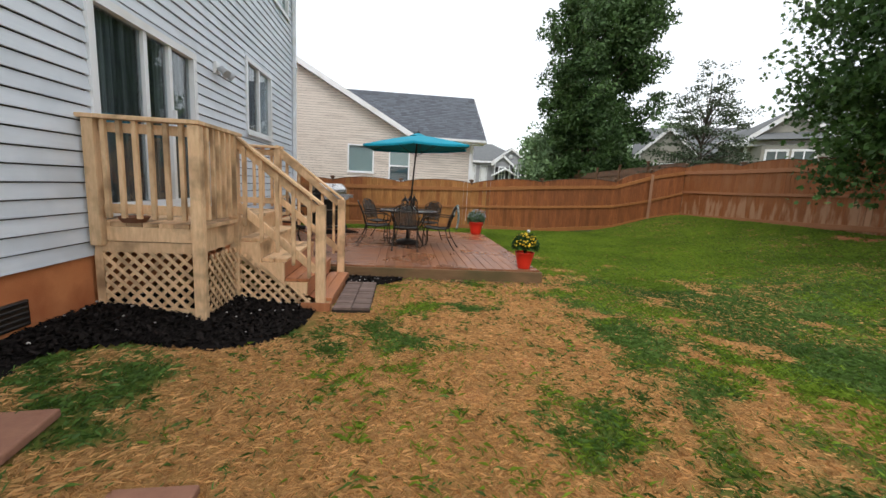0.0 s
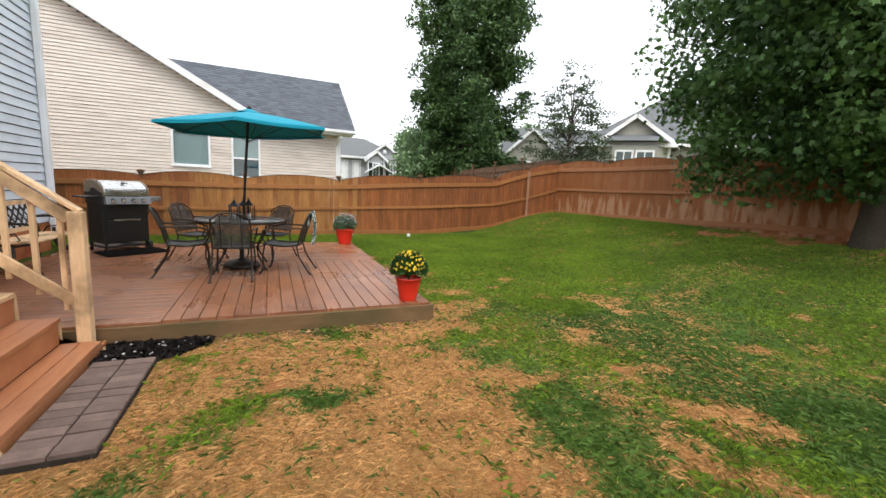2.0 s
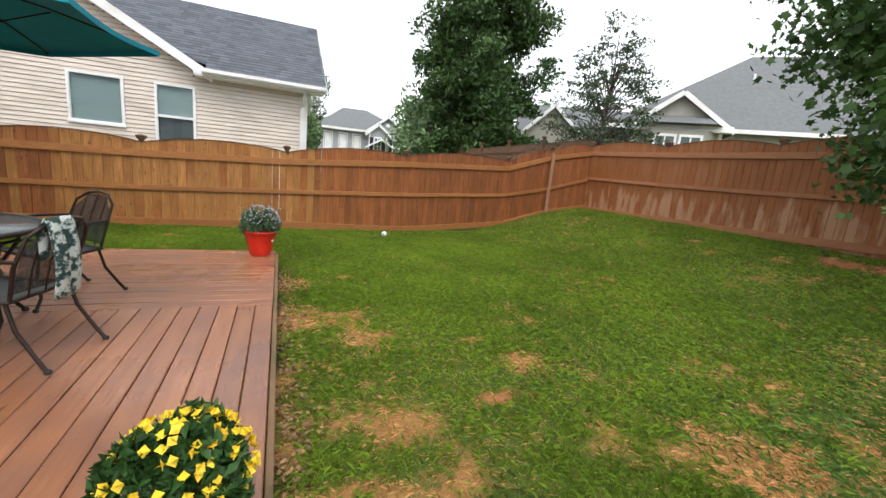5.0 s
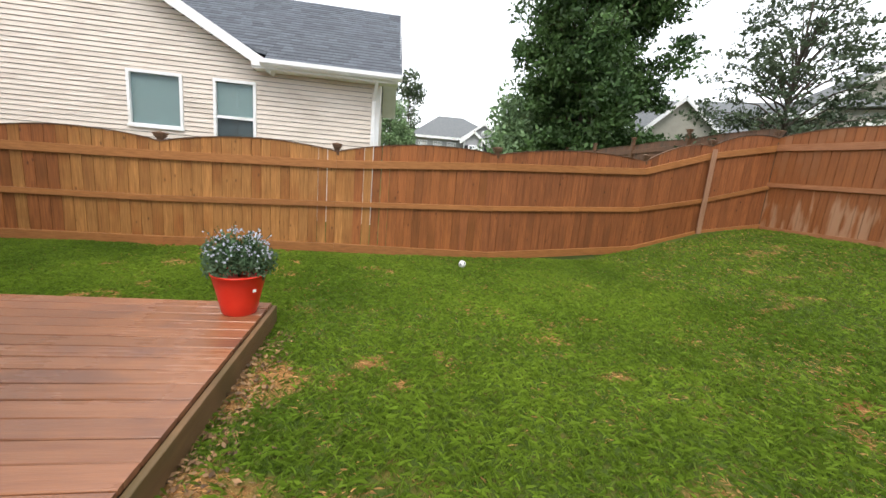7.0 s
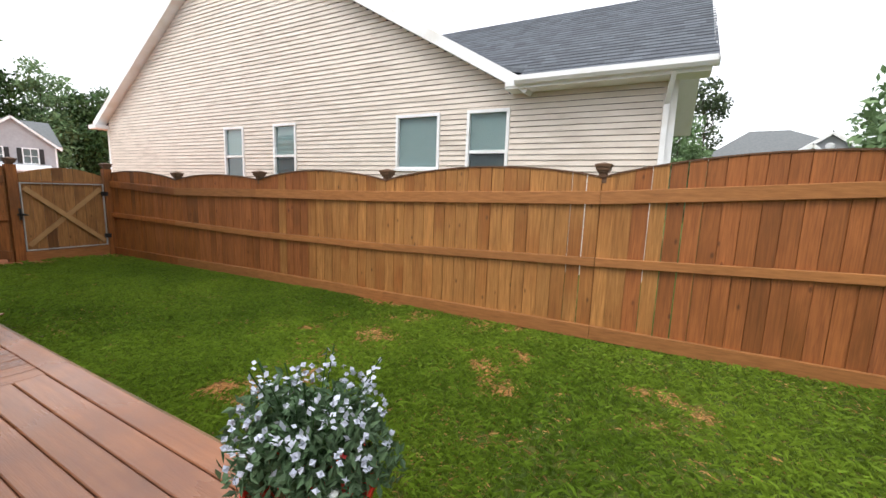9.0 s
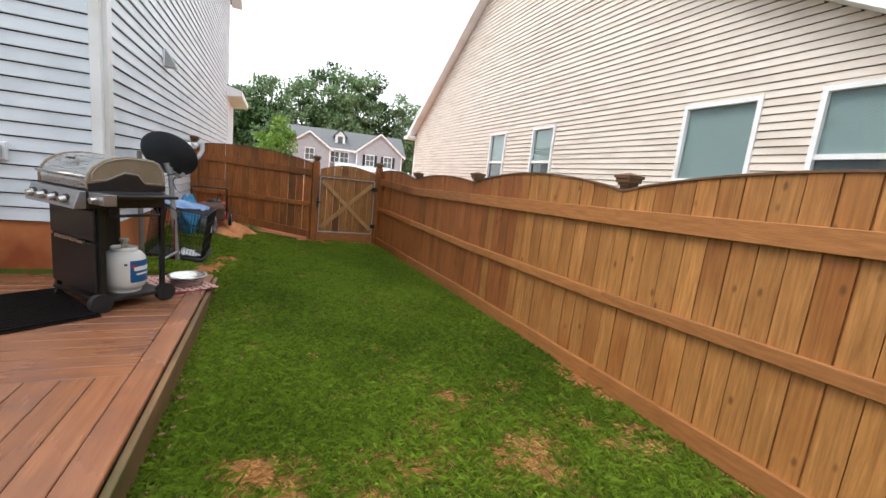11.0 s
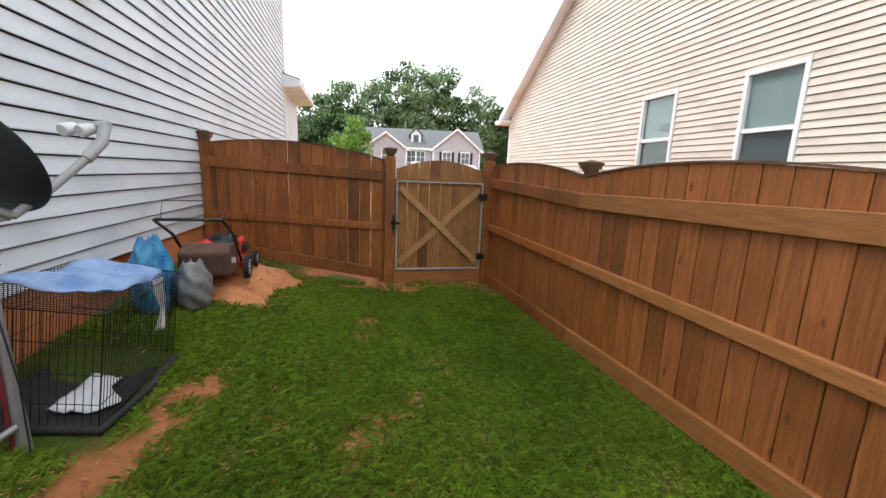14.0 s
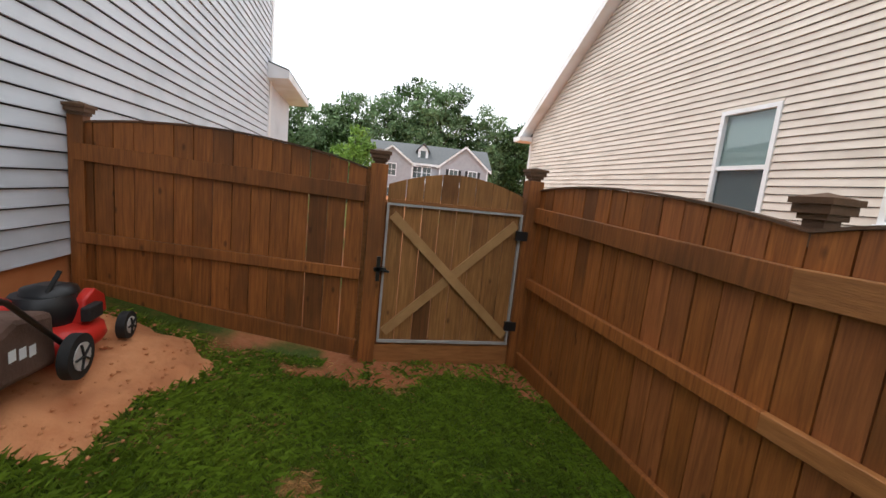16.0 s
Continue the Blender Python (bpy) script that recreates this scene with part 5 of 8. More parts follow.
# lattice panels
def lattice(nm, o, a, W, z0, z1, tri=False):
    o, a = Vector(o), Vector(a)
    n = Vector((a.y, -a.x, 0))
    H = z1 - z0
    for d, off in ((1, 0.0), (-1, 0.011)):
        k = -H
        while k < W + (0 if True else H):
            # a strip u = k + t, z = t (d=1) or z = H - t
            t0, t1 = max(0.0, -k), min(H, W - k)
            if tri:
                # keep below the sloping stringer
                lim = H
                ok = [t for t in np.linspace(t0, t1, 30) if (t if d == 1 else H - t) <= H * (1 - (k + t) / W)] if t1 > t0 else []
                if len(ok) > 1:
                    t0, t1 = ok[0], ok[-1]
                else:
                    t0, t1 = 0, 0
            if t1 - t0 > 0.03:
                p, q = [o + a * (k + t) + n * off + Vector((0, 0, z0 + (t if d == 1 else H - t))) for t in (t0, t1)]
                add("lattice_slat", Build().beam(p, q, 0.009, 0.031, (0, 0, 1)))
            k += 0.105


lattice("l", (LX0 + 0.02, LY0 - 0.012, 0), (1, 0, 0), LX1 - LX0 - 0.1, 0.22, 0.80)
add("lattice_frame", Build().box(LX0, LY0 - 0.035, 0.74, LX1 - 0.04, LY0 - 0.0125, 0.83).box(LX0, LY0 - 0.035, 0.16, LX1 - 0.04, LY0 - 0.0125, 0.23).box(LX0 - 0.005, LY0 - 0.036, 0.23, LX0 + 0.06, LY0 - 0.013, 0.74))
lattice("l", (LX1 + 0.012, 4.19, 0), (0, 1, 0), 0.61, 0.10, 0.70)
lattice("l", (LX1 + 0.05, 4.845, 0), (1, 0, 0), 0.82, 0.08, 0.66, tri=True)
add("lattice_frame", Build().box(LX1 - 0.04, 4.16, 0.08, LX1 + 0.0, 4.2, 0.76))


# ---- things on the deck ----
def umbrella():
    u = thing("patio_umbrella", (0.22, 8.97, DZ), "open teal canvas patio umbrella with a dark pole", "umbrella")
    part("base", Build().lathe([(0.0, 0), (0.25, 0.0), (0.26, 0.03), (0.22, 0.07), (0.09, 0.10), (0.035, 0.13), (0.03, 0.30)], seg=28), "bronze", u, "round dark cast base")
    part("pole", Build().tube([(0, 0, 0.1), (0.06, 0, 1.2), (0.13, 0.0, 2.3)], 0.019, 12), "bronze", u)
    part("finial", Build().lathe([(0.0, 0.0), (0.03, 0.01), (0.035, 0.03), (0.015, 0.05), (0.0, 0.07)], (0.14, 0, 2.31), 12, cap=False), "bronze", u)
    c = Vector((0.14, 0.0, 2.28))
    R, N = 1.2, 6
    ang = [2 * math.pi * k / N + 0.42 for k in range(N)]
    can = Build()
    rows = 9
    v, f = [], []
    cols = 8
    tilt = Matrix.Rotation(radians(-2.5), 3, "Y")
    for i in range(rows + 1):
        t = i / rows
        for k in range(N):
            a0, a1 = ang[k], ang[k] + 2 * math.pi / N
            p0 = Vector((math.cos(a0), math.sin(a0), 0)) * R * t
            p1 = Vector((math.cos(a1), math.sin(a1), 0)) * R * t
            for j in range(cols):
                s = j / cols
                p = p0.lerp(p1, s)
                sag = -0.035 * math.sin(math.pi * s) * t * t
                z = -0.24 * t ** 1.25 + sag * 0.4
                p = p * (1 - 0.05 * math.sin(math.pi * s) * t)
                v.append(c + tilt @ Vector((p.x, p.y, z)))
    w = N * cols
    for i in range(rows):
        for k in range(w):
            f.append((i * w + k, i * w + (k + 1) % w, (i + 1) * w + (k + 1) % w, (i + 1) * w + k))
    can.add(v, f, True)
    # the hem hangs a little
    hem = [q + Vector((0, 0, -0.035)) for q in v[-w:]]
    can.add(v[-w:] + hem, [(k, (k + 1) % w, w + (k + 1) % w, w + k) for k in range(w)])
    canopy = part("canopy", can, "teal", u)
    canopy.modifiers.new("cloth", "SOLIDIFY").thickness = 0.004
    part("vent", Build().lathe([(0.20, -0.02), (0.1, 0.02), (0.02, 0.045)], tuple(c + Vector((0, 0, 0.0))), 6, cap=False), "teal", u)
    for k in range(N):
        tip = c + tilt @ Vector((math.cos(ang[k]) * R * 0.98, math.sin(ang[k]) * R * 0.98, -0.245))
        rib = part("rib", Build().tube([c + Vector((0, 0, -0.02)), c.lerp(tip, 0.5) + Vector((0, 0, 0.015)), tip], 0.006, 6), "bronze", u)
        part("strut", Build().tube([Vector((0.12, 0, 1.85)), c.lerp(tip, 0.5)], 0.005, 6), "bronze", rib)
        part("rib_tip", Build().lathe([(0, -0.015), (0.012, 0), (0, 0.015)], tuple(tip), 8, cap=False), "bronze", rib)


umbrella()


def table():
    t = thing("patio_table", (0.22, 8.97, DZ), "round dark metal patio table with a wet glassy mesh top", "table")
    part("tabletop", Build().lathe([(0.03, 0.70), (0.57, 0.70), (0.57, 0.712), (0.03, 0.712)], seg=48, cap=False), "tabletop", t)
    part("rim", Build().tube([(0.59 * math.cos(a), 0.59 * math.sin(a), 0.703) for a in np.linspace(0, 2 * math.pi, 48, endpoint=False)], 0.02, 8, closed=True), "bronze", t)
    for k in range(4):
        a = math.pi / 4 + k * math.pi / 2
        c, s = math.cos(a), math.sin(a)
        pts = [(c * r, s * r, z) for r, z in ((0.50, 0.69), (0.47, 0.55), (0.38, 0.42), (0.30, 0.33), (0.33, 0.2), (0.42, 0.08), (0.47, 0.01))]
        leg = part("leg", Build().tube(pts, 0.014, 8), "bronze", t)
        part("foot", Build().lathe([(0.022, 0), (0.024, 0.01), (0.016, 0.025)], (c * 0.47, s * 0.47, 0), 10), "bronze", leg)
        part("scroll", Build().tube([(c * r, s * r, z) for r, z in ((0.3, 0.33), (0.2, 0.30), (0.14, 0.36), (0.18, 0.42), (0.24, 0.40))], 0.008, 6), "bronze", t)
    part("hoop", Build().tube([(0.31 * math.cos(a), 0.31 * math.sin(a), 0.33) for a in np.linspace(0, 2 * math.pi, 32, endpoint=False)], 0.009, 6, closed=True), "bronze", t)


table()


def chair_model():
    ch = thing("patio_chair", (0, 0, DZ), "dark bronze metal patio armchair with a grey mesh seat", "chair", "chairs round the patio table")
    # front is +x
    seat = Build()
    n = 8
    v = []
    for i in range(n + 1):
        x = -0.22 + 0.46 * i / n
        for y in (-0.22, 0.22):
            v.append((x, y, 0.42 - 0.03 * math.sin(math.pi * i / n) + 0.012 * i / n))
    seat.add(v, [(2 * i, 2 * i + 2, 2 * i + 3, 2 * i + 1) for i in range(n)], True)
    s = part("seat", seat, "mesh_seat", ch, "grey woven mesh seat")
    s.modifiers.new("thick", "SOLIDIFY").thickness = 0.008
    part("seat_frame", Build().tube([(-0.22, -0.23, 0.42), (0.0, -0.235, 0.405), (0.24, -0.22, 0.425), (0.26, 0, 0.43), (0.24, 0.22, 0.425), (0.0, 0.235, 0.405), (-0.22, 0.23, 0.42), (-0.23, 0, 0.42)], 0.012, 8, closed=True), "bronze", ch)
    back = [(-0.22, -0.22, 0.42), (-0.27, -0.235, 0.62), (-0.34, -0.22, 0.80), (-0.38, -0.12, 0.87), (-0.39, 0, 0.89), (-0.38, 0.12, 0.87), (-0.34, 0.22, 0.80), (-0.27, 0.235, 0.62), (-0.22, 0.22, 0.42)]
    part("back_frame", Build().tube(back, 0.012, 8), "bronze", ch)
    bk = Build()
    m = 10
    vv = []
    for i in range(m + 1):
        t = i / m
        x, z = -0.225 - 0.15 * t ** 1.2, 0.46 + 0.40 * t
        w = 0.21 if t < 0.7 else 0.21 - 0.11 * (t - 0.7) / 0.3
        vv += [(x, -w, z), (x - 0.018, 0, z), (x, w, z)]
    bk.add(vv, [(3 * i + k, 3 * i + k + 1, 3 * i + 4 + k, 3 * i + 3 + k) for i in range(m) for k in range(2)], True)
    b = part("backrest", bk, "sling_back", ch, "grey woven see-through mesh backrest")
    b.modifiers.new("thick", "SOLIDIFY").thickness = 0.004
    for y in (-0.12, 0.0, 0.12):
        part("back_bar", Build().tube([(-0.235, y, 0.42), (-0.28, y, 0.62), (-0.38, y, 0.87)], 0.006, 6), "bronze", ch)
    for sgn in (-1, 1):
        part("armrest", Build().tube([(-0.29, sgn * 0.235, 0.66), (-0.1, sgn * 0.275, 0.665), (0.12, sgn * 0.28, 0.66), (0.24, sgn * 0.27, 0.62), (0.25, sgn * 0.25, 0.52), (0.20, sgn * 0.235, 0.43)], 0.012, 8), "bronze", ch)
        part("leg", Build().tube([(0.22, sgn * 0.225, 0.43), (0.25, sgn * 0.235, 0.26), (0.24, sgn * 0.24, 0.1), (0.28, sgn * 0.245, 0.01)], 0.012, 8), "bronze", ch)
        part("leg", Build().tube([(-0.2, sgn * 0.225, 0.42), (-0.24, sgn * 0.23, 0.25), (-0.33, sgn * 0.235, 0.1), (-0.39, sgn * 0.24, 0.01)], 0.012, 8), "bronze", ch)
        for x in (0.285, -0.395):
            part("foot", Build().lathe([(0.019, 0), (0.019, 0.018), (0.012, 0.024)], (x, sgn * (0.245 if x > 0 else 0.24), 0), 8), "rubber", ch)
    return ch


ch0 = chair_model()
chairs = [((-0.42, 8.62), 8, "dark bronze metal patio armchair facing the table from the grill mat"), ((-0.40, 9.62), -28, "dark bronze metal patio armchair turned beside another near the grill"),
          ((0.17, 8.28), 88, "dark bronze metal patio armchair pushed under the round table"), ((0.82, 8.52), 165, "dark bronze metal patio armchair with a checked towel over its back"), ((0.62, 9.62), 232, "dark bronze metal patio armchair behind the lanterns")]
for k, ((x, y), a, lab) in enumerate(chairs):
    m = pose(x, y, DZ, 0, 0, a)
    if k == 0:
        ch0.matrix_basis = m
        c = ch0
    else:
        c = copy_thing(ch0, m)
    c["label"] = lab

# towel over one chair's back
tw = Build()
m4 = pose(0.82, 8.52, DZ, 0, 0, 165)
v = []
nn = 16
for i in range(nn + 1):
    t = i / nn
    for j in range(7):
        y = -0.02 + 0.18 * j / 6
        if t < 0.25:
            x, z = -0.345 + 0.02 * math.sin(j), 0.66 + 0.24 * t / 0.25
        else:
            x, z = -0.40 - 0.03 * math.sin((t - 0.25) * 4) - 0.012 * math.sin(j * 1.9), 0.90 - 0.48 * (t - 0.25) / 0.75
        v.append(m4 @ Vector((x, y + 0.03 * t * math.sin(j), z)))
tw.add(v, [(i * 7 + j, i * 7 + j + 1, (i + 1) * 7 + j + 1, (i + 1) * 7 + j) for i in range(nn) for j in range(6)], True)
t_ob = tagged(part("towel", tw, "towel"), "dark green and white checked towel hung over a chair back", "towel")
t_ob.modifiers.new("cloth", "SOLIDIFY").thickness = 0.008


def lantern(x, y, h, turn):
    l = thing("lantern", (x, y, DZ + 0.713), "black metal candle lantern with a peaked roof on the table", "lantern", "lanterns on the table", turn)
    w = 0.062
    part("base", Build().box(-w, -w, 0, w, w, 0.02), "black", l, bevel=0.004)
    for sx in (-1, 1):
        for sy in (-1, 1):
            part("corner_post", Build().box(sx * w * 0.86 - 0.006, sy * w * 0.86 - 0.006, 0.02, sx * w * 0.86 + 0.006, sy * w * 0.86 + 0.006, h), "black", l)
    for k in range(4):
        a = k * math.pi / 2
        q = Matrix.Rotation(a, 4, "Z")
        for u in (-0.02, 0.02):
            p0, p1 = q @ Vector((w * 0.86, u, 0.02)), q @ Vector((w * 0.86, u, h))
            part("bar", Build().tube([p0, p1], 0.003, 5), "black", l)
    part("roof", Build().lathe([(w * 1.35, h), (w * 1.25, h + 0.015), (w * 0.5, h + 0.06), (0.015, h + 0.085), (0.012, h + 0.10)], seg=4), "black", l)
    part("ring", Build().tube([(0.018 * math.cos(a), 0, h + 0.118 + 0.018 * math.sin(a)) for a in np.linspace(0, 2 * math.pi, 12, endpoint=False)], 0.003, 5, closed=True), "black", l)
    part("candle", Build().lathe([(0.025, 0.02), (0.025, 0.10)], seg=12), "white", l)


lantern(0.14, 8.86, 0.20, 20)
lantern(0.33, 8.90, 0.22, 50)
lantern(0.25, 9.08, 0.20, 10)


def plant(name, x, y, z, r, h, plant_r, plant_h, leaf, flower, nleaf, nflower, label, category, seed, pz=0.0):
    p = thing(name, (x, y, z), label, category)
    prof = [(r * 0.60, 0), (r * 0.635, 0.008), (r * 0.76, h * 0.35), (r * 0.88, h * 0.68), (r * 0.90, h * 0.70), (r * 0.985, h * 0.955), (r * 1.02, h * 0.96), (r * 1.02, h), (r * 0.95, h), (r * 0.9, h * 0.88)]
    pot = part("pot", Build().lathe(prof, seg=36), "red_pot", p, "bright red plastic pot")
    part("soil", Build().lathe([(0.001, h * 0.87), (r * 0.9, h * 0.88)], seg=24, cap=False), "soil", p)
    rn = random.Random(seed)
    lv, fl, stem = Build(), Build(), Build()
    for k in range(40):
        a, b = rn.uniform(0, 6.283), rn.uniform(0.1, 1.0)
        tip = Vector((math.cos(a) * plant_r * b * 0.8, math.sin(a) * plant_r * b * 0.8, h + plant_h * rn.uniform(0.5, 0.95) * (1.05 - 0.45 * b)))
        stem.tube([(0, 0, h * 0.87), (tip.x * 0.5, tip.y * 0.5, h + 0.4 * plant_h), tuple(tip)], 0.003, 4)
    for k in range(nleaf + nflower):
        a, cz = rn.uniform(0, 6.283), rn.uniform(-0.25, 1)
        rr = rn.uniform(0.6, 1.0) ** 0.5 * (1 + 0.15 * math.sin(3 * a + seed))
        s = math.sqrt(max(0, 1 - cz * cz))
        if seed == 8:
            cz = rn.uniform(-0.55, 1)
            s = math.sqrt(max(0, 1 - cz * cz))
            rr = rn.uniform(0.35, 1.0) ** 0.6 * (0.92 + 0.22 * math.sin(2 * a + 1.0) + 0.12 * math.sin(5 * a + 4 * cz))
        c = Vector((math.cos(a) * s * plant_r * rr, math.sin(a) * s * plant_r * rr, h + plant_h * ((0.26 if seed == 8 else 0.35) + 0.62 * cz * rr)))
        isf = k >= nleaf
        if isf:
            c = Vector((math.cos(a) * s * plant_r * 1.03, math.sin(a) * s * plant_r * 1.03, h + plant_h * (0.38 + 0.64 * abs(cz))))
        d = Vector((rn.gauss(0, 1), rn.gauss(0, 1), rn.gauss(0.5, 1))).normalized()
        e = d.cross(Vector((rn.gauss(0, 1), rn.gauss(0, 1), rn.gauss(0, 1)))).normalized()
        L = (0.024 if seed == 8 else 0.035) if not isf else (0.012 if seed == 8 else 0.019)
        W = (0.0095 if seed == 8 else 0.014) if not isf else (0.010 if seed == 8 else 0.016)
        n = d.cross(e)
        (fl if isf else lv).add([c - d * L, c + e * W + n * 0.004, c + d * L, c - e * W + n * 0.004], [(0, 1, 2, 3)])
        if isf:
            fl.add([c - n * L, c + e * W, c + n * L, c - e * W], [(0, 1, 2, 3)])
    if seed == 8:
        for k in range(26):
            # long loose sprays that stand out of the mound
            a, b = rn.uniform(0, 6.283), rn.uniform(0.35, 1.15)
            tip = Vector((math.cos(a) * plant_r * b, math.sin(a) * plant_r * b, h + plant_h * rn.uniform(0.85, 1.25) * (1.1 - 0.3 * b)))
            foot = Vector((tip.x * 0.35, tip.y * 0.35, h + 0.3 * plant_h))
            stem.tube([foot, foot.lerp(tip, 0.5) + Vector((0, 0, 0.02)), tip], 0.0022, 4)
            for j in range(9):
                q = foot.lerp(tip, 0.45 + 0.06 * j) + Vector((rn.gauss(0, 0.009), rn.gauss(0, 0.009), 0))
                d = Vector((rn.gauss(0, 1), rn.gauss(0, 1), rn.gauss(0.3, 1))).normalized()
                e = d.cross(Vector((0.3, 0.2, 1))).normalized()
                (fl if j > 3 else lv).add([q - d * 0.012, q + e * 0.009, q + d * 0.012, q - e * 0.009], [(0, 1, 2, 3)])
        for ax in (1.0,):
            q = Vector((0.8 * r * math.cos(ax - 1.2), 0.8 * r * math.sin(ax - 1.2) - 0.05, h + 0.05))
            part("pale_flower", Build().lathe([(0.001, 0.0), (0.018, 0.004), (0.021, 0.013), (0.008, 0.02), (0.001, 0.017)], tuple(q), 9, cap=False), "white", p, "single pale flower head")
        part("sticker", Build().beam((r * 0.70, -r * 0.66, h * 0.66), (r * 0.79, -r * 0.57, h * 0.66), 0.004, 0.022), "white", p, "small white oval sticker")
    part("stems", stem, "leaf_mum", p)
    tagged(part("foliage", lv, leaf, p), kind="stuff")
    tagged(part("bloom", fl, flower, p), kind="stuff")
    return p


plant("potted_mum", 2.11, 6.66, DZ, 0.155, 0.27, 0.20, 0.30, "leaf_mum", "yellow", 1900, 170, "red plastic pot of yellow chrysanthemums on the deck corner", "potted plant", 4)
plant("potted_dusty_plant", 2.14, 11.27, DZ, 0.205, 0.335, 0.24, 0.34, "leaf_grey", "lilac", 3000, 130, "red plastic pot of grey-green plant with pale blooms", "potted plant", 8)


# ---- grill ----
def grill():
    g = thing("gas_grill", (-1.79, 10.83, DZ), "black gas grill with a stainless lid and control panel, on wheels", "grill", turn=43)
    W, D, F = 0.33, 0.235, 0.30     # front is -y
    cab = part("cabinet", Build().box(-W + 0.02, -D, 0.14, W, -D + 0.05, 0.80).box(-W, -D + 0.05, 0.14, -W + 0.03, D - 0.03, 0.80), "black", g, bevel=0.006)
    part("door", Build().box(-W + 0.03, -D - 0.02, 0.15, W - 0.01, -D - 0.001, 0.53), "black", g, "gloss black lower door", bevel=0.005)
    part("drawer", Build().box(-W + 0.03, -D - 0.02, 0.55, W - 0.01, -D - 0.001, 0.78), "black", g, bevel=0.005)
    part("drawer_handle", Build().box(-0.2, -D - 0.04, 0.52, 0.2, -D - 0.021, 0.545), "steel", g)
    part("bottom_shelf", Build().box(-W, -D - 0.01, 0.07, W + 0.02, D, 0.10), "black", g, bevel=0.004)
    for x in (-W + 0.02, W):
        for y in (-D + 0.02, D - 0.02):
            part("leg", Build().box(x - 0.016, y - 0.016, 0.045, x + 0.016, y + 0.016, 0.82), "black", g)
    for x in (W, ):
        for y in (-D + 0.0, D):
            wh = part("wheel", Build().tube([(x - 0.02, y, 0.075), (x + 0.03, y, 0.075)], 0.075, 20), "rubber", g)
            part("hub", Build().tube([(x + 0.0301, y, 0.075), (x + 0.036, y, 0.075)], 0.035, 14), "rubber", wh)
    for x in (-W + 0.02,):
        for y in (-D + 0.02, D - 0.02):
            part("caster", Build().tube([(x - 0.015, y, 0.03), (x + 0.015, y, 0.03)], 0.03, 12), "rubber", g)
    part("firebox", Build().box(-W - 0.02, -F, 0.80, W + 0.02, D, 0.93), "black", g, bevel=0.01)
    pan = Build().prism([(-F - 0.08, 0.80), (-F - 0.002, 0.80), (-F - 0.002, 0.925), (-F - 0.04, 0.925)], "x", -W - 0.01, W + 0.01)
    part("control_panel", pan, "steel_dark", g, "dark steel control panel", bevel=0.004)
    for k in range(4):
        x = -W + 0.09 + k * 0.15
        kn = part("knob", Build().tube([(x, -F - 0.062, 0.86), (x, -F - 0.105, 0.848)], 0.026, 16), "steel", g, "chrome burner knob")
        part("knob_ring", Build().tube([(x, -F - 0.05, 0.864), (x, -F - 0.068, 0.86)], 0.033, 16), "black", kn)
    # hood: rounded section
    sec = [(-F + 0.01, 0.935), (-F + 0.005, 0.99), (-F + 0.02, 1.05), (-F + 0.055, 1.10), (-F + 0.11, 1.14), (-F + 0.18, 1.168), (-F + 0.26, 1.182), (-F + 0.34, 1.182), (D - 0.09, 1.172), (D - 0.04, 1.15), (D - 0.01, 1.10), (D, 1.02), (D, 0.935)]
    part("lid", Build().prism(sec, "x", -W + 0.012, W - 0.012), "steel", g, "stainless curved lid", bevel=0.008)
    big = [((y) * 1.02, 0.935 + (z - 0.935) * 1.04) for y, z in sec]
    low = [(-F + 0.005, 0.934), (-F + 0.005, 0.98), (-F + 0.12, 1.0), (-F + 0.24, 1.06), (-F + 0.34, 1.05), (-F + 0.38, 0.985), (D, 0.98), (D, 0.934)]
    for x0, x1, s in ((W - 0.012, W + 0.014, 1), (-W - 0.014, -W + 0.012, -1)):
        sp = part("lid_side", Build().prism(big, "x", x0, x1), "taupe", g, "taupe cast lid end", bevel=0.006)
        xx = (x1, x1 + 0.006) if s > 0 else (x0 - 0.006, x0)
        part("lower_band", Build().prism(low, "x", *xx), "black", sp)
        xo = xx[1] + 0.001 if s > 0 else xx[0] - 0.001
        edge = [(xo, y * 0.93 - 0.005, 0.94 + (z - 0.935) * 0.93) for y, z in big[2:-1]] + [(xo, D - 0.03, 0.995), (xo, -F + 0.37, 1.0), (xo, -F + 0.33, 1.06), (xo, -F + 0.24, 1.073), (xo, -F + 0.12, 1.013), (xo, -F + 0.03, 1.0)]
        part("trim_line", Build().tube(edge, 0.003, 5, closed=True), "stone", sp, "pale moulded trim line")
    part("lid_handle", Build().tube([(-W + 0.08, -F + 0.03, 1.02), (-W + 0.08, -F - 0.035, 1.03), (W - 0.08, -F - 0.035, 1.03), (W - 0.08, -F + 0.03, 1.02)], 0.013, 10), "steel", g, "tubular chrome handle")
    part("badge", Build().box(-0.05, -F + 0.06, 1.135, 0.05, -F + 0.07, 1.15), "black", g)
    part("temperature_gauge", Build().tube([(0, -F + 0.095, 1.15), (0, -F + 0.08, 1.165)], 0.025, 16), "grey_plastic", g)
    for s in (-1, 1):
        sh = Build().box(s * (W + 0.022) if s > 0 else -W - 0.20, -D + 0.02, 0.895, W + 0.24 if s > 0 else -W - 0.022, D - 0.03, 0.92)
        part("side_shelf", sh, "black", g, bevel=0.006)
    part("side_burner_panel", Build().box(W + 0.024, -D - 0.06, 0.84, W + 0.22, -D + 0.018, 0.92), "steel_dark", g, bevel=0.004)
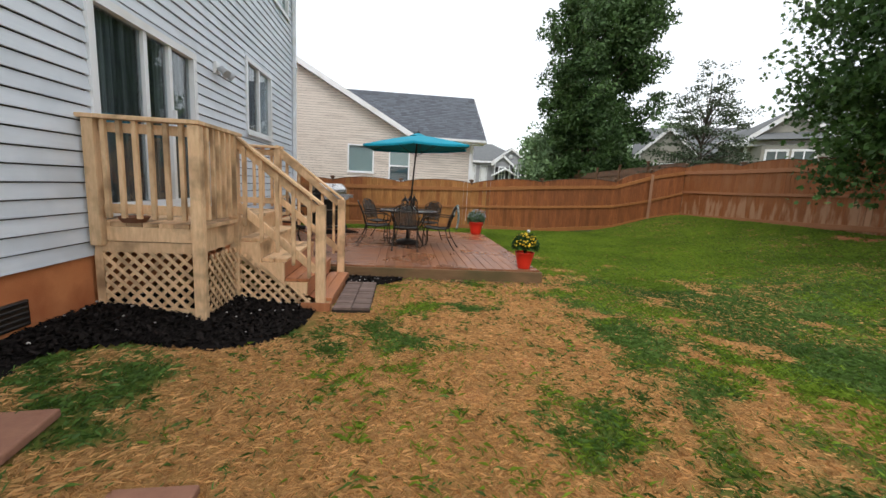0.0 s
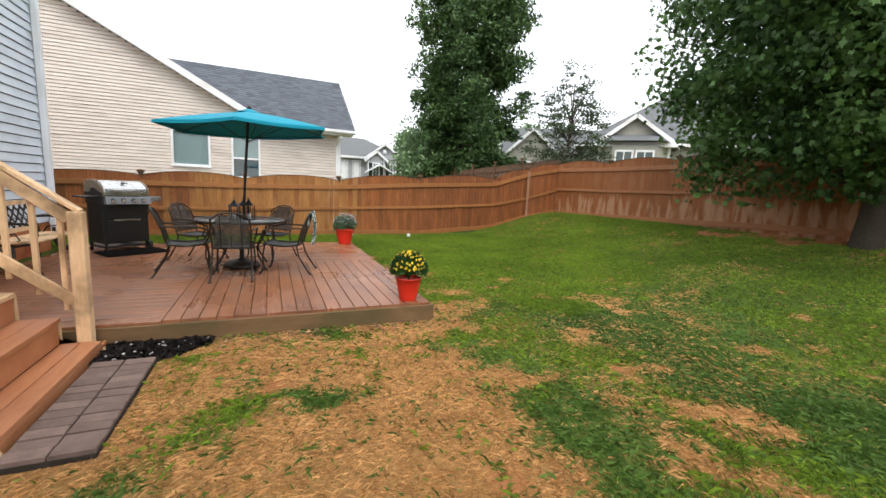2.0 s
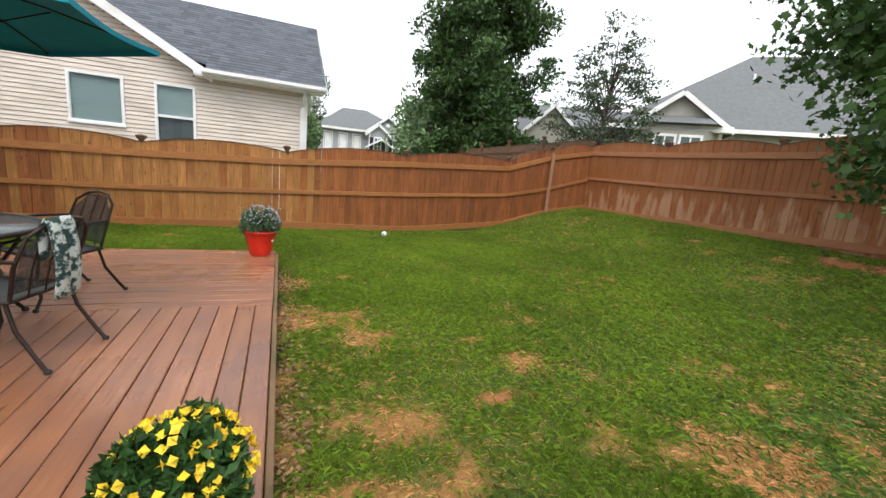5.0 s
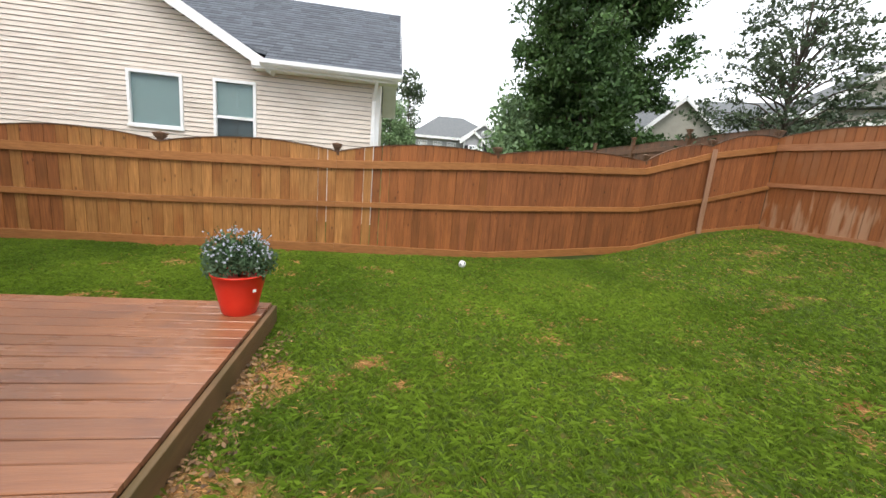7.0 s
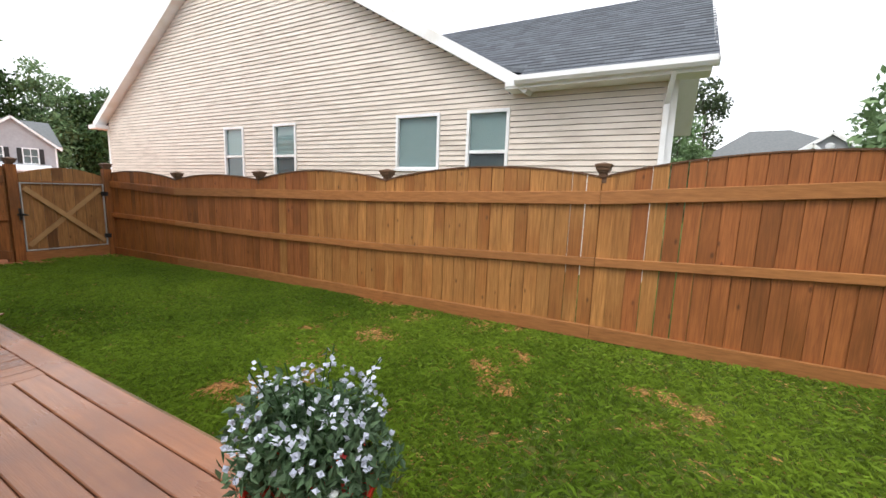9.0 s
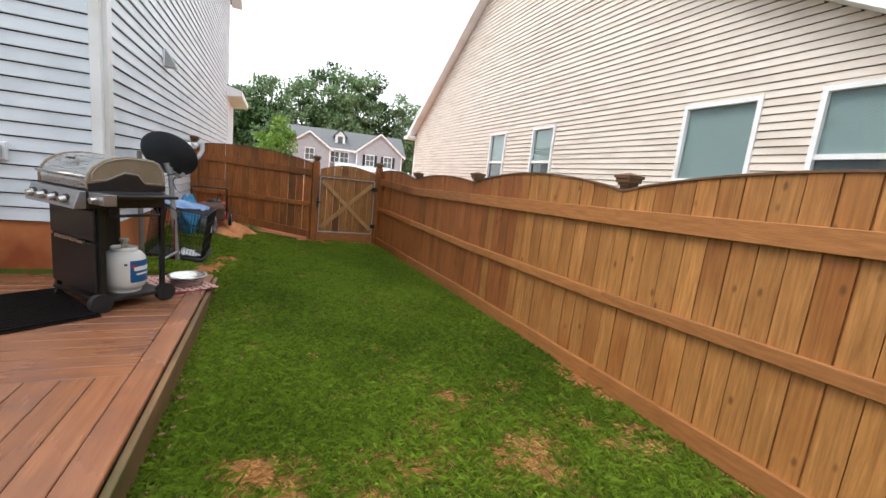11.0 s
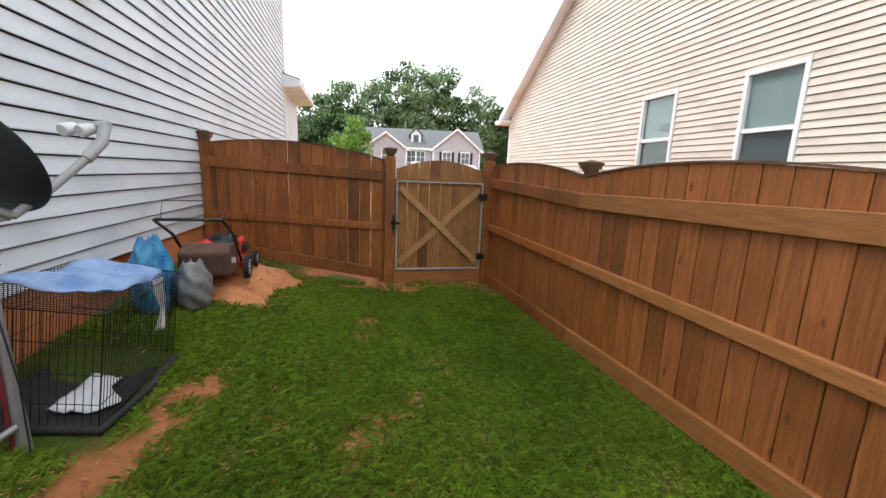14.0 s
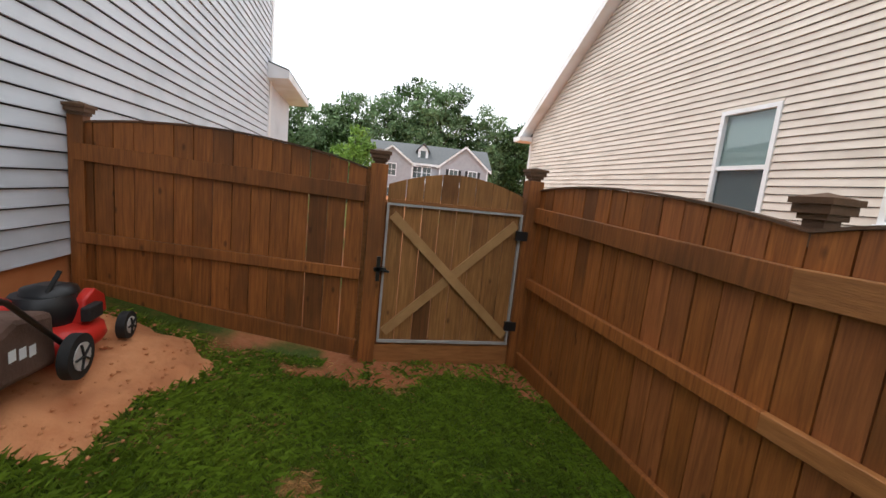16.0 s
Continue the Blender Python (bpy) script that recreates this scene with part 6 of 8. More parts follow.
    part("knob", Build().tube([(W + 0.12, -D - 0.06, 0.875), (W + 0.12, -D - 0.10, 0.87)], 0.022, 14), "steel", g)
    part("pull_handle", Build().tube([(W + 0.02, -D + 0.06, 0.80), (W + 0.07, -D + 0.06, 0.75), (W + 0.07, D - 0.08, 0.75), (W + 0.02, D - 0.08, 0.80)], 0.012, 8), "black", g)
    part("gas_hose", Build().tube([(W - 0.14, -D + 0.1, 0.56), (W - 0.05, -D, 0.5), (W + 0.02, -D - 0.03, 0.66), (W - 0.0, -D - 0.02, 0.82)], 0.009, 8), "rubber", g)
    # tank on the bottom shelf is a thing of its own
    m = g.matrix_basis
    p = m @ Vector((W - 0.165, 0.02, 0.10))
    t = thing("propane_tank", tuple(p), "white propane tank with blue label on the grill shelf", "gas cylinder", turn=37)
    prof = [(0.10, 0.0), (0.105, 0.02), (0.132, 0.04), (0.147, 0.08), (0.149, 0.15), (0.149, 0.24), (0.140, 0.29), (0.11, 0.325), (0.05, 0.345), (0.03, 0.35)]
    part("tank", Build().lathe(prof, seg=36), "tank", t)
    lb = Build()
    aa = np.linspace(radians(-8), radians(82), 14)
    lb.add([(0.1505 * math.cos(a), 0.1505 * math.sin(a), z) for z in (0.09, 0.27) for a in aa], [(i, i + 1, i + 15, i + 14) for i in range(13)], True)
    label = part("label", lb, "blue", t, "blue paper label with white lettering")
    for z, a0, a1, hh, mm in ((0.185, 2, 66, 0.035, "white"), (0.15, 8, 50, 0.014, "white"), (0.215, -4, 8, 0.02, "red")):
        lt = Build()
        aa2 = np.linspace(radians(a0), radians(a1), 10)
        lt.add([(0.1518 * math.cos(a), 0.1518 * math.sin(a), zz) for zz in (z, z + hh) for a in aa2], [(i, i + 1, i + 11, i + 10) for i in range(9)], True)
        part("label_bar", lt, mm, label)
    part("diamond_sticker", Build().box(0.146, -0.06, 0.235, 0.151, -0.04, 0.25), "black", t)
    part("foot_ring", Build().lathe([(0.11, -0.0), (0.112, 0.02)], seg=28, cap=False), "tank", t)
    part("collar", Build().lathe([(0.085, 0.325), (0.092, 0.34), (0.09, 0.365), (0.086, 0.365), (0.084, 0.335)], seg=20, cap=False), "tank", t)
    v = part("valve", Build().tube([(0, 0, 0.34), (0, 0, 0.41)], 0.022, 10).tube([(0, 0, 0.39), (0.09, -0.03, 0.395)], 0.018, 10), "steel", t)
    part("valve_wheel", Build().lathe([(0.032, 0.0), (0.035, 0.01), (0.03, 0.022)], (0, 0, 0.41), 14), "grey_plastic", v)


grill()

gm = thing("grill_mat", (-1.50, 10.43, DZ + 0.006), "black ribbed rubber mat on the deck before the grill", "mat", turn=36)
part("backing", Build().box(-0.45, -0.28, -0.004, 0.45, 0.28, 0.004), "mat_rug", gm, bevel=0.002)
for k in range(22):
    x = -0.42 + k * 0.04
    part("rib", Build().box(x - 0.011, -0.27, 0.0045, x + 0.011, 0.27, 0.021), "mat_rug", gm)

# pebble-pattern mat with a bowl
rug = thing("pebble_mat", (-2.22, 11.21, DZ + 0.003), "dark red mat with a pale pink pebble pattern under the bowl", "mat", turn=34)
part("backing", Build().box(-0.35, -0.25, -0.003, 0.35, 0.25, 0.006), "rug_red", rug, bevel=0.003)
rn = random.Random(3)
pb = Build()
for j in range(9):
    for i in range(11):
        cx = -0.315 + i * 0.064 + (0.031 if j % 2 else 0) + rn.uniform(-0.004, 0.004)
        cy = -0.22 + j * 0.055 + rn.uniform(-0.003, 0.003)
        if abs(cx) > 0.325:
            continue
        a, b_, th = rn.uniform(0.030, 0.036), rn.uniform(0.024, 0.029), rn.uniform(-0.6, 0.6)
        top = [(cx + math.cos(th) * a * math.cos(q) - math.sin(th) * b_ * math.sin(q), cy + math.sin(th) * a * math.cos(q) + math.cos(th) * b_ * math.sin(q)) for q in np.linspace(0, 2 * math.pi, 7, endpoint=False)]
        pb.add([(x, y, 0.0062) for x, y in top] + [(x * 1, y * 1, 0.009) for x, y in top], [tuple(range(7, 14))] + [(k, (k + 1) % 7, 7 + (k + 1) % 7, 7 + k) for k in range(7)])
tagged(part("pebble_pattern", pb, "rug_pale", rug), kind="stuff")
bw = thing("dog_bowl", (-2.17, 11.32, DZ + 0.013), "stainless steel dog bowl standing on the pebble mat", "bowl")
part("bowl", Build().lathe([(0.13, 0.0), (0.135, 0.005), (0.15, 0.085), (0.172, 0.09), (0.170, 0.094), (0.145, 0.09), (0.122, 0.014), (0.10, 0.008), (0.001, 0.007)], seg=40, cap=False), "steel", bw)
part("water", Build().lathe([(0.001, 0.022), (0.123, 0.022)], seg=32, cap=False), "glass", bw)


# ---- bench ----
def bench():
    b = thing("garden_bench", (HX + 0.16, 9.08, DZ), "garden bench with brown iron ends, lattice back and worn wooden slats", "bench")
    # front is +x; length along y
    L = 1.06
    for s in (-1, 1):
        y = s * L / 2
        e = part("end_frame", Build().tube([(0.02, y, 0.88), (0.05, y, 0.62), (0.10, y, 0.42), (0.06, y, 0.2), (0.03, y, 0.01)], 0.018, 8).tube([(0.08, y, 0.41), (0.3, y, 0.39), (0.48, y, 0.42), (0.5, y, 0.3), (0.47, y, 0.15), (0.52, y, 0.01)], 0.018, 8), "bronze", b, "cast iron end frame")
        part("armrest", Build().tube([(0.05, y, 0.66), (0.2, y, 0.67), (0.42, y, 0.65), (0.5, y, 0.6), (0.5, y, 0.53), (0.46, y, 0.42)], 0.017, 8), "bronze", b)
        part("scroll", Build().tube([(0.12, y, 0.42), (0.18, y, 0.52), (0.3, y, 0.54), (0.34, y, 0.46), (0.28, y, 0.43)], 0.01, 6), "bronze", b)
    for k in range(5):
        x = 0.12 + k * 0.085
        part("seat_slat", Build().beam((x, -L / 2 - 0.03, 0.435), (x, L / 2 + 0.03, 0.435), 0.07, 0.022, bevel=0.004), "pine", b)
    for z in (0.52, 0.86):
        part("back_slat", Build().beam((0.075 - (z - 0.5) * 0.16, -L / 2, z), (0.075 - (z - 0.5) * 0.16, L / 2, z), 0.02, 0.06, bevel=0.004), "pine", b)
    for d in (-1, 1):
        for k in range(-3, 9):
            y0 = -L / 2 + k * 0.13
            y1 = y0 + 0.28
            if d < 0:
                y0, y1 = y1, y0
            p0, p1 = Vector((0.07, y0, 0.55)), Vector((0.025, y1, 0.83))
            a, c = 0.0, 1.0
            ok = [t for t in np.linspace(0, 1, 21) if -L / 2 < y0 + (y1 - y0) * t < L / 2]
            if len(ok) > 3:
                mid = p0.lerp(p1, (ok[0] + ok[-1]) / 2) + Vector((0.0, 0.018 * d, 0))
                part("lattice_bar", Build().tube([p0.lerp(p1, ok[0]), mid, p0.lerp(p1, ok[-1])], 0.009, 6), "bronze", b)


bench()

# saucer on the landing
sc = thing("saucer", (-2.28, 4.16, LZ), "empty terracotta saucer standing on the landing", "saucer")
part("dish", Build().lathe([(0.09, 0), (0.12, 0.045), (0.125, 0.05), (0.11, 0.045), (0.085, 0.012), (0.001, 0.01)], seg=24, cap=False), "clay", sc)
dm = tagged(part("door_mat", Build().box(HX + 0.1, 4.9, LZ + 0.002, HX + 0.5, 5.6, LZ + 0.014), "curtain", bevel=0.003), "grey door mat on the landing", "mat")

# ---- satellite dish and spare pipe ----
def gz(x, y):
    return float(ground_z(x, y))


DXp, DYp = -3.11, 11.07
sd = thing("satellite_dish", (DXp, DYp, gz(DXp, DYp)), "dark grey satellite dish with pale feed arm on a pole", "satellite dish")
part("pole", Build().tube([(0, 0, -0.1), (-0.05, -0.085, 1.06)], 0.027, 12), "zinc", sd)
part("ground_brace", Build().tube([(0.02, 0.0, 0.12), (0.2, -0.18, 0.01)], 0.015, 8), "zinc", sd)
part("rust_strip", Build().tube([(0.02, -0.03, 0.02), (0.022, -0.032, 0.50)], 0.008, 6), "rug_red", sd, "faded red cable sleeve")
facing = Vector((-0.80, 0.24, 0.50)).normalized()
org = Vector((DXp, DYp, gz(DXp, DYp)))
cdish = Vector((-3.19, 10.965, 1.43)) - org
q = facing.to_track_quat("Z", "Y").to_matrix().to_4x4()
db = Build()
prof = [(0.001, 0.0), (0.1, 0.004), (0.2, 0.02), (0.28, 0.045), (0.325, 0.065), (0.33, 0.062), (0.325, 0.055), (0.28, 0.033), (0.2, 0.008), (0.1, -0.008), (0.001, -0.012)]
db.lathe(prof, seg=44, cap=False)
part("reflector", db, "dish", sd, at=Matrix.Translation(cdish - facing * 0.03) @ q @ Matrix.Diagonal((0.90, 0.84, 0.9, 1)))
part("mount", Build().tube([(-0.05, -0.08, 1.0), tuple(cdish - facing * 0.05 + Vector((0, 0, -0.06)))], 0.03, 8).box(-0.075, -0.11, 0.98, -0.025, -0.06, 1.08), "zinc", sd)


def local(*p):
    return Vector(p) - org


base_ = local(-3.23, 11.07, 1.20)
part("mount_strut", Build().tube([tuple(local(-3.14, 10.98, 1.27)), tuple(base_)], 0.022, 6).tube([tuple(local(-3.15, 10.99, 1.17)), tuple(base_)], 0.012, 6), "zinc", sd)
arm = part("feed_arm", Build().tube([tuple(base_), tuple(local(-3.36, 11.14, 1.31)), tuple(local(-3.49, 11.21, 1.44))], 0.018, 10).tube([tuple(local(-3.49, 11.21, 1.44)), tuple(local(-3.58, 11.24, 1.53)), tuple(local(-3.62, 11.235, 1.60))], 0.026, 10), "grey_plastic", sd, "pale grey feed arm")
for y in (11.09, 11.165):
    c0 = local(-3.62, y, 1.585)
    d_ = (cdish - c0).normalized()
    part("feed_horn", Build().tube([tuple(c0 - d_ * 0.03), tuple(c0 + d_ * 0.035), tuple(c0 + d_ * 0.045)], 0.033, 16, radii=[0.024, 0.034, 0.028]), "white", arm, "white round feed horn")
part("feed_bracket", Build().tube([tuple(local(-3.65, 11.10, 1.60)), tuple(local(-3.64, 11.25, 1.61))], 0.022, 8), "grey_plastic", arm)
for pts, mm in (([(0.0, 0.0, 1.02), (0.0, -0.10, 0.99), (0.0, -0.20, 0.90), (0.0, -0.23, 0.80), (0.0, -0.18, 0.70), (0.0, -0.08, 0.64), (0.02, 0.0, 0.58), (0.02, 0.03, 0.3), (0.02, 0.03, 0.0)], "rubber"), ([(0.0, -0.02, 1.0), (0.0, -0.08, 0.97), (0.0, -0.13, 0.88), (0.0, -0.13, 0.80), (0.0, -0.08, 0.70), (0.02, -0.02, 0.62)], "grey_plastic"), ([(0.0, -0.02, 1.0), (0.0, -0.05, 0.92), (0.0, -0.02, 0.84), (0.0, 0.02, 0.80)], "rubber")):
    part("cable", Build().tube(pts, 0.004, 6), mm, sd)
P2 = (-3.36, 10.66)
pp = thing("steel_pipe", (*P2, gz(*P2)), "upright galvanised steel pipe beside the satellite dish", "pipe")
part("pipe", Build().tube([(0, 0, -0.1), (0.015, -0.0, 0.6), (0.03, -0.0, 1.17)], 0.026, 12), "zinc", pp)


# ---- wire crate ----
def crate():
    cx0, cx1, cy0, cy1, z0 = -4.0, -3.22, 10.72, 11.28, 0.27
    H = 0.58
    c = thing("dog_crate", (cx0, cy0, z0), "black wire dog crate with an open lattice and a dark tray", "dog crate")
    c.matrix_basis = pose(cx0, cy0, z0, -8, 0, 0)
    W, D = cx1 - cx0, cy1 - cy0
    t = 0.0022

    def panel(nm, o, u, v, LU, LV, nu, nv):
        b = Build()
        o, u, v = Vector(o), Vector(u), Vector(v)
        for i in range(nu + 1):
            p = o + u * (LU * i / nu)
            b.tube([p, p + v * LV], t if 0 < i < nu else 0.004, 4)
        for j in range(nv + 1):
            p = o + v * (LV * j / nv)
            b.tube([p, p + u * LU], t * 1.2 if 0 < j < nv else 0.004, 4)
        part(nm, b, "black", c)
    panel("front_panel", (0, D, 0), (1, 0, 0), (0, 0, 1), W, H, 30, 4)
    panel("back_panel", (0, 0, 0), (1, 0, 0), (0, 0, 1), W, H, 30, 4)
    panel("end_panel", (0, 0, 0), (0, 1, 0), (0, 0, 1), D, H, 17, 4)
    panel("end_panel", (W, 0, 0), (0, 1, 0), (0, 0, 1), D, H, 17, 4)
    panel("top_panel", (0, 0, H), (1, 0, 0), (0, 1, 0), W, D, 30, 4)
    part("tray", Build().box(0.01, 0.01, 0.0, W - 0.01, D - 0.01, 0.02).tube([(0.02, D + 0.02, 0.02), (W / 2, D + 0.04, 0.015), (W, D + 0.01, 0.02), (W + 0.02, 0.02, 0.02)], 0.022, 8), "rubber", c, "black plastic tray with a rolled edge")
    # cloths
    rn = random.Random(12)

    def cloth(name, poly_fn, mat, label, n=14, m=12):
        b = Build()
        v = [poly_fn(i / n, j / m) for i in range(n + 1) for j in range(m + 1)]
        b.add(v, [(i * (m + 1) + j, i * (m + 1) + j + 1, (i + 1) * (m + 1) + j + 1, (i + 1) * (m + 1) + j) for i in range(n) for j in range(m)], True)
        ob = tagged(part(name, b, mat), label, "cloth")
        ob.modifiers.new("cloth", "SOLIDIFY").thickness = 0.006

    def blue(u, v):
        x = cx0 + 0.05 + 0.50 * u
        y = cy0 + 0.12 + 0.44 * v + 0.04 * math.sin(5 * u)
        z = z0 + H + 0.0 - 0.12 * (y - cy0) + 0.05 * float(fbm(u * 4, v * 4, 1.0, 5)) + 0.02 * math.sin(9 * u + 4 * v)
        if y > cy1:
            z -= (y - cy1) * 1.6
            y = cy1 + 0.01 + (y - cy1) * 0.25
        return (x, y, z)

    def white(u, v):
        x = cx0 + 0.13 + 0.09 * u + 0.02 * math.sin(7 * v)
        y = cy1 + 0.035 + 0.015 * math.sin(6 * u + 5 * v)
        z = z0 + H - 0.08 - 0.30 * v
        return (x, y, z)

    def rag(u, v):
        x = cx0 + 0.34 + 0.34 * u
        y = cy0 + 0.30 + (0.05 + 0.16 * math.sin(math.pi * (0.2 + 0.6 * u))) * v * (1 - 0.3 * math.sin(6 * u))
        return (x, y, z0 + 0.03 - 0.14 * (y - cy0) + 0.04 * float(fbm(u * 5, v * 5, 1.0, 9)))
    cloth("blue_shirt", blue, "cloth_blue", "crumpled pale blue shirt draped over the wire crate")
    cloth("white_sleeve", white, "cloth_white", "white cloth hanging down the front of the crate", 6, 12)
    cloth("white_rag", rag, "cloth_white", "white rag lying on the tray inside the crate")


crate()


def bag(name, x, y, rx, ry, h, mat, label, seed, lean=0.0):
    b = Build()
    n, m = 20, 28
    v = []
    for i in range(n + 1):
        t = i / n
        r = (math.sin(math.pi * (0.10 + 0.80 * t)) ** 0.55) * (1.0 - 0.25 * t)
        for k in range(m):
            a = 2 * math.pi * k / m
            w = 1 + 0.06 * math.sin(7 * a + 9 * t + seed) + 0.05 * math.sin(13 * a - 14 * t) + 0.08 * math.sin(4 * a + 17 * t) + 0.30 * (float(fbm(3 + 1.6 * math.cos(a) + seed, 3 + 1.6 * math.sin(a) + 2.5 * t, 1.0, seed)) - 0.5) * 1.6
            v.append((x + lean * t + rx * r * w * math.cos(a), y + ry * r * w * math.sin(a), gz(x, y) - 0.01 + h * t * (0.95 + 0.05 * t * math.cos(5 * a + seed) + 0.03 * t * math.sin(11 * a))))
    f = [(i * m + k, i * m + (k + 1) % m, (i + 1) * m + (k + 1) % m, (i + 1) * m + k) for i in range(n) for k in range(m)]
    b.add(v, f, True)
    b.add(v[-m:], [tuple(range(m))])
    b.add(v[:m], [tuple(range(m))[::-1]])
    return tagged(part(name, b, mat), label, "bag")


bb = bag("blue_bag", -4.62, 10.92, 0.20, 0.15, 0.60, "bag_blue", "crumpled blue plastic sack with bright printing, standing by the wall", 3)
bag("grey_bag", -4.78, 11.16, 0.17, 0.15, 0.42, "bag_grey", "slumped grey plastic bag beside the blue sack", 7, 0.05)


# ---- mower ----
def mower():
    g0 = 0.35
    m = thing("lawn_mower", (-5.62, 11.12, g0), "red and black push lawn mower with a brown grass bag", "lawn mower", turn=4)
    # front is -x
    part("deck", Build().lathe([(0.25, 0.09), (0.27, 0.12), (0.26, 0.17), (0.2, 0.20), (0.1, 0.215)], (0, 0, 0), 26), "red", m, "red steel mower deck")
    part("engine", Build().lathe([(0.15, 0.21), (0.165, 0.30), (0.13, 0.36)], (-0.02, 0, 0), 18), "black", m, "black engine block")
    part("engine_cover", Build().lathe([(0.125, 0.36), (0.115, 0.39), (0.05, 0.41)], (-0.04, 0.02, 0), 18), "black", m, "black engine shroud")
    part("fuel_tank", Build().lathe([(0.07, 0.24), (0.09, 0.29), (0.07, 0.35), (0.03, 0.37)], (0.13, -0.12, 0), 12), "red", m)
    part("side_shroud", Build().prism([(-0.24, 0.20), (0.02, 0.20), (-0.02, 0.33), (-0.12, 0.37), (-0.22, 0.31)], "y", 0.13, 0.19), "red", m, "bright red side shroud", bevel=0.012)
    part("muffler", Build().box(-0.10, 0.19, 0.22, 0.04, 0.235, 0.30), "rubber", m, bevel=0.008)
    part("air_filter", Build().box(-0.2, -0.1, 0.22, -0.12, 0.03, 0.33), "black", m, bevel=0.01)
    for x, y, r in ((0.24, 0.27, 0.115), (0.24, -0.27, 0.115), (-0.30, 0.26, 0.085), (-0.30, -0.26, 0.085)):
        w = part("wheel", Build().tube([(x, y - 0.024, r), (x, y + 0.024, r)], r, 24), "rubber", m)
        part("hub", Build().tube([(x, y - 0.03, r), (x, y + 0.03, r)], r * 0.62, 16), "stone", w, "pale dusty plastic hub")
        for k in range(5):
            a = 2 * math.pi * k / 5
            part("spoke", Build().beam((x, y + 0.032, r), (x + math.cos(a) * r * 0.6, y + 0.032, r + math.sin(a) * r * 0.6), 0.008, 0.014, (0, 1, 0)), "rubber", w)
    gb = Build().prism([(0.24, 0.08), (0.62, 0.12), (0.66, 0.34), (0.5, 0.40), (0.26, 0.36)], "y", -0.2, 0.2)
    part("grass_bag", gb, material("brown_bag_cloth", ((0.09, 0.05, 0.035), (0.17, 0.10, 0.075)), rough=0.9, scale=8, bump=0.4), m, "dusty brown grass bag", bevel=0.03)
    for k in range(3):
        part("lettering_bar", Build().box(0.40 + 0.06 * k, 0.201, 0.20 + 0.012 * k, 0.44 + 0.06 * k, 0.2035, 0.25 + 0.012 * k), "white", m)
    part("handle", Build().tube([(0.24, 0.22, 0.18), (0.6, 0.23, 0.50), (0.95, 0.23, 0.66), (1.0, 0.2, 0.67), (1.0, -0.2, 0.67), (0.95, -0.23, 0.66), (0.6, -0.23, 0.50), (0.24, -0.22, 0.18)], 0.013, 8), "black", m)
    part("bail", Build().tube([(0.92, 0.2, 0.66), (0.84, 0.2, 0.80), (0.84, -0.2, 0.80), (0.92, -0.2, 0.66)], 0.004, 6), "black", m)
    part("starter_handle", Build().tube([(0.06, 0.06, 0.38), (0.0, 0.09, 0.49)], 0.012, 8), "rubber", m)


mower()
# yellow handled tool
tl = thing("hand_tool", (-5.32, 10.78, 0.30), "yellow-handled garden tool leaning behind the mower", "tool")
part("shaft", Build().tube([(0, 0, 0), (0.06, -0.12, 0.42)], 0.012, 8), "yellow", tl)

# ball, stones, pavers, slabs, mulch, sand
bl = thing("ball", (4.53, 13.95, gz(4.53, 13.95) + 0.06), "small dirty white ball lying in the grass", "ball")
part("ball", Build().lathe([(0.06 * math.sin(a), -0.06 * math.cos(a)) for a in np.linspace(0.02, 3.12, 10)], seg=16), "white", bl)
for th, ph in ((0.4, 0.5), (1.7, 0.2), (2.9, 0.6), (4.1, 0.1), (5.3, 0.5), (0.2, 1.4)):
    u_ = Vector((math.cos(th) * math.cos(ph), math.sin(th) * math.cos(ph), math.sin(ph)))
    part("dark_patch", Build().beam(u_ * 0.0575, u_ * 0.0605, 0.026, 0.026), "rubber", bl, "dark worn patch")

pv = structure("pavers", Build().box(-0.66, 4.76, -0.06, -0.24, 6.02, 0.03), "soil", label="short path of dark brick pavers at the foot of the stairs")
rn = random.Random(2)
for j in range(12):
    for i in range(2):
        x0, y0 = -0.655 + i * 0.208, 4.765 + j * 0.104
        z = 0.052 + rn.uniform(-0.004, 0.004)
        part("paver", Build().beam((x0 + 0.104, y0 + 0.005, z - 0.02), (x0 + 0.104, y0 + 0.099, z - 0.02), 0.2, 0.04, bevel=0.006), "paver", pv)
for x, y, a, w in ((-1.86, 2.30, 8, 0.40), (-0.98, 1.92, 3, 0.38), (-2.2, 1.2, -5, 0.4)):
    s = thing("stepping_slab", (x, y, gz(x, y) + 0.012), "flat red-brown concrete stepping slab sunk in the lawn", "paving slab", "stepping slabs", a)
    part("slab", Build().box(-w / 2, -w / 2, -0.04, w / 2, w / 2, 0.012), "slab", s, bevel=0.012)


def in_poly(x, y, poly):
    ins = np.zeros(np.shape(x), bool)
    k = len(poly)
    for i in range(k):
        x0, y0 = poly[i]
        x1, y1 = poly[(i + 1) % k]
        hit = ((y0 > y) != (y1 > y)) & (x < (x1 - x0) * (y - y0) / (y1 - y0 + 1e-12) + x0)
        ins ^= hit
    return ins


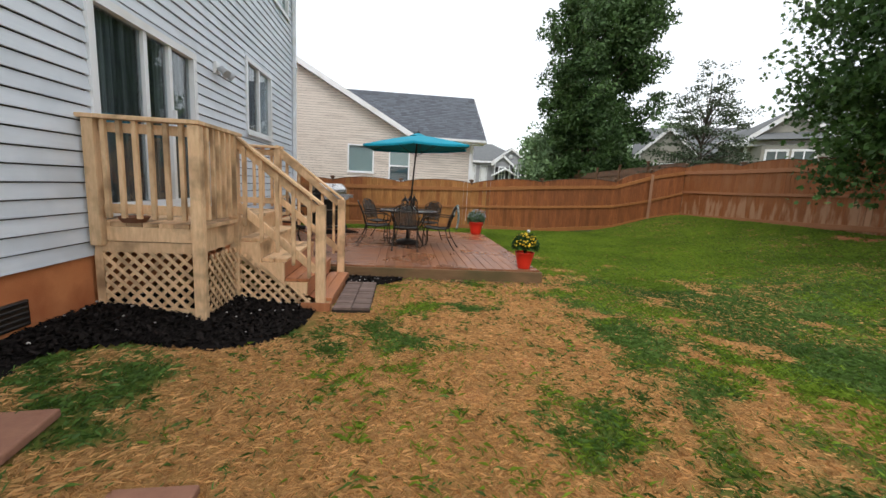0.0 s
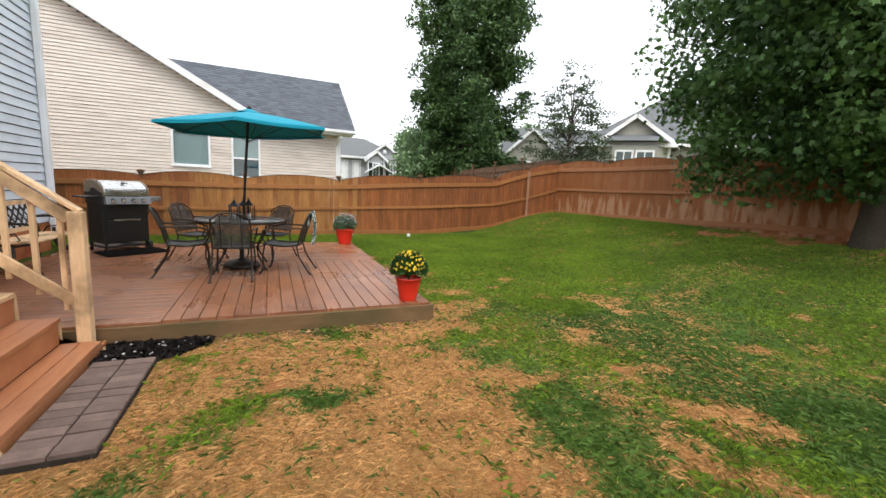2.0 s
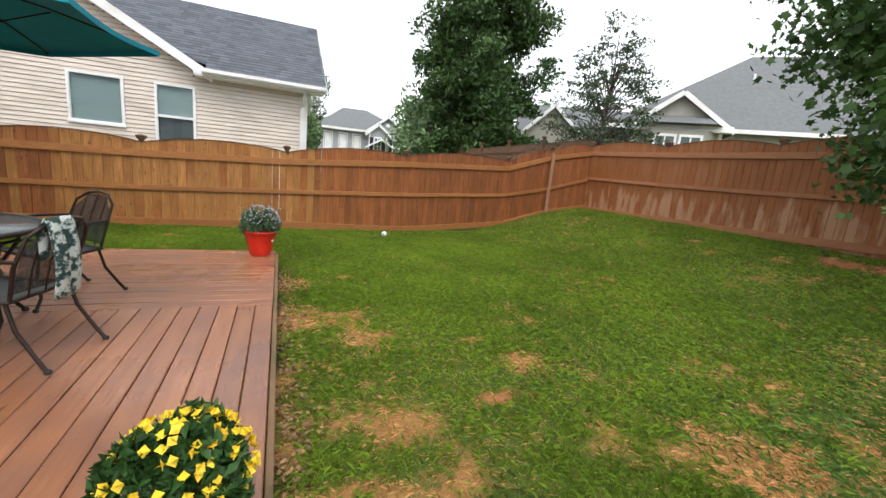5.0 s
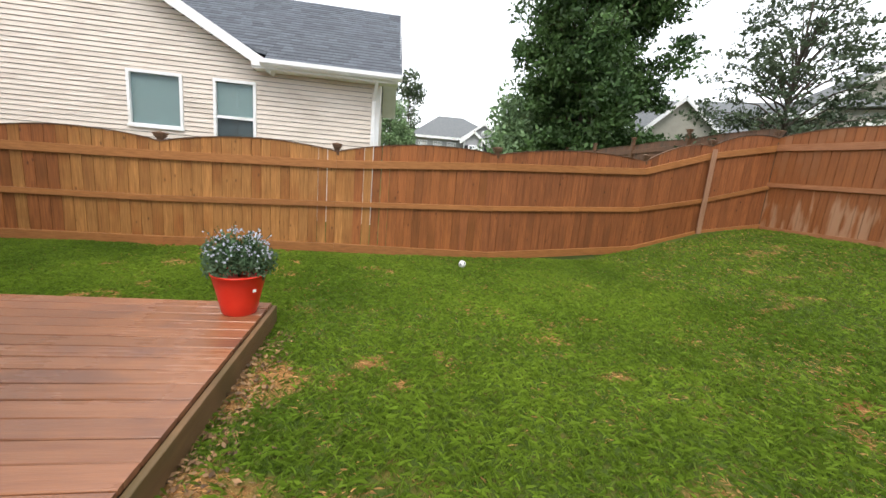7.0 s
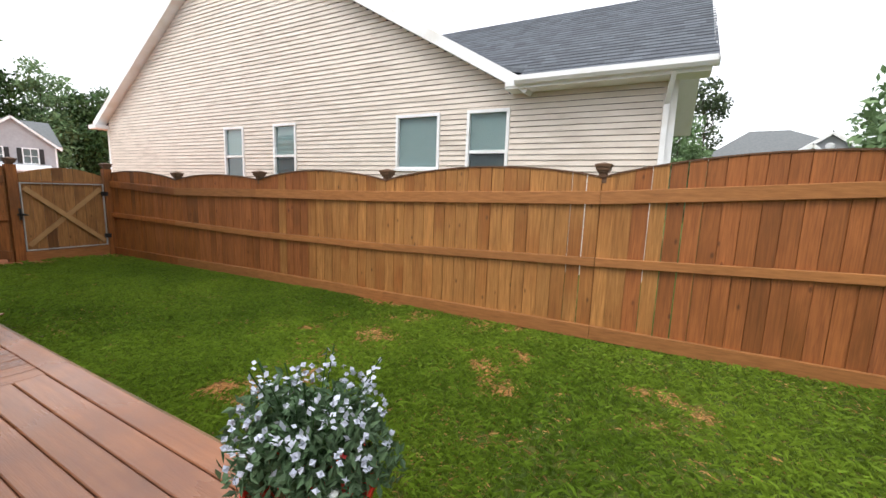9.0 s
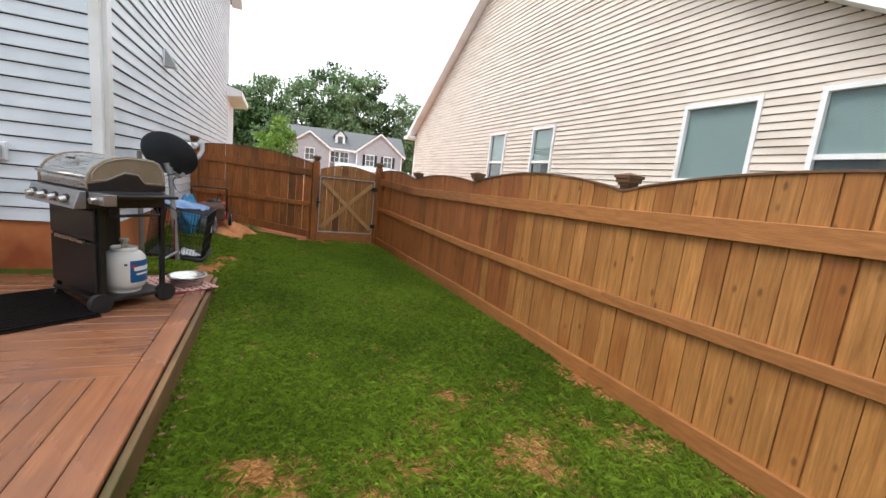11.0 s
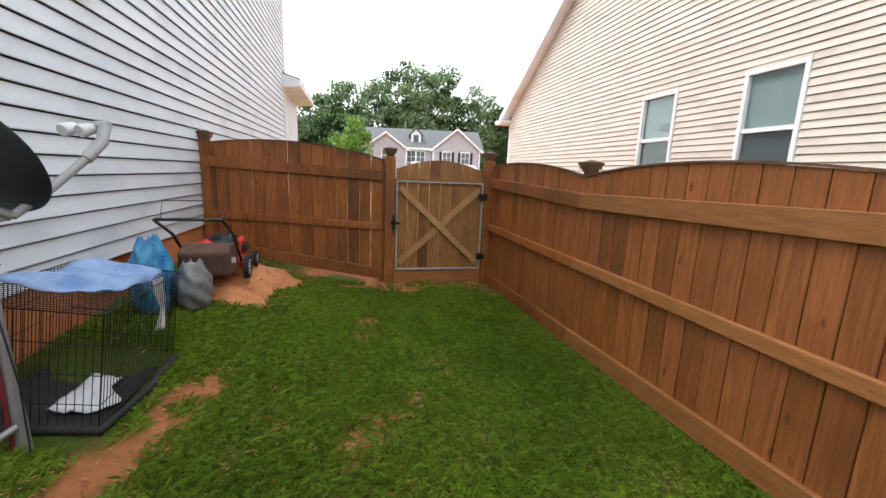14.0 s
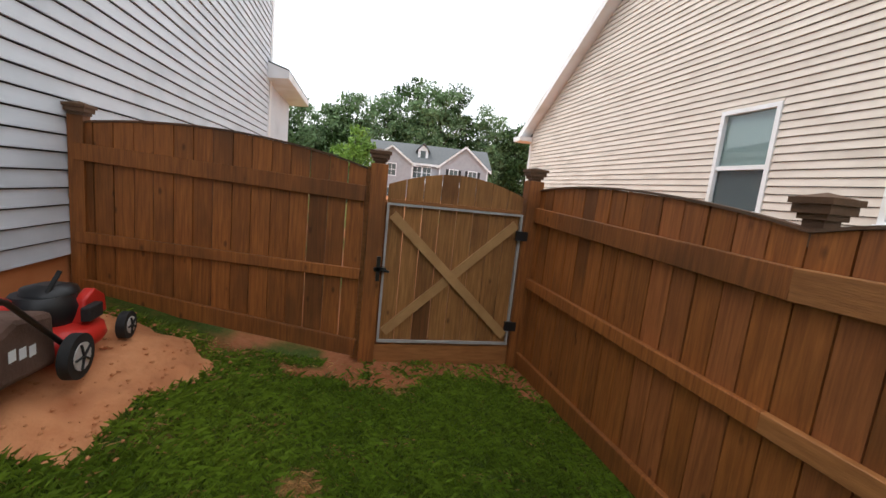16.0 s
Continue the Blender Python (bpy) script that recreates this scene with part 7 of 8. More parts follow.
BED_1 = [(-2.6, 0.6), (-2.25, 1.0), (-2.28, 2.6), (-2.2, 3.15), (-1.85, 3.45), (-1.35, 3.55), (-1.05, 3.9), (-0.86, 4.3), (-0.84, 4.95), (-1.6, 5.2), (-2.6, 4.4)]
BED_2 = [(-0.7, 6.02), (-0.2, 6.0), (0.12, 6.30), (0.1, 6.47), (-1.6, 6.47), (-1.6, 6.0)]
SAND = [(-4.95, 11.25), (-5.0, 11.62), (-5.5, 11.62), (-6.0, 11.85), (-6.3, 11.5), (-6.32, 10.75), (-5.3, 10.66), (-4.95, 10.8)]


def scatter(poly, n, rnd):
    xs, ys = [p[0] for p in poly], [p[1] for p in poly]
    x, y = rnd.uniform(min(xs), max(xs), n * 3), rnd.uniform(min(ys), max(ys), n * 3)
    e = 0.10
    jx, jy = x + e * (fbm(x, y, 5, 2) - 0.5) * 2, y + e * (fbm(x, y, 5, 6) - 0.5) * 2
    k = in_poly(jx, jy, poly)
    return x[k][:n], y[k][:n]


rng = np.random.default_rng(5)
for bed, n in ((BED_1, 11000), (BED_2, 3600)):
    x, y = scatter(bed, n, rng)
    z = ground_z(x, y) + 0.012 + rng.uniform(0, 0.03, len(x))
    a, t, s = rng.uniform(0, 6.283, len(x)), rng.normal(0, 0.45, len(x)), rng.uniform(0.009, 0.028, len(x))
    b = Build()
    for k in range(len(x)):
        c, q = math.cos(a[k]), math.sin(a[k])
        L, W, h = s[k], s[k] * 0.45, 0.004
        dz = L * t[k]
        b.add([(x[k] - c * L - q * W, y[k] - q * L + c * W, z[k] - dz), (x[k] - c * L + q * W, y[k] - q * L - c * W, z[k] - dz + h), (x[k] + c * L + q * W, y[k] + q * L - c * W, z[k] + dz), (x[k] + c * L - q * W, y[k] + q * L + c * W, z[k] + dz + h)], [(0, 1, 2, 3)])
    tagged(part("mulch", b, "mulch"), "loose black mulch chips in the bed by the stairs", "mulch", kind="stuff")
    x, y = scatter(bed, 46 if n > 3000 else 26, rng)
    b = Build()
    for k in range(len(x)):
        r = rng.uniform(0.006, 0.016)
        b.lathe([(0.001, -r * 0.5), (r * 0.8, -r * 0.2), (r, 0.1 * r), (r * 0.6, r * 0.55), (0.001, r * 0.7)], (x[k], y[k], float(ground_z(x[k], y[k])) + 0.04), 7, cap=False, squash=float(rng.uniform(0.6, 1.1)))
    tagged(part("pebbles", b, "stone"), "pale pebbles among the black mulch", "stones", kind="stuff")
# dark sheet of mulch under the chips, and the clay sand pile
def blanket(name, poly, mat, lift, label, step=0.04, hump=0.0):
    xs, ys = [p[0] for p in poly], [p[1] for p in poly]
    gx, gy = np.meshgrid(np.arange(min(xs), max(xs) + step, step), np.arange(min(ys), max(ys) + step, step))
    j = 0.16
    inside = in_poly(gx + j * (fbm(gx, gy, 4, 2) - 0.5), gy + j * (fbm(gx, gy, 4, 6) - 0.5), poly)
    d = np.zeros(gx.shape)
    w = inside.copy()
    for _ in range(5):
        w = w & np.roll(w, 1, 0) & np.roll(w, -1, 0) & np.roll(w, 1, 1) & np.roll(w, -1, 1)
        d += w
    z = ground_z(gx, gy) + lift + hump * d / 5 + (0.02 if hump == 0 else 0.09) * (fbm(gx, gy, 5, 8) - 0.5) + (0 if hump == 0 else 0.06) * (fbm(gx, gy, 13, 18) - 0.5) - 0.03 * (~inside)
    ny, nx = gx.shape
    v = np.stack([gx, gy, z], -1).reshape(-1, 3).tolist()
    f = [(a * nx + c, a * nx + c + 1, (a + 1) * nx + c + 1, (a + 1) * nx + c) for a in range(ny - 1) for c in range(nx - 1) if inside[a, c] or inside[a + 1, c + 1]]
    b = Build()
    b.add(v, f, True)
    return structure(name, b, mat, label=label)


blanket("mulch_bed", BED_1, "mulch", 0.024, "bed of black mulch along the foundation and stairs")
blanket("mulch_bed_small", BED_2, "mulch", 0.024, "small bed of black mulch between stairs and deck")
blanket("sand_pile", SAND, "sand", 0.03, "spread pile of orange-tan clay sand by the fence", hump=0.05)


clods = Build()
rc = random.Random(44)
for k in range(420):
    if k % 3:
        px_, py_ = SAND[rc.randrange(len(SAND))]
        qx_, qy_ = SAND[(SAND.index((px_, py_)) + 1) % len(SAND)]
        f_ = rc.random()
        cx_, cy_ = px_ + (qx_ - px_) * f_ + rc.gauss(0, 0.09), py_ + (qy_ - py_) * f_ + rc.gauss(0, 0.09)
    else:
        cx_, cy_ = rc.uniform(-6.3, -5.0), rc.uniform(10.85, 11.7)
    if cy_ < HY + 0.06 or cx_ < GX + 0.08:
        continue
    r_ = rc.uniform(0.004, 0.016)
    clods.lathe([(0.001, -r_ * 0.5), (r_, -0.1 * r_), (r_ * 0.75, r_ * 0.5), (0.001, r_ * 0.65)], (cx_, cy_, gz(cx_, cy_) + (0.03 if k % 3 else 0.085)), 6, cap=False, squash=rc.uniform(0.6, 1.0))
tagged(part("clay_clods", clods, "sand"), "small clods of red clay round the sand pile", "clay", kind="stuff")


# ---- far houses ----
def simple_window(root, m, x, z, w, h, shutters=False, cross=True):
    fr = Build().box(x - w / 2 - 0.1, -0.06, z - 0.1, x + w / 2 + 0.1, -0.01, z).box(x - w / 2 - 0.1, -0.06, z + h, x + w / 2 + 0.1, -0.01, z + h + 0.12).box(x - w / 2 - 0.1, -0.06, z, x - w / 2, -0.01, z + h).box(x + w / 2, -0.06, z, x + w / 2 + 0.1, -0.01, z + h)
    if cross:
        fr.box(x - 0.03, -0.05, z, x + 0.03, -0.02, z + h).box(x - w / 2, -0.05, z + h / 2 - 0.03, x + w / 2, -0.02, z + h / 2 + 0.03)
    wd = part("window", fr, "white", root, "white framed window", at=m)
    # opaque pane whose colour holds the shade of the room behind
    part("pane", Build().box(x - w / 2, -0.03, z, x + w / 2, -0.015, z + h), "room_shade", wd)
    if shutters:
        for s in (-1, 1):
            part("shutter", Build().box(x + s * (w / 2 + 0.32) - 0.18, -0.07, z - 0.05, x + s * (w / 2 + 0.32) + 0.18, -0.015, z + h + 0.05), "black", root, "dark shutter", at=m)


def gable_front(root, m, x0, x1, z0, ze, zp, y0, depth, wall, roof):
    """A front-facing gable volume with white rakes."""
    xm = (x0 + x1) / 2
    part("wall", Build().prism([(x0, z0), (x1, z0), (x1, ze), (xm, zp), (x0, ze)], "y", y0, y0 + depth), wall, root, at=m)
    t = 0.16
    part("roof", Build().prism([(x0 - 0.4, ze - 0.3), (xm, zp + 0.04), (x1 + 0.4, ze - 0.3), (x1 + 0.4, ze - 0.3 + t), (xm, zp + 0.04 + t * 1.3), (x0 - 0.4, ze - 0.3 + t)], "y", y0 - 0.3, y0 + depth), roof, root, at=m)
    for s, xa in ((-1, x0 - 0.4), (1, x1 + 0.4)):
        part("rake_board", Build().beam((xa, y0 - 0.33, ze - 0.24), (xm, y0 - 0.33, zp + 0.10), 0.06, 0.22), "white", root, at=m)
        part("corner_board", Build().box((x0 if s < 0 else x1 - 0.15), y0 - 0.04, z0, (x0 + 0.15 if s < 0 else x1), y0 - 0.002, ze), "white", root, at=m)


def far_house(name, at, turn, w, wall, label):
    root = thing(name, at, label, "house", turn=turn)
    m = Matrix.Identity(4)
    part("wall", Build().box(-w / 2, 0, -3, w / 2, 9, 5.2), wall, root)
    part("roof", Build().prism([(-0.4, 5.1), (4.5, 8.0), (9.4, 5.1), (9.4, 5.3), (4.5, 8.25), (-0.4, 5.3)], "x", -w / 2 - 0.4, w / 2 + 0.4), "shingle_far", root)
    part("fascia_board", Build().box(-w / 2 - 0.4, -0.45, 5.0, w / 2 + 0.4, -0.4, 5.28), "white", root)
    gable_front(root, m, -w / 2 + 0.2, -w / 2 + w * 0.36, -3, 5.0, 7.0, -1.2, 5, wall, "shingle_far")
    gable_front(root, m, w * 0.08, w / 2 - 0.2, -3, 5.1, 7.9, -0.8, 5, wall, "shingle_far")
    dm_ = w * -0.06
    part("dormer", Build().prism([(dm_ - 0.7, 5.9), (dm_ + 0.7, 5.9), (dm_ + 0.7, 7.2), (dm_, 7.9), (dm_ - 0.7, 7.2)], "y", 1.0, 4.0), "white", root, "white dormer")
    part("dormer_pane", Build().box(dm_ - 0.35, 0.97, 6.1, dm_ + 0.35, 0.995, 7.1), "room_shade", root)
    part("dormer_roof", Build().prism([(dm_ - 1.0, 7.0), (dm_, 8.05), (dm_ + 1.0, 7.0), (dm_ + 1.0, 7.15), (dm_, 8.25), (dm_ - 1.0, 7.15)], "y", 0.8, 4.2), "shingle_far", root)
    part("porch_roof", Build().prism([(-2.6, 2.6), (0, 3.4), (0, 3.1), (-2.6, 2.4)], "x", -w * 0.10, w * 0.45), "white", root)
    for x in np.linspace(-w * 0.09, w * 0.44, 5):
        part("porch_column", Build().box(x - 0.12, -2.5, -3, x + 0.12, -2.26, 2.42), "white", root)
    for x, y in ((-w * 0.31, -1.2), (-w * 0.10, 0), (-w * 0.02, 0), (w * 0.20, -0.8), (w * 0.36, -0.8)):
        simple_window(root, Matrix.Translation((0, y, 0)), x, 3.3, 1.1, 1.5, shutters=y < -0.5 and x > 0)
        simple_window(root, Matrix.Translation((0, y, 0)), x, 0.0, 1.1, 1.6)
    return root


far_house("far_house", (-59.0, 21.9, -0.5), 84, 16.6, "far_wall", "two-storey grey house with white gables and a small dormer")


def far_house_b(at, turn):
    root = thing("far_house", at, "grey-brown siding house with a hip roof and a white-trimmed front gable", "house", turn=turn)
    m = Matrix.Identity(4)
    part("wall", Build().box(-6.9, 0.6, -3, 2.4, 8.4, 4.75), "far_wall", root)
    hip = Build()
    x0, x1, y0, y1, ze, zr = -7.35, 2.9, 0.1, 8.9, 4.75, 7.25
    hip.add([(x0, y0, ze), (x1, y0, ze), (x1, y1, ze), (x0, y1, ze), (x0 + 3.0, 4.5, zr), (x1 - 4.6, 4.5, zr)], [(0, 1, 5, 4), (1, 2, 5), (2, 3, 4, 5), (3, 0, 4), (0, 3, 2, 1)])
    part("roof", hip, "shingle_far", root, "grey shingled hip roof")
    part("fascia_board", Build().box(x0, y0 - 0.06, 4.55, -2.2, y0, 4.78), "white", root)
    gable_front(root, m, -1.95, 1.95, -3, 4.75, 6.15, -0.6, 6, "far_wall", "shingle_far")
    gable_front(root, m, -1.95, -0.1, -3, 4.45, 5.25, -1.3, 1, "far_wall", "shingle_far")
    part("porch_roof", Build().prism([(-2.3, 3.05), (-0.7, 4.0), (0.9, 3.05), (0.9, 2.9), (-0.7, 3.8), (-2.3, 2.9)], "y", -2.0, -1.3), "white", root, "white porch gable")
    for x in (-5.9, -4.4, -3.0):
        simple_window(root, Matrix.Translation((0, 0.6, 0)), x, 2.2, 0.72, 2.0)
        part("blind", Build().box(x - 0.33, 0.558, 2.25, x + 0.33, 0.568, 4.15), "white", root, "white closed blind")
    simple_window(root, Matrix.Translation((0, -1.3, 0)), -1.05, 2.4, 0.6, 1.6, True)
    simple_window(root, Matrix.Translation((0, -0.6, 0)), 1.0, 2.4, 0.6, 1.6, True)
    part("attic_vent", Build().lathe([(0.001, -0.02), (0.26, -0.02), (0.26, 0.02), (0.001, 0.02)], seg=14), "white", root, "round white attic vent", at=pose(0, -0.63, 5.35, 90, 0, 0))


far_house_b((12.75, 48.6, 0.0), -5)


def side_house():
    """The house beyond the far fence, with a hipped roof and a bay."""
    root = thing("neighbour_house", (20.6, 20.4, 1.5), "single-storey grey-green house with a grey hip roof and a gabled bay", "house", turn=-43)
    m = Matrix.Identity(4)
    part("wall", Build().box(-2.9, 1.6, -2, 17, 13, 3.5), "far_stone", root)
    hip = Build()
    x0, x1, y0, y1 = -3.4, 17.6, 1.1, 13.6
    hip.add([(x0, y0, 3.4), (x1, y0, 3.4), (x1, y1, 3.4), (x0, y1, 3.4), (4.2, 7.2, 8.5), (11.5, 7.2, 8.5)], [(0, 1, 5, 4), (1, 2, 5), (2, 3, 4, 5), (3, 0, 4), (0, 3, 2, 1)])
    part("roof", hip, "shingle_far", root, "grey shingled hip roof")
    part("fascia_board", Build().box(x0, y0 - 0.03, 3.25, x1, y0, 3.45).box(x0 - 0.03, y0, 3.25, x0, y1, 3.45), "white", root)
    gable_front(root, m, -2.0, 2.0, -2, 3.3, 4.75, 0.0, 5.0, "far_stone", "shingle_far")
    part("soffit_band", Build().box(-2.3, -0.5, 3.05, 2.3, -0.02, 3.32), "white", root)
    part("bay_wall", Build().prism([(-1.7, 0.0), (1.7, 0.0), (1.2, -0.9), (-1.2, -0.9)], "z", -2, 3.05), "far_stone", root)
    part("bay_roof", Build().add([(-2.1, 0, 3.32), (2.1, 0, 3.32), (1.5, -1.2, 3.32), (-1.5, -1.2, 3.32), (-1.2, 0, 3.8), (1.2, 0, 3.8)], [(0, 3, 4), (3, 2, 5, 4), (2, 1, 5), (0, 4, 5, 1), (0, 1, 2, 3)]), "shingle_far", root)
    for x in (-0.55, 0.55):
        simple_window(root, Matrix.Translation((0, -0.9, 0)), x, 1.1, 0.8, 1.6)
    simple_window(root, Matrix.Translation((0, 1.6, 0)), 4.2, 1.1, 1.0, 1.6)
    simple_window(root, Matrix.Translation((0, 1.6, 0)), 7.4, 1.1, 1.0, 1.6)
    gable_front(root, m, 9.6, 15.5, -2, 3.4, 6.4, 0.3, 5.0, "siding_tan", "shingle_far")
    for x, y in ((4.0, 5.0), (9.5, 5.2)):
        part("roof_vent", Build().tube([(x, y, 5.9), (x, y, 7.0)], 0.06, 8), "white", root)


side_house()


def bay_house():
    """A further small wing seen beside it."""
    root = thing("far_bay_house", (20.7, 31.0, 1.75), "far grey house with a small white-trimmed gable and bay window", "house", turn=-30)
    m = Matrix.Identity(4)
    part("wall", Build().box(-2, 0, -2, 8, 8, 3.0), "far_stone", root)
    part("roof", Build().prism([(-0.4, 2.9), (4, 5.5), (8.4, 2.9), (8.4, 3.1), (4, 5.75), (-0.4, 3.1)], "x", -2.4, 8.4), "shingle_far", root)
    gable_front(root, m, -1.9, 2.0, -2, 3.0, 4.9, -0.8, 4, "far_stone", "shingle_far")
    for x in (-0.8, 0.0, 0.8):
        simple_window(root, Matrix.Translation((0, -0.8, 0)), x, 0.9, 0.55, 1.4)


bay_house()


# ---- trees ----
def leaf_mesh(points, size, rnd, mat, star=False, droop=0.3):
    """Many small leaves, all in one mesh."""
    n = len(points)
    d = rnd.normal(size=(n, 3))
    d[:, 2] -= droop
    d /= np.linalg.norm(d, axis=1)[:, None]
    e = np.cross(d, rnd.normal(size=(n, 3)))
    e /= np.linalg.norm(e, axis=1)[:, None]
    s = size * rnd.uniform(0.6, 1.35, n)[:, None]
    if star:
        ang = np.array([0.0, 0.45, 0.95, 1.6, 2.3, 3.14, 3.98, 4.68, 5.33, 5.83])[[0, 1, 2, 3, 4, 6, 7, 8, 9]]
        rad = np.array([1.0, 0.45, 0.85, 0.42, 0.62, 0.62, 0.42, 0.85, 0.45])
        v = np.stack([points + (d * math.cos(a) + e * math.sin(a)) * s * r for a, r in zip(ang, rad)], 1)
    else:
        v = np.stack([points - d * s, points + e * s * 0.5 - d * s * 0.1, points + d * s, points - e * s * 0.5 - d * s * 0.1], 1)
    return polys(v, mat)


def polys(v, mat):
    """A mesh of n separate polygons, from an array n x k x 3."""
    n, k = v.shape[:2]
    me = bpy.data.meshes.new("leaves")
    me.vertices.add(n * k)
    me.vertices.foreach_set("co", v.astype(np.float32).reshape(-1))
    me.loops.add(n * k)
    me.loops.foreach_set("vertex_index", np.arange(n * k, dtype=np.int32))
    me.polygons.add(n)
    me.polygons.foreach_set("loop_start", np.arange(0, n * k, k, dtype=np.int32))
    me.update(calc_edges=True)
    me.validate()
    me.materials.append(M[mat] if isinstance(mat, str) else mat)
    return me


def tree(name, x, y, z, height, radius, trunk_r, crown0, leaf, size, nclump, per, label, seed, shape="column", star=False, clump_r=0.6, limbs=14, category="tree", parts=True):
    rnd, rn = np.random.default_rng(seed), random.Random(seed)
    root = thing(name, (x, y, z), label, category)
    tr = Build()
    top = height * 0.9
    pts = [(0.04 * height * 0.1 * math.sin(k * 1.3 + seed), 0.03 * height * 0.1 * math.cos(k * 1.7), top * k / 8 - 0.2) for k in range(9)]
    tr.tube(pts, trunk_r, 10, radii=[trunk_r * (1.25 if k == 0 else 1) * (1 - 0.85 * k / 8) for k in range(9)])
    part("trunk", tr, "bark", root)
    cen = []
    lb = Build()
    for k in range(nclump):
        for _ in range(40):
            p = rnd.uniform(-1, 1, 3)
            r2 = p[0] ** 2 + p[1] ** 2
            h = (p[2] + 1) / 2
            if shape == "column":
                lim = (math.sin(math.pi * (0.10 + 0.88 * h)) ** 0.45) * (0.82 + 0.18 * math.sin(5 * math.atan2(p[1], p[0]) + 6 * h + seed))
            elif shape == "spray":
                lim = (1.0 - 0.82 * h ** 1.5) * (0.72 + 0.28 * math.sin(5 * math.atan2(p[1], p[0]) + 9 * h + seed)) + 0.04
            elif shape == "vase":
                lim = 0.30 + 0.75 * h ** 0.7 if h < 0.8 else 1.0 * math.sqrt(max(0, 1 - ((h - 0.8) / 0.2) ** 2)) + 0.05
            else:
                lim = math.sqrt(max(0.0, 1 - (1.7 * h - 0.72) ** 2)) * (0.88 + 0.12 * math.sin(4 * math.atan2(p[1], p[0]) + 5 * h + seed))
            if r2 < lim * lim and r2 > (0.3 * lim) ** 2:
                break
        c = np.array([p[0] * radius, p[1] * radius, crown0 + (height - crown0) * h])
        cen.append(c)
    for k in range(limbs):
        c = cen[rn.randrange(len(cen))]
        hz = max(0.15 * height, min(c[2] * 0.75, top * 0.92))
        start = Vector((0, 0, hz))
        end = Vector(c)
        mid = start.lerp(end, 0.55) + Vector((0, 0, 0.08 * radius))
        r0 = trunk_r * 0.42 * (1 - 0.5 * hz / height)
        lb.tube([start, mid, end], r0, 6, radii=[r0, r0 * 0.6, r0 * 0.2])
    tagged(part("branchwork", lb, "bark", root), kind="stuff")
    pts = []
    for c in cen:
        q = np.clip(rnd.normal(size=(per, 3)), -1.35, 1.35) * clump_r * rnd.uniform(0.6, 1.2) * np.array([1, 1, 0.30 if shape == "spray" else 0.62])
        pts.append(c + q)
    pts = np.concatenate(pts)
    me = leaf_mesh(pts, size, rnd, leaf, star)
    tagged(part("crown", me, leaf, root), kind="stuff")
    return root


tree("tall_tree", 12.4, 26.4, 1.0, 19.5, 3.75, 0.35, 0.4, "leaf_a", 0.125, 520, 170, "tall dense dark green tree beyond the fence", 3, "column", clump_r=0.50, limbs=60)
tree("maple_tree", 10.9, 5.95, 1.0, 9.0, 3.9, 0.2, 0.95, "leaf_b", 0.080, 640, 185, "broad maple with large star-shaped leaves hanging over the fence", 11, "round", star=True, clump_r=0.50, limbs=50)
tree("crape_myrtle", 12.85, 16.9, 1.1, 6.3, 2.3, 0.08, 1.0, "leaf_c", 0.056, 270, 46, "slender open-branched small tree behind the fence", 5, "spray", clump_r=0.22, limbs=100)
tree("shrub_tree", 11.0, 29.0, 0.6, 6.0, 2.6, 0.15, 0.2, "leaf_hazed", 0.15, 90, 110, "rounded green shrub-like tree beyond the fence", 15, "round", clump_r=0.6)
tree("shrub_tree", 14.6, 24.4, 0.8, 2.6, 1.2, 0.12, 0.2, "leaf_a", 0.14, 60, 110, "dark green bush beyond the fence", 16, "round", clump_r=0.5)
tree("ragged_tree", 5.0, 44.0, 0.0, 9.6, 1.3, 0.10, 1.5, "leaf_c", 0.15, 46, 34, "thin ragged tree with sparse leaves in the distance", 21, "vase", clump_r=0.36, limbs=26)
tree("shrub_tree", 3.5, 40.0, 0.0, 6.4, 1.7, 0.1, 0.3, "leaf_hazed", 0.14, 90, 80, "bright green bushy tree in the distance", 22, "round", clump_r=0.5)
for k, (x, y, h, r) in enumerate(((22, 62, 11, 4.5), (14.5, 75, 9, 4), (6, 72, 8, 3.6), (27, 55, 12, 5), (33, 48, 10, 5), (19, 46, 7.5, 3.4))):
    tree("far_tree", x, y, 0.0, h, r, 0.3, 0.6, "leaf_hazed", 0.30, 70, 80, "rounded green tree in the distance", 40 + k, "round", clump_r=0.95, limbs=6)
# the wood behind the far grey house
wood_rnd = random.Random(77)
for k in range(17):
    x = -84 - wood_rnd.uniform(0, 12) - (4 if k % 2 else 0)
    y = -14 + k * 4.4 + wood_rnd.uniform(-1.5, 1.5)
    h = (19 + 9 * math.exp(-((y - 26) / 13) ** 2)) * wood_rnd.uniform(0.88, 1.08)
    tree("wood_tree", x, y, -2, h, wood_rnd.uniform(4.2, 5.6), 0.4, 0.5, ("leaf_hazed", "leaf_a")[k % 3 == 2], 0.36, 95, 80, "tall broadleaf tree in the wood behind the houses", 100 + k, "round" if k % 3 else "column", clump_r=1.1, limbs=8)
tree("young_tree", -31.0, 12.2, -0.4, 5.6, 1.5, 0.08, 0.5, "leaf_bright", 0.12, 60, 90, "young bright green tree beyond the gate", 61, "round", clump_r=0.35, limbs=10)
for k, (x, y) in enumerate(((-36, 12.5), (-33, 10.8), (-30, 11.8))):
    tree("hedge_shrub", x, y, -0.4, 3.0, 1.7, 0.08, 0.1, "leaf_bright" if k == 1 else "leaf_hazed", 0.13, 40, 80, "green garden shrub beyond the gate", 70 + k, "round", clump_r=0.4, limbs=5)


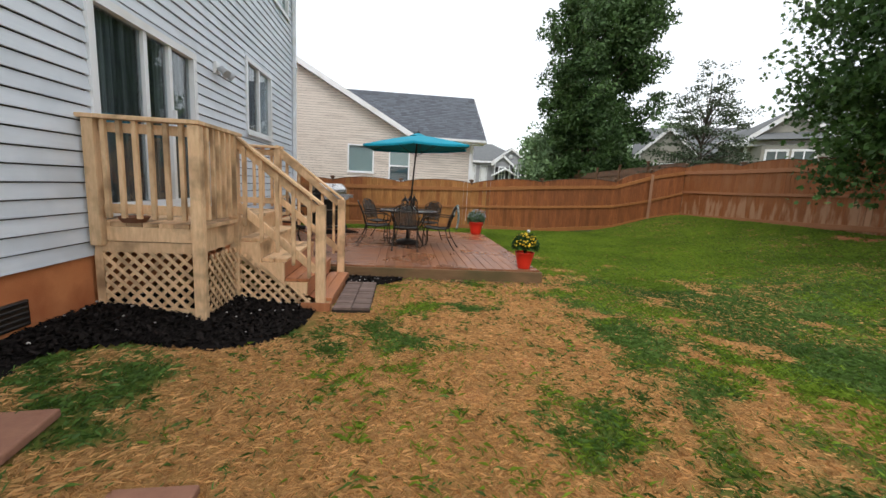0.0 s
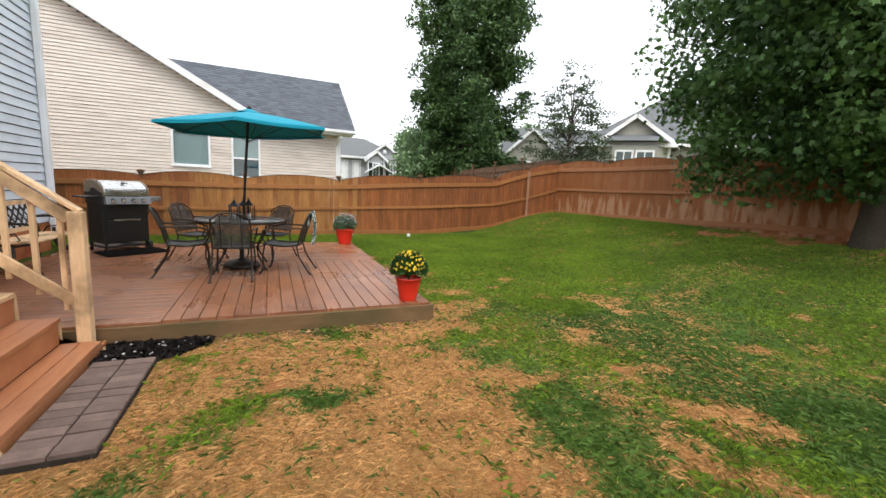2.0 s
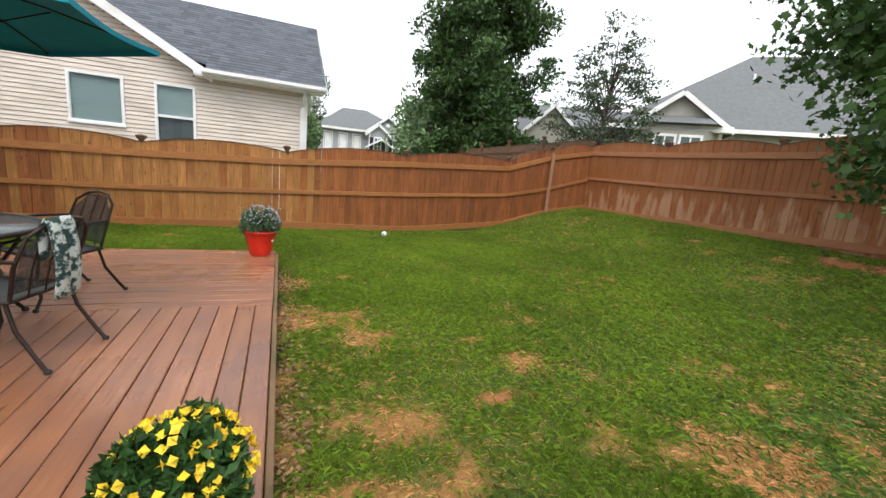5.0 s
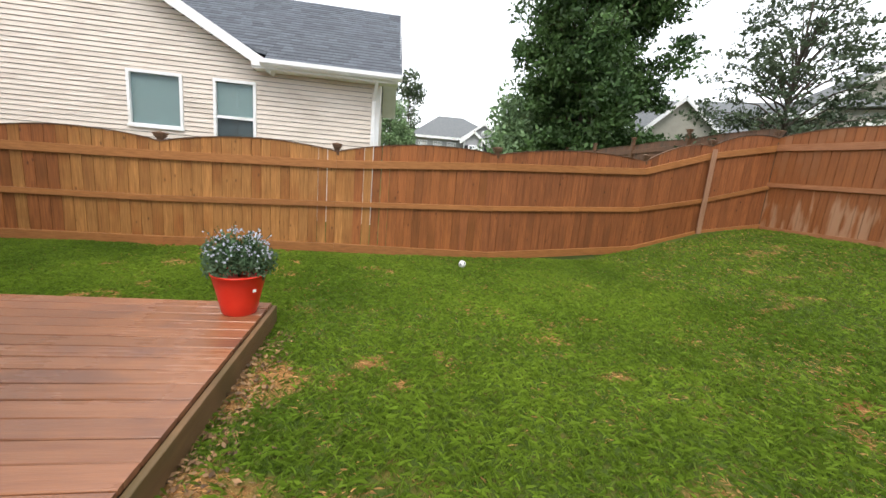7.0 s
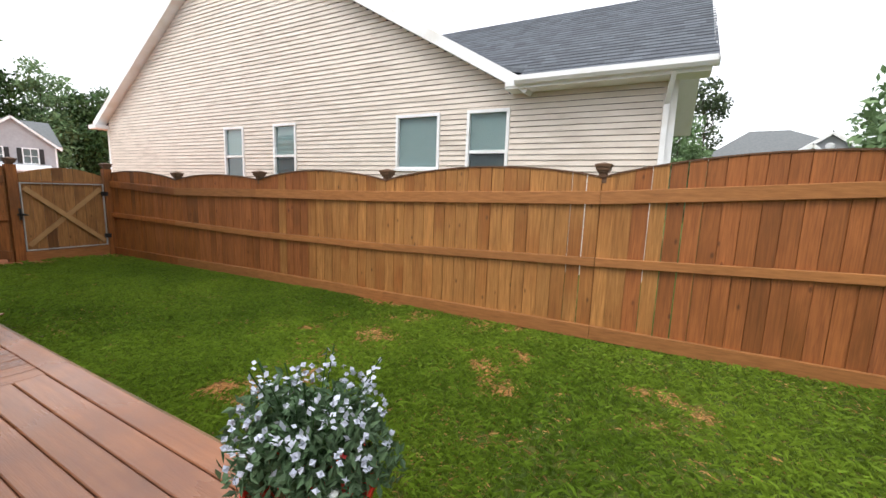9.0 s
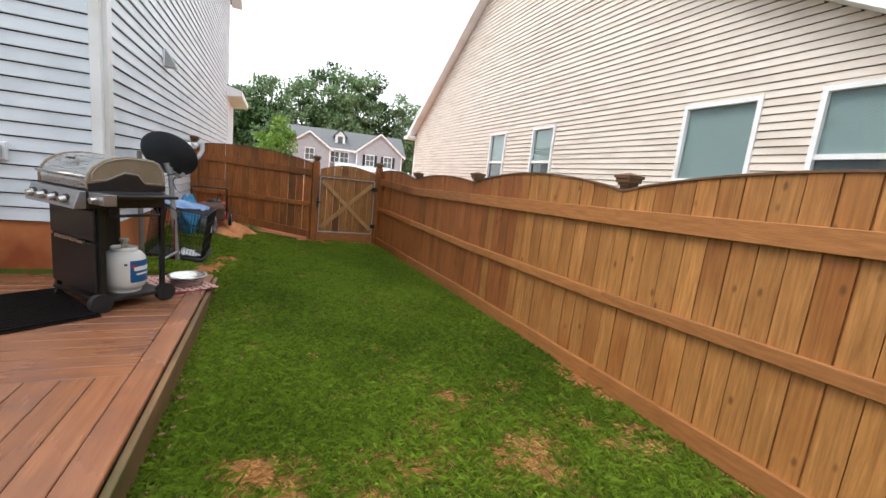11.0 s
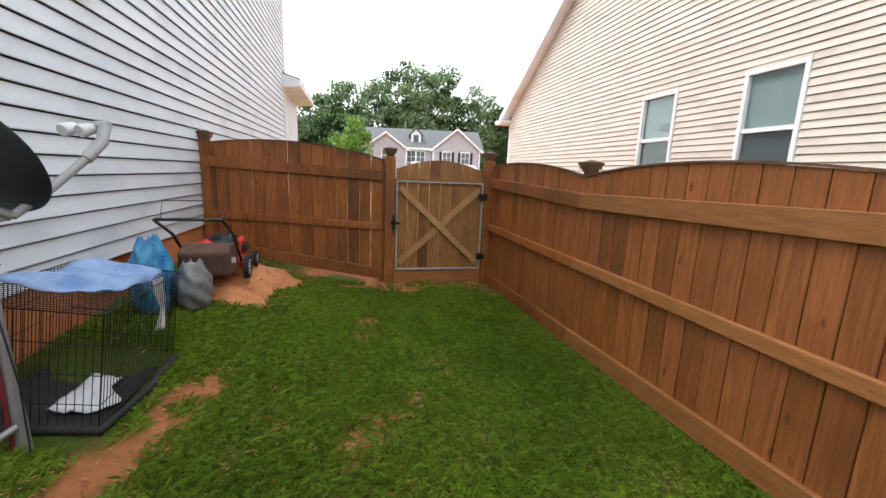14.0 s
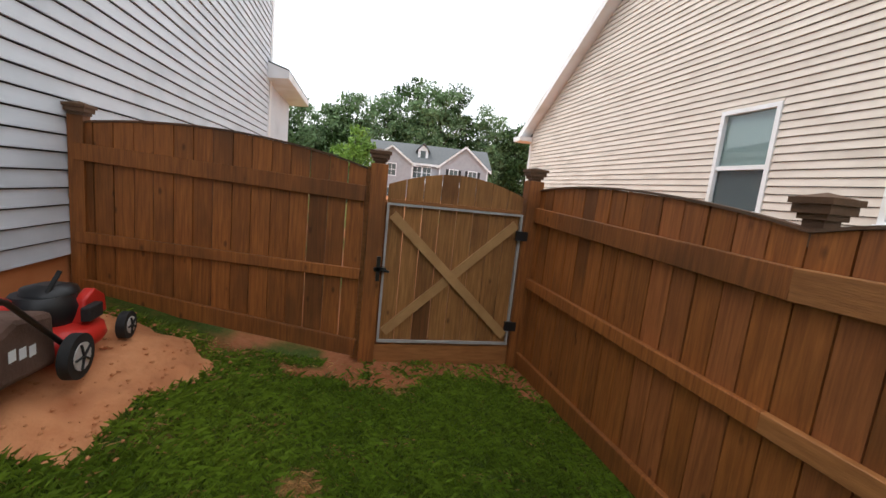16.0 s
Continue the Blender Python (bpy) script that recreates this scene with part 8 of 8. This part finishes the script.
# ---- grass ----
def grass():
    rnd = np.random.default_rng(31)

    def field(x0, x1, y0, y1, dens):
        n = int((x1 - x0) * (y1 - y0) * dens)
        return rnd.uniform(x0, x1, n), rnd.uniform(y0, y1, n)
    parts = [field(-6.4, 4.8, -0.2, 6.6, 3600), field(2.3, 7.5, 6.4, 14.9, 3900), field(-6.4, 2.4, 10.6, 14.5, 8500), field(4.8, 11.3, -0.5, 6.5, 1900), field(7.4, 11.3, 6.4, 15.2, 2300)]
    x, y = np.concatenate([p[0] for p in parts]), np.concatenate([p[1] for p in parts])
    keep = (y < fence_y(x) - 0.04) & ~((x > DX0) & (x < DX1 + 0.05) & (y > DY0 - 0.03) & (y < DY1 + 0.05)) & ~((x < HX + 0.03) & (y < HY + 0.03))
    for poly in (BED_1, BED_2, SAND):
        keep &= ~in_poly(x, y, poly)
    keep &= ~((x > -0.68) & (x < -0.22) & (y > 4.74) & (y < 6.04)) & ~((x > LX0) & (x < -0.72) & (y > LY0) & (y < LY1))
    keep &= ~((x > -4.02) & (x < -3.08) & (y < 11.34) & (y > 10.6))
    for sx, sy in ((-1.86, 2.30), (-0.98, 1.92), (-2.2, 1.2)):
        keep &= ~((abs(x - sx) < 0.2) & (abs(y - sy) < 0.2))
    x, y = x[keep], y[keep]
    dry, cl = dryness(x, y), clay(x, y)
    tuft = fbm(x, y, 7.0, 17, 3)
    thick = fbm(x, y, 1.1, 23, 3)
    u = rnd.uniform(size=len(x))
    is_green = (u > (0.05 + 0.9 * sm(0.42, 0.66, fbm(x, y, 0.9, 61, 3))) * (0.24 + 0.28 * sm(10.5, 5.5, y)) * (1 - dry) + dry * 0.955) & (u < 1.0 - 0.85 * cl) & (tuft + 0.55 * rnd.uniform(size=len(x)) > 0.46 + 0.20 * dry)
    is_green |= (hash_noise(x, y, 8.0, 71) > 0.80) & (fbm(x, y, 1.3, 73) > 0.45) & (rnd.uniform(size=len(x)) > 0.35)
    is_straw = (~is_green) & (rnd.uniform(size=len(x)) < 0.70 + 0.25 * dry) & (rnd.uniform(size=len(x)) > 0.9 * cl)

    def blades(sel, mat, hlo, hhi, w, lay, nm, label):
        sel = np.flatnonzero(sel)
        if mat == "straw":
            # the dead mat near the stairs is thicker
            more = sel[(dry[sel] > 0.35) & (y[sel] < 6.6)]
            sel = np.concatenate([sel, more])
        X, Y = x[sel] + rnd.uniform(-0.008, 0.008, len(sel)), y[sel] + rnd.uniform(-0.008, 0.008, len(sel))
        n = len(X)
        a = rnd.uniform(0, 2 * math.pi, n)
        b = rnd.uniform(0, 2 * math.pi, n)
        h = rnd.uniform(hlo, hhi, n) * (0.60 + 0.45 * thick[sel] + 0.35 * tuft[sel])
        l = lay * rnd.uniform(0.4, 1.5, n)
        Z = ground_z(X, Y) + 0.03 * (fbm(X, Y, 2.0, 5) - 0.5) - 0.006
        ww = w * rnd.uniform(0.7, 1.4, n)
        ca, sa, cb, sb = np.cos(a), np.sin(a), np.cos(b), np.sin(b)
        p0 = np.stack([X - ca * ww, Y - sa * ww, Z], -1)
        p1 = np.stack([X + ca * ww, Y + sa * ww, Z], -1)
        p2 = np.stack([X + ca * ww * 0.7 + cb * l * h * 0.45, Y + sa * ww * 0.7 + sb * l * h * 0.45, Z + h * 0.62], -1)
        p3 = np.stack([X + cb * l * h * 1.25, Y + sb * l * h * 1.25, Z + h * np.clip(1.25 - 0.5 * l, 0.35, 1)], -1)
        me = polys(np.stack([p0, p1, p2, p3], 1), mat)
        tagged(part(nm, me, mat), label, "grass", kind="stuff")
    weedy = is_green & (fbm(x, y, 1.2, 91) + 0.25 * rnd.uniform(size=len(x)) > 0.60) & (sm(9.5, 6.0, y) * sm(9.0, 6.0, x) > rnd.uniform(size=len(x)))
    blades(is_green & ~weedy, "blade", 0.024, 0.058, 0.0020, 0.95, "grass", "short green lawn grass with uneven tufts")
    blades(weedy, "weed", 0.018, 0.046, 0.0036, 1.3, "lawn_weeds", "dark broad-leaved weeds and clover among the grass")
    blades(is_straw, "straw", 0.010, 0.030, 0.0012, 2.2, "dry_grass", "dead straw-coloured grass lying flat on the soil")


grass()


# ---- fallen leaves and wet debris along the deck and by the stairs ----
def litter():
    rnd = np.random.default_rng(77)
    n = 1500
    x = np.concatenate([2.37 + np.abs(rnd.normal(0, 0.13, n)), rnd.uniform(0.0, 2.3, 420), rnd.uniform(-2.4, 2.2, 160)])
    y = np.concatenate([rnd.uniform(6.6, 11.4, n), 6.44 - np.abs(rnd.normal(0, 0.10, 420)), 11.56 + np.abs(rnd.normal(0, 0.07, 160))])
    k = fbm(x, y, 2.2, 19) > 0.38
    x, y = x[k], y[k]
    z = ground_z(x, y) + 0.03 * (fbm(x, y, 2.0, 5) - 0.5) + rnd.uniform(0.004, 0.028, len(x))
    c = np.stack([x, y, z], -1)
    d = rnd.normal(size=(len(x), 3)) * (1, 1, 0.3)
    d /= np.linalg.norm(d, axis=1)[:, None]
    e = np.cross(d, rnd.normal(size=(len(x), 3)) * (0.35, 0.35, 1))
    e /= np.linalg.norm(e, axis=1)[:, None]
    s = rnd.uniform(0.010, 0.030, len(x))[:, None]
    v = np.stack([c - d * s, c + e * s * 0.5, c + d * s, c - e * s * 0.5], 1)
    m = material("fallen_leaf", ((0.10, 0.05, 0.022), (0.34, 0.20, 0.09)), rough=0.7, scale=6, bump=0, island=0.6)
    tagged(part("fallen_leaves", polys(v, m), m), "small dead brown leaves caught along the deck edge", "leaves", kind="stuff")


litter()


# ---- siding courses, last ----
siding("siding_board", "siding", (HX, 0, 0), (0, 1, 0), (1, 0, 0), -6.0, HY - 0.05, SID0, 6.38, 0.127, back_holes, parent=back)
siding("siding_board", "siding", (0, HY, 0), (-1, 0, 0), (0, 1, 0), 2.70, 13.1, SID0, 6.38, 0.127, [], parent=side)
siding("siding_board", "siding_tan", (0, YN, 0), (-1, 0, 0), (0, -1, 0), -2.93, 15.31, -0.3, 7.9, 0.102, n_holes, top=n_top, gap=0.008, parent=nsid)
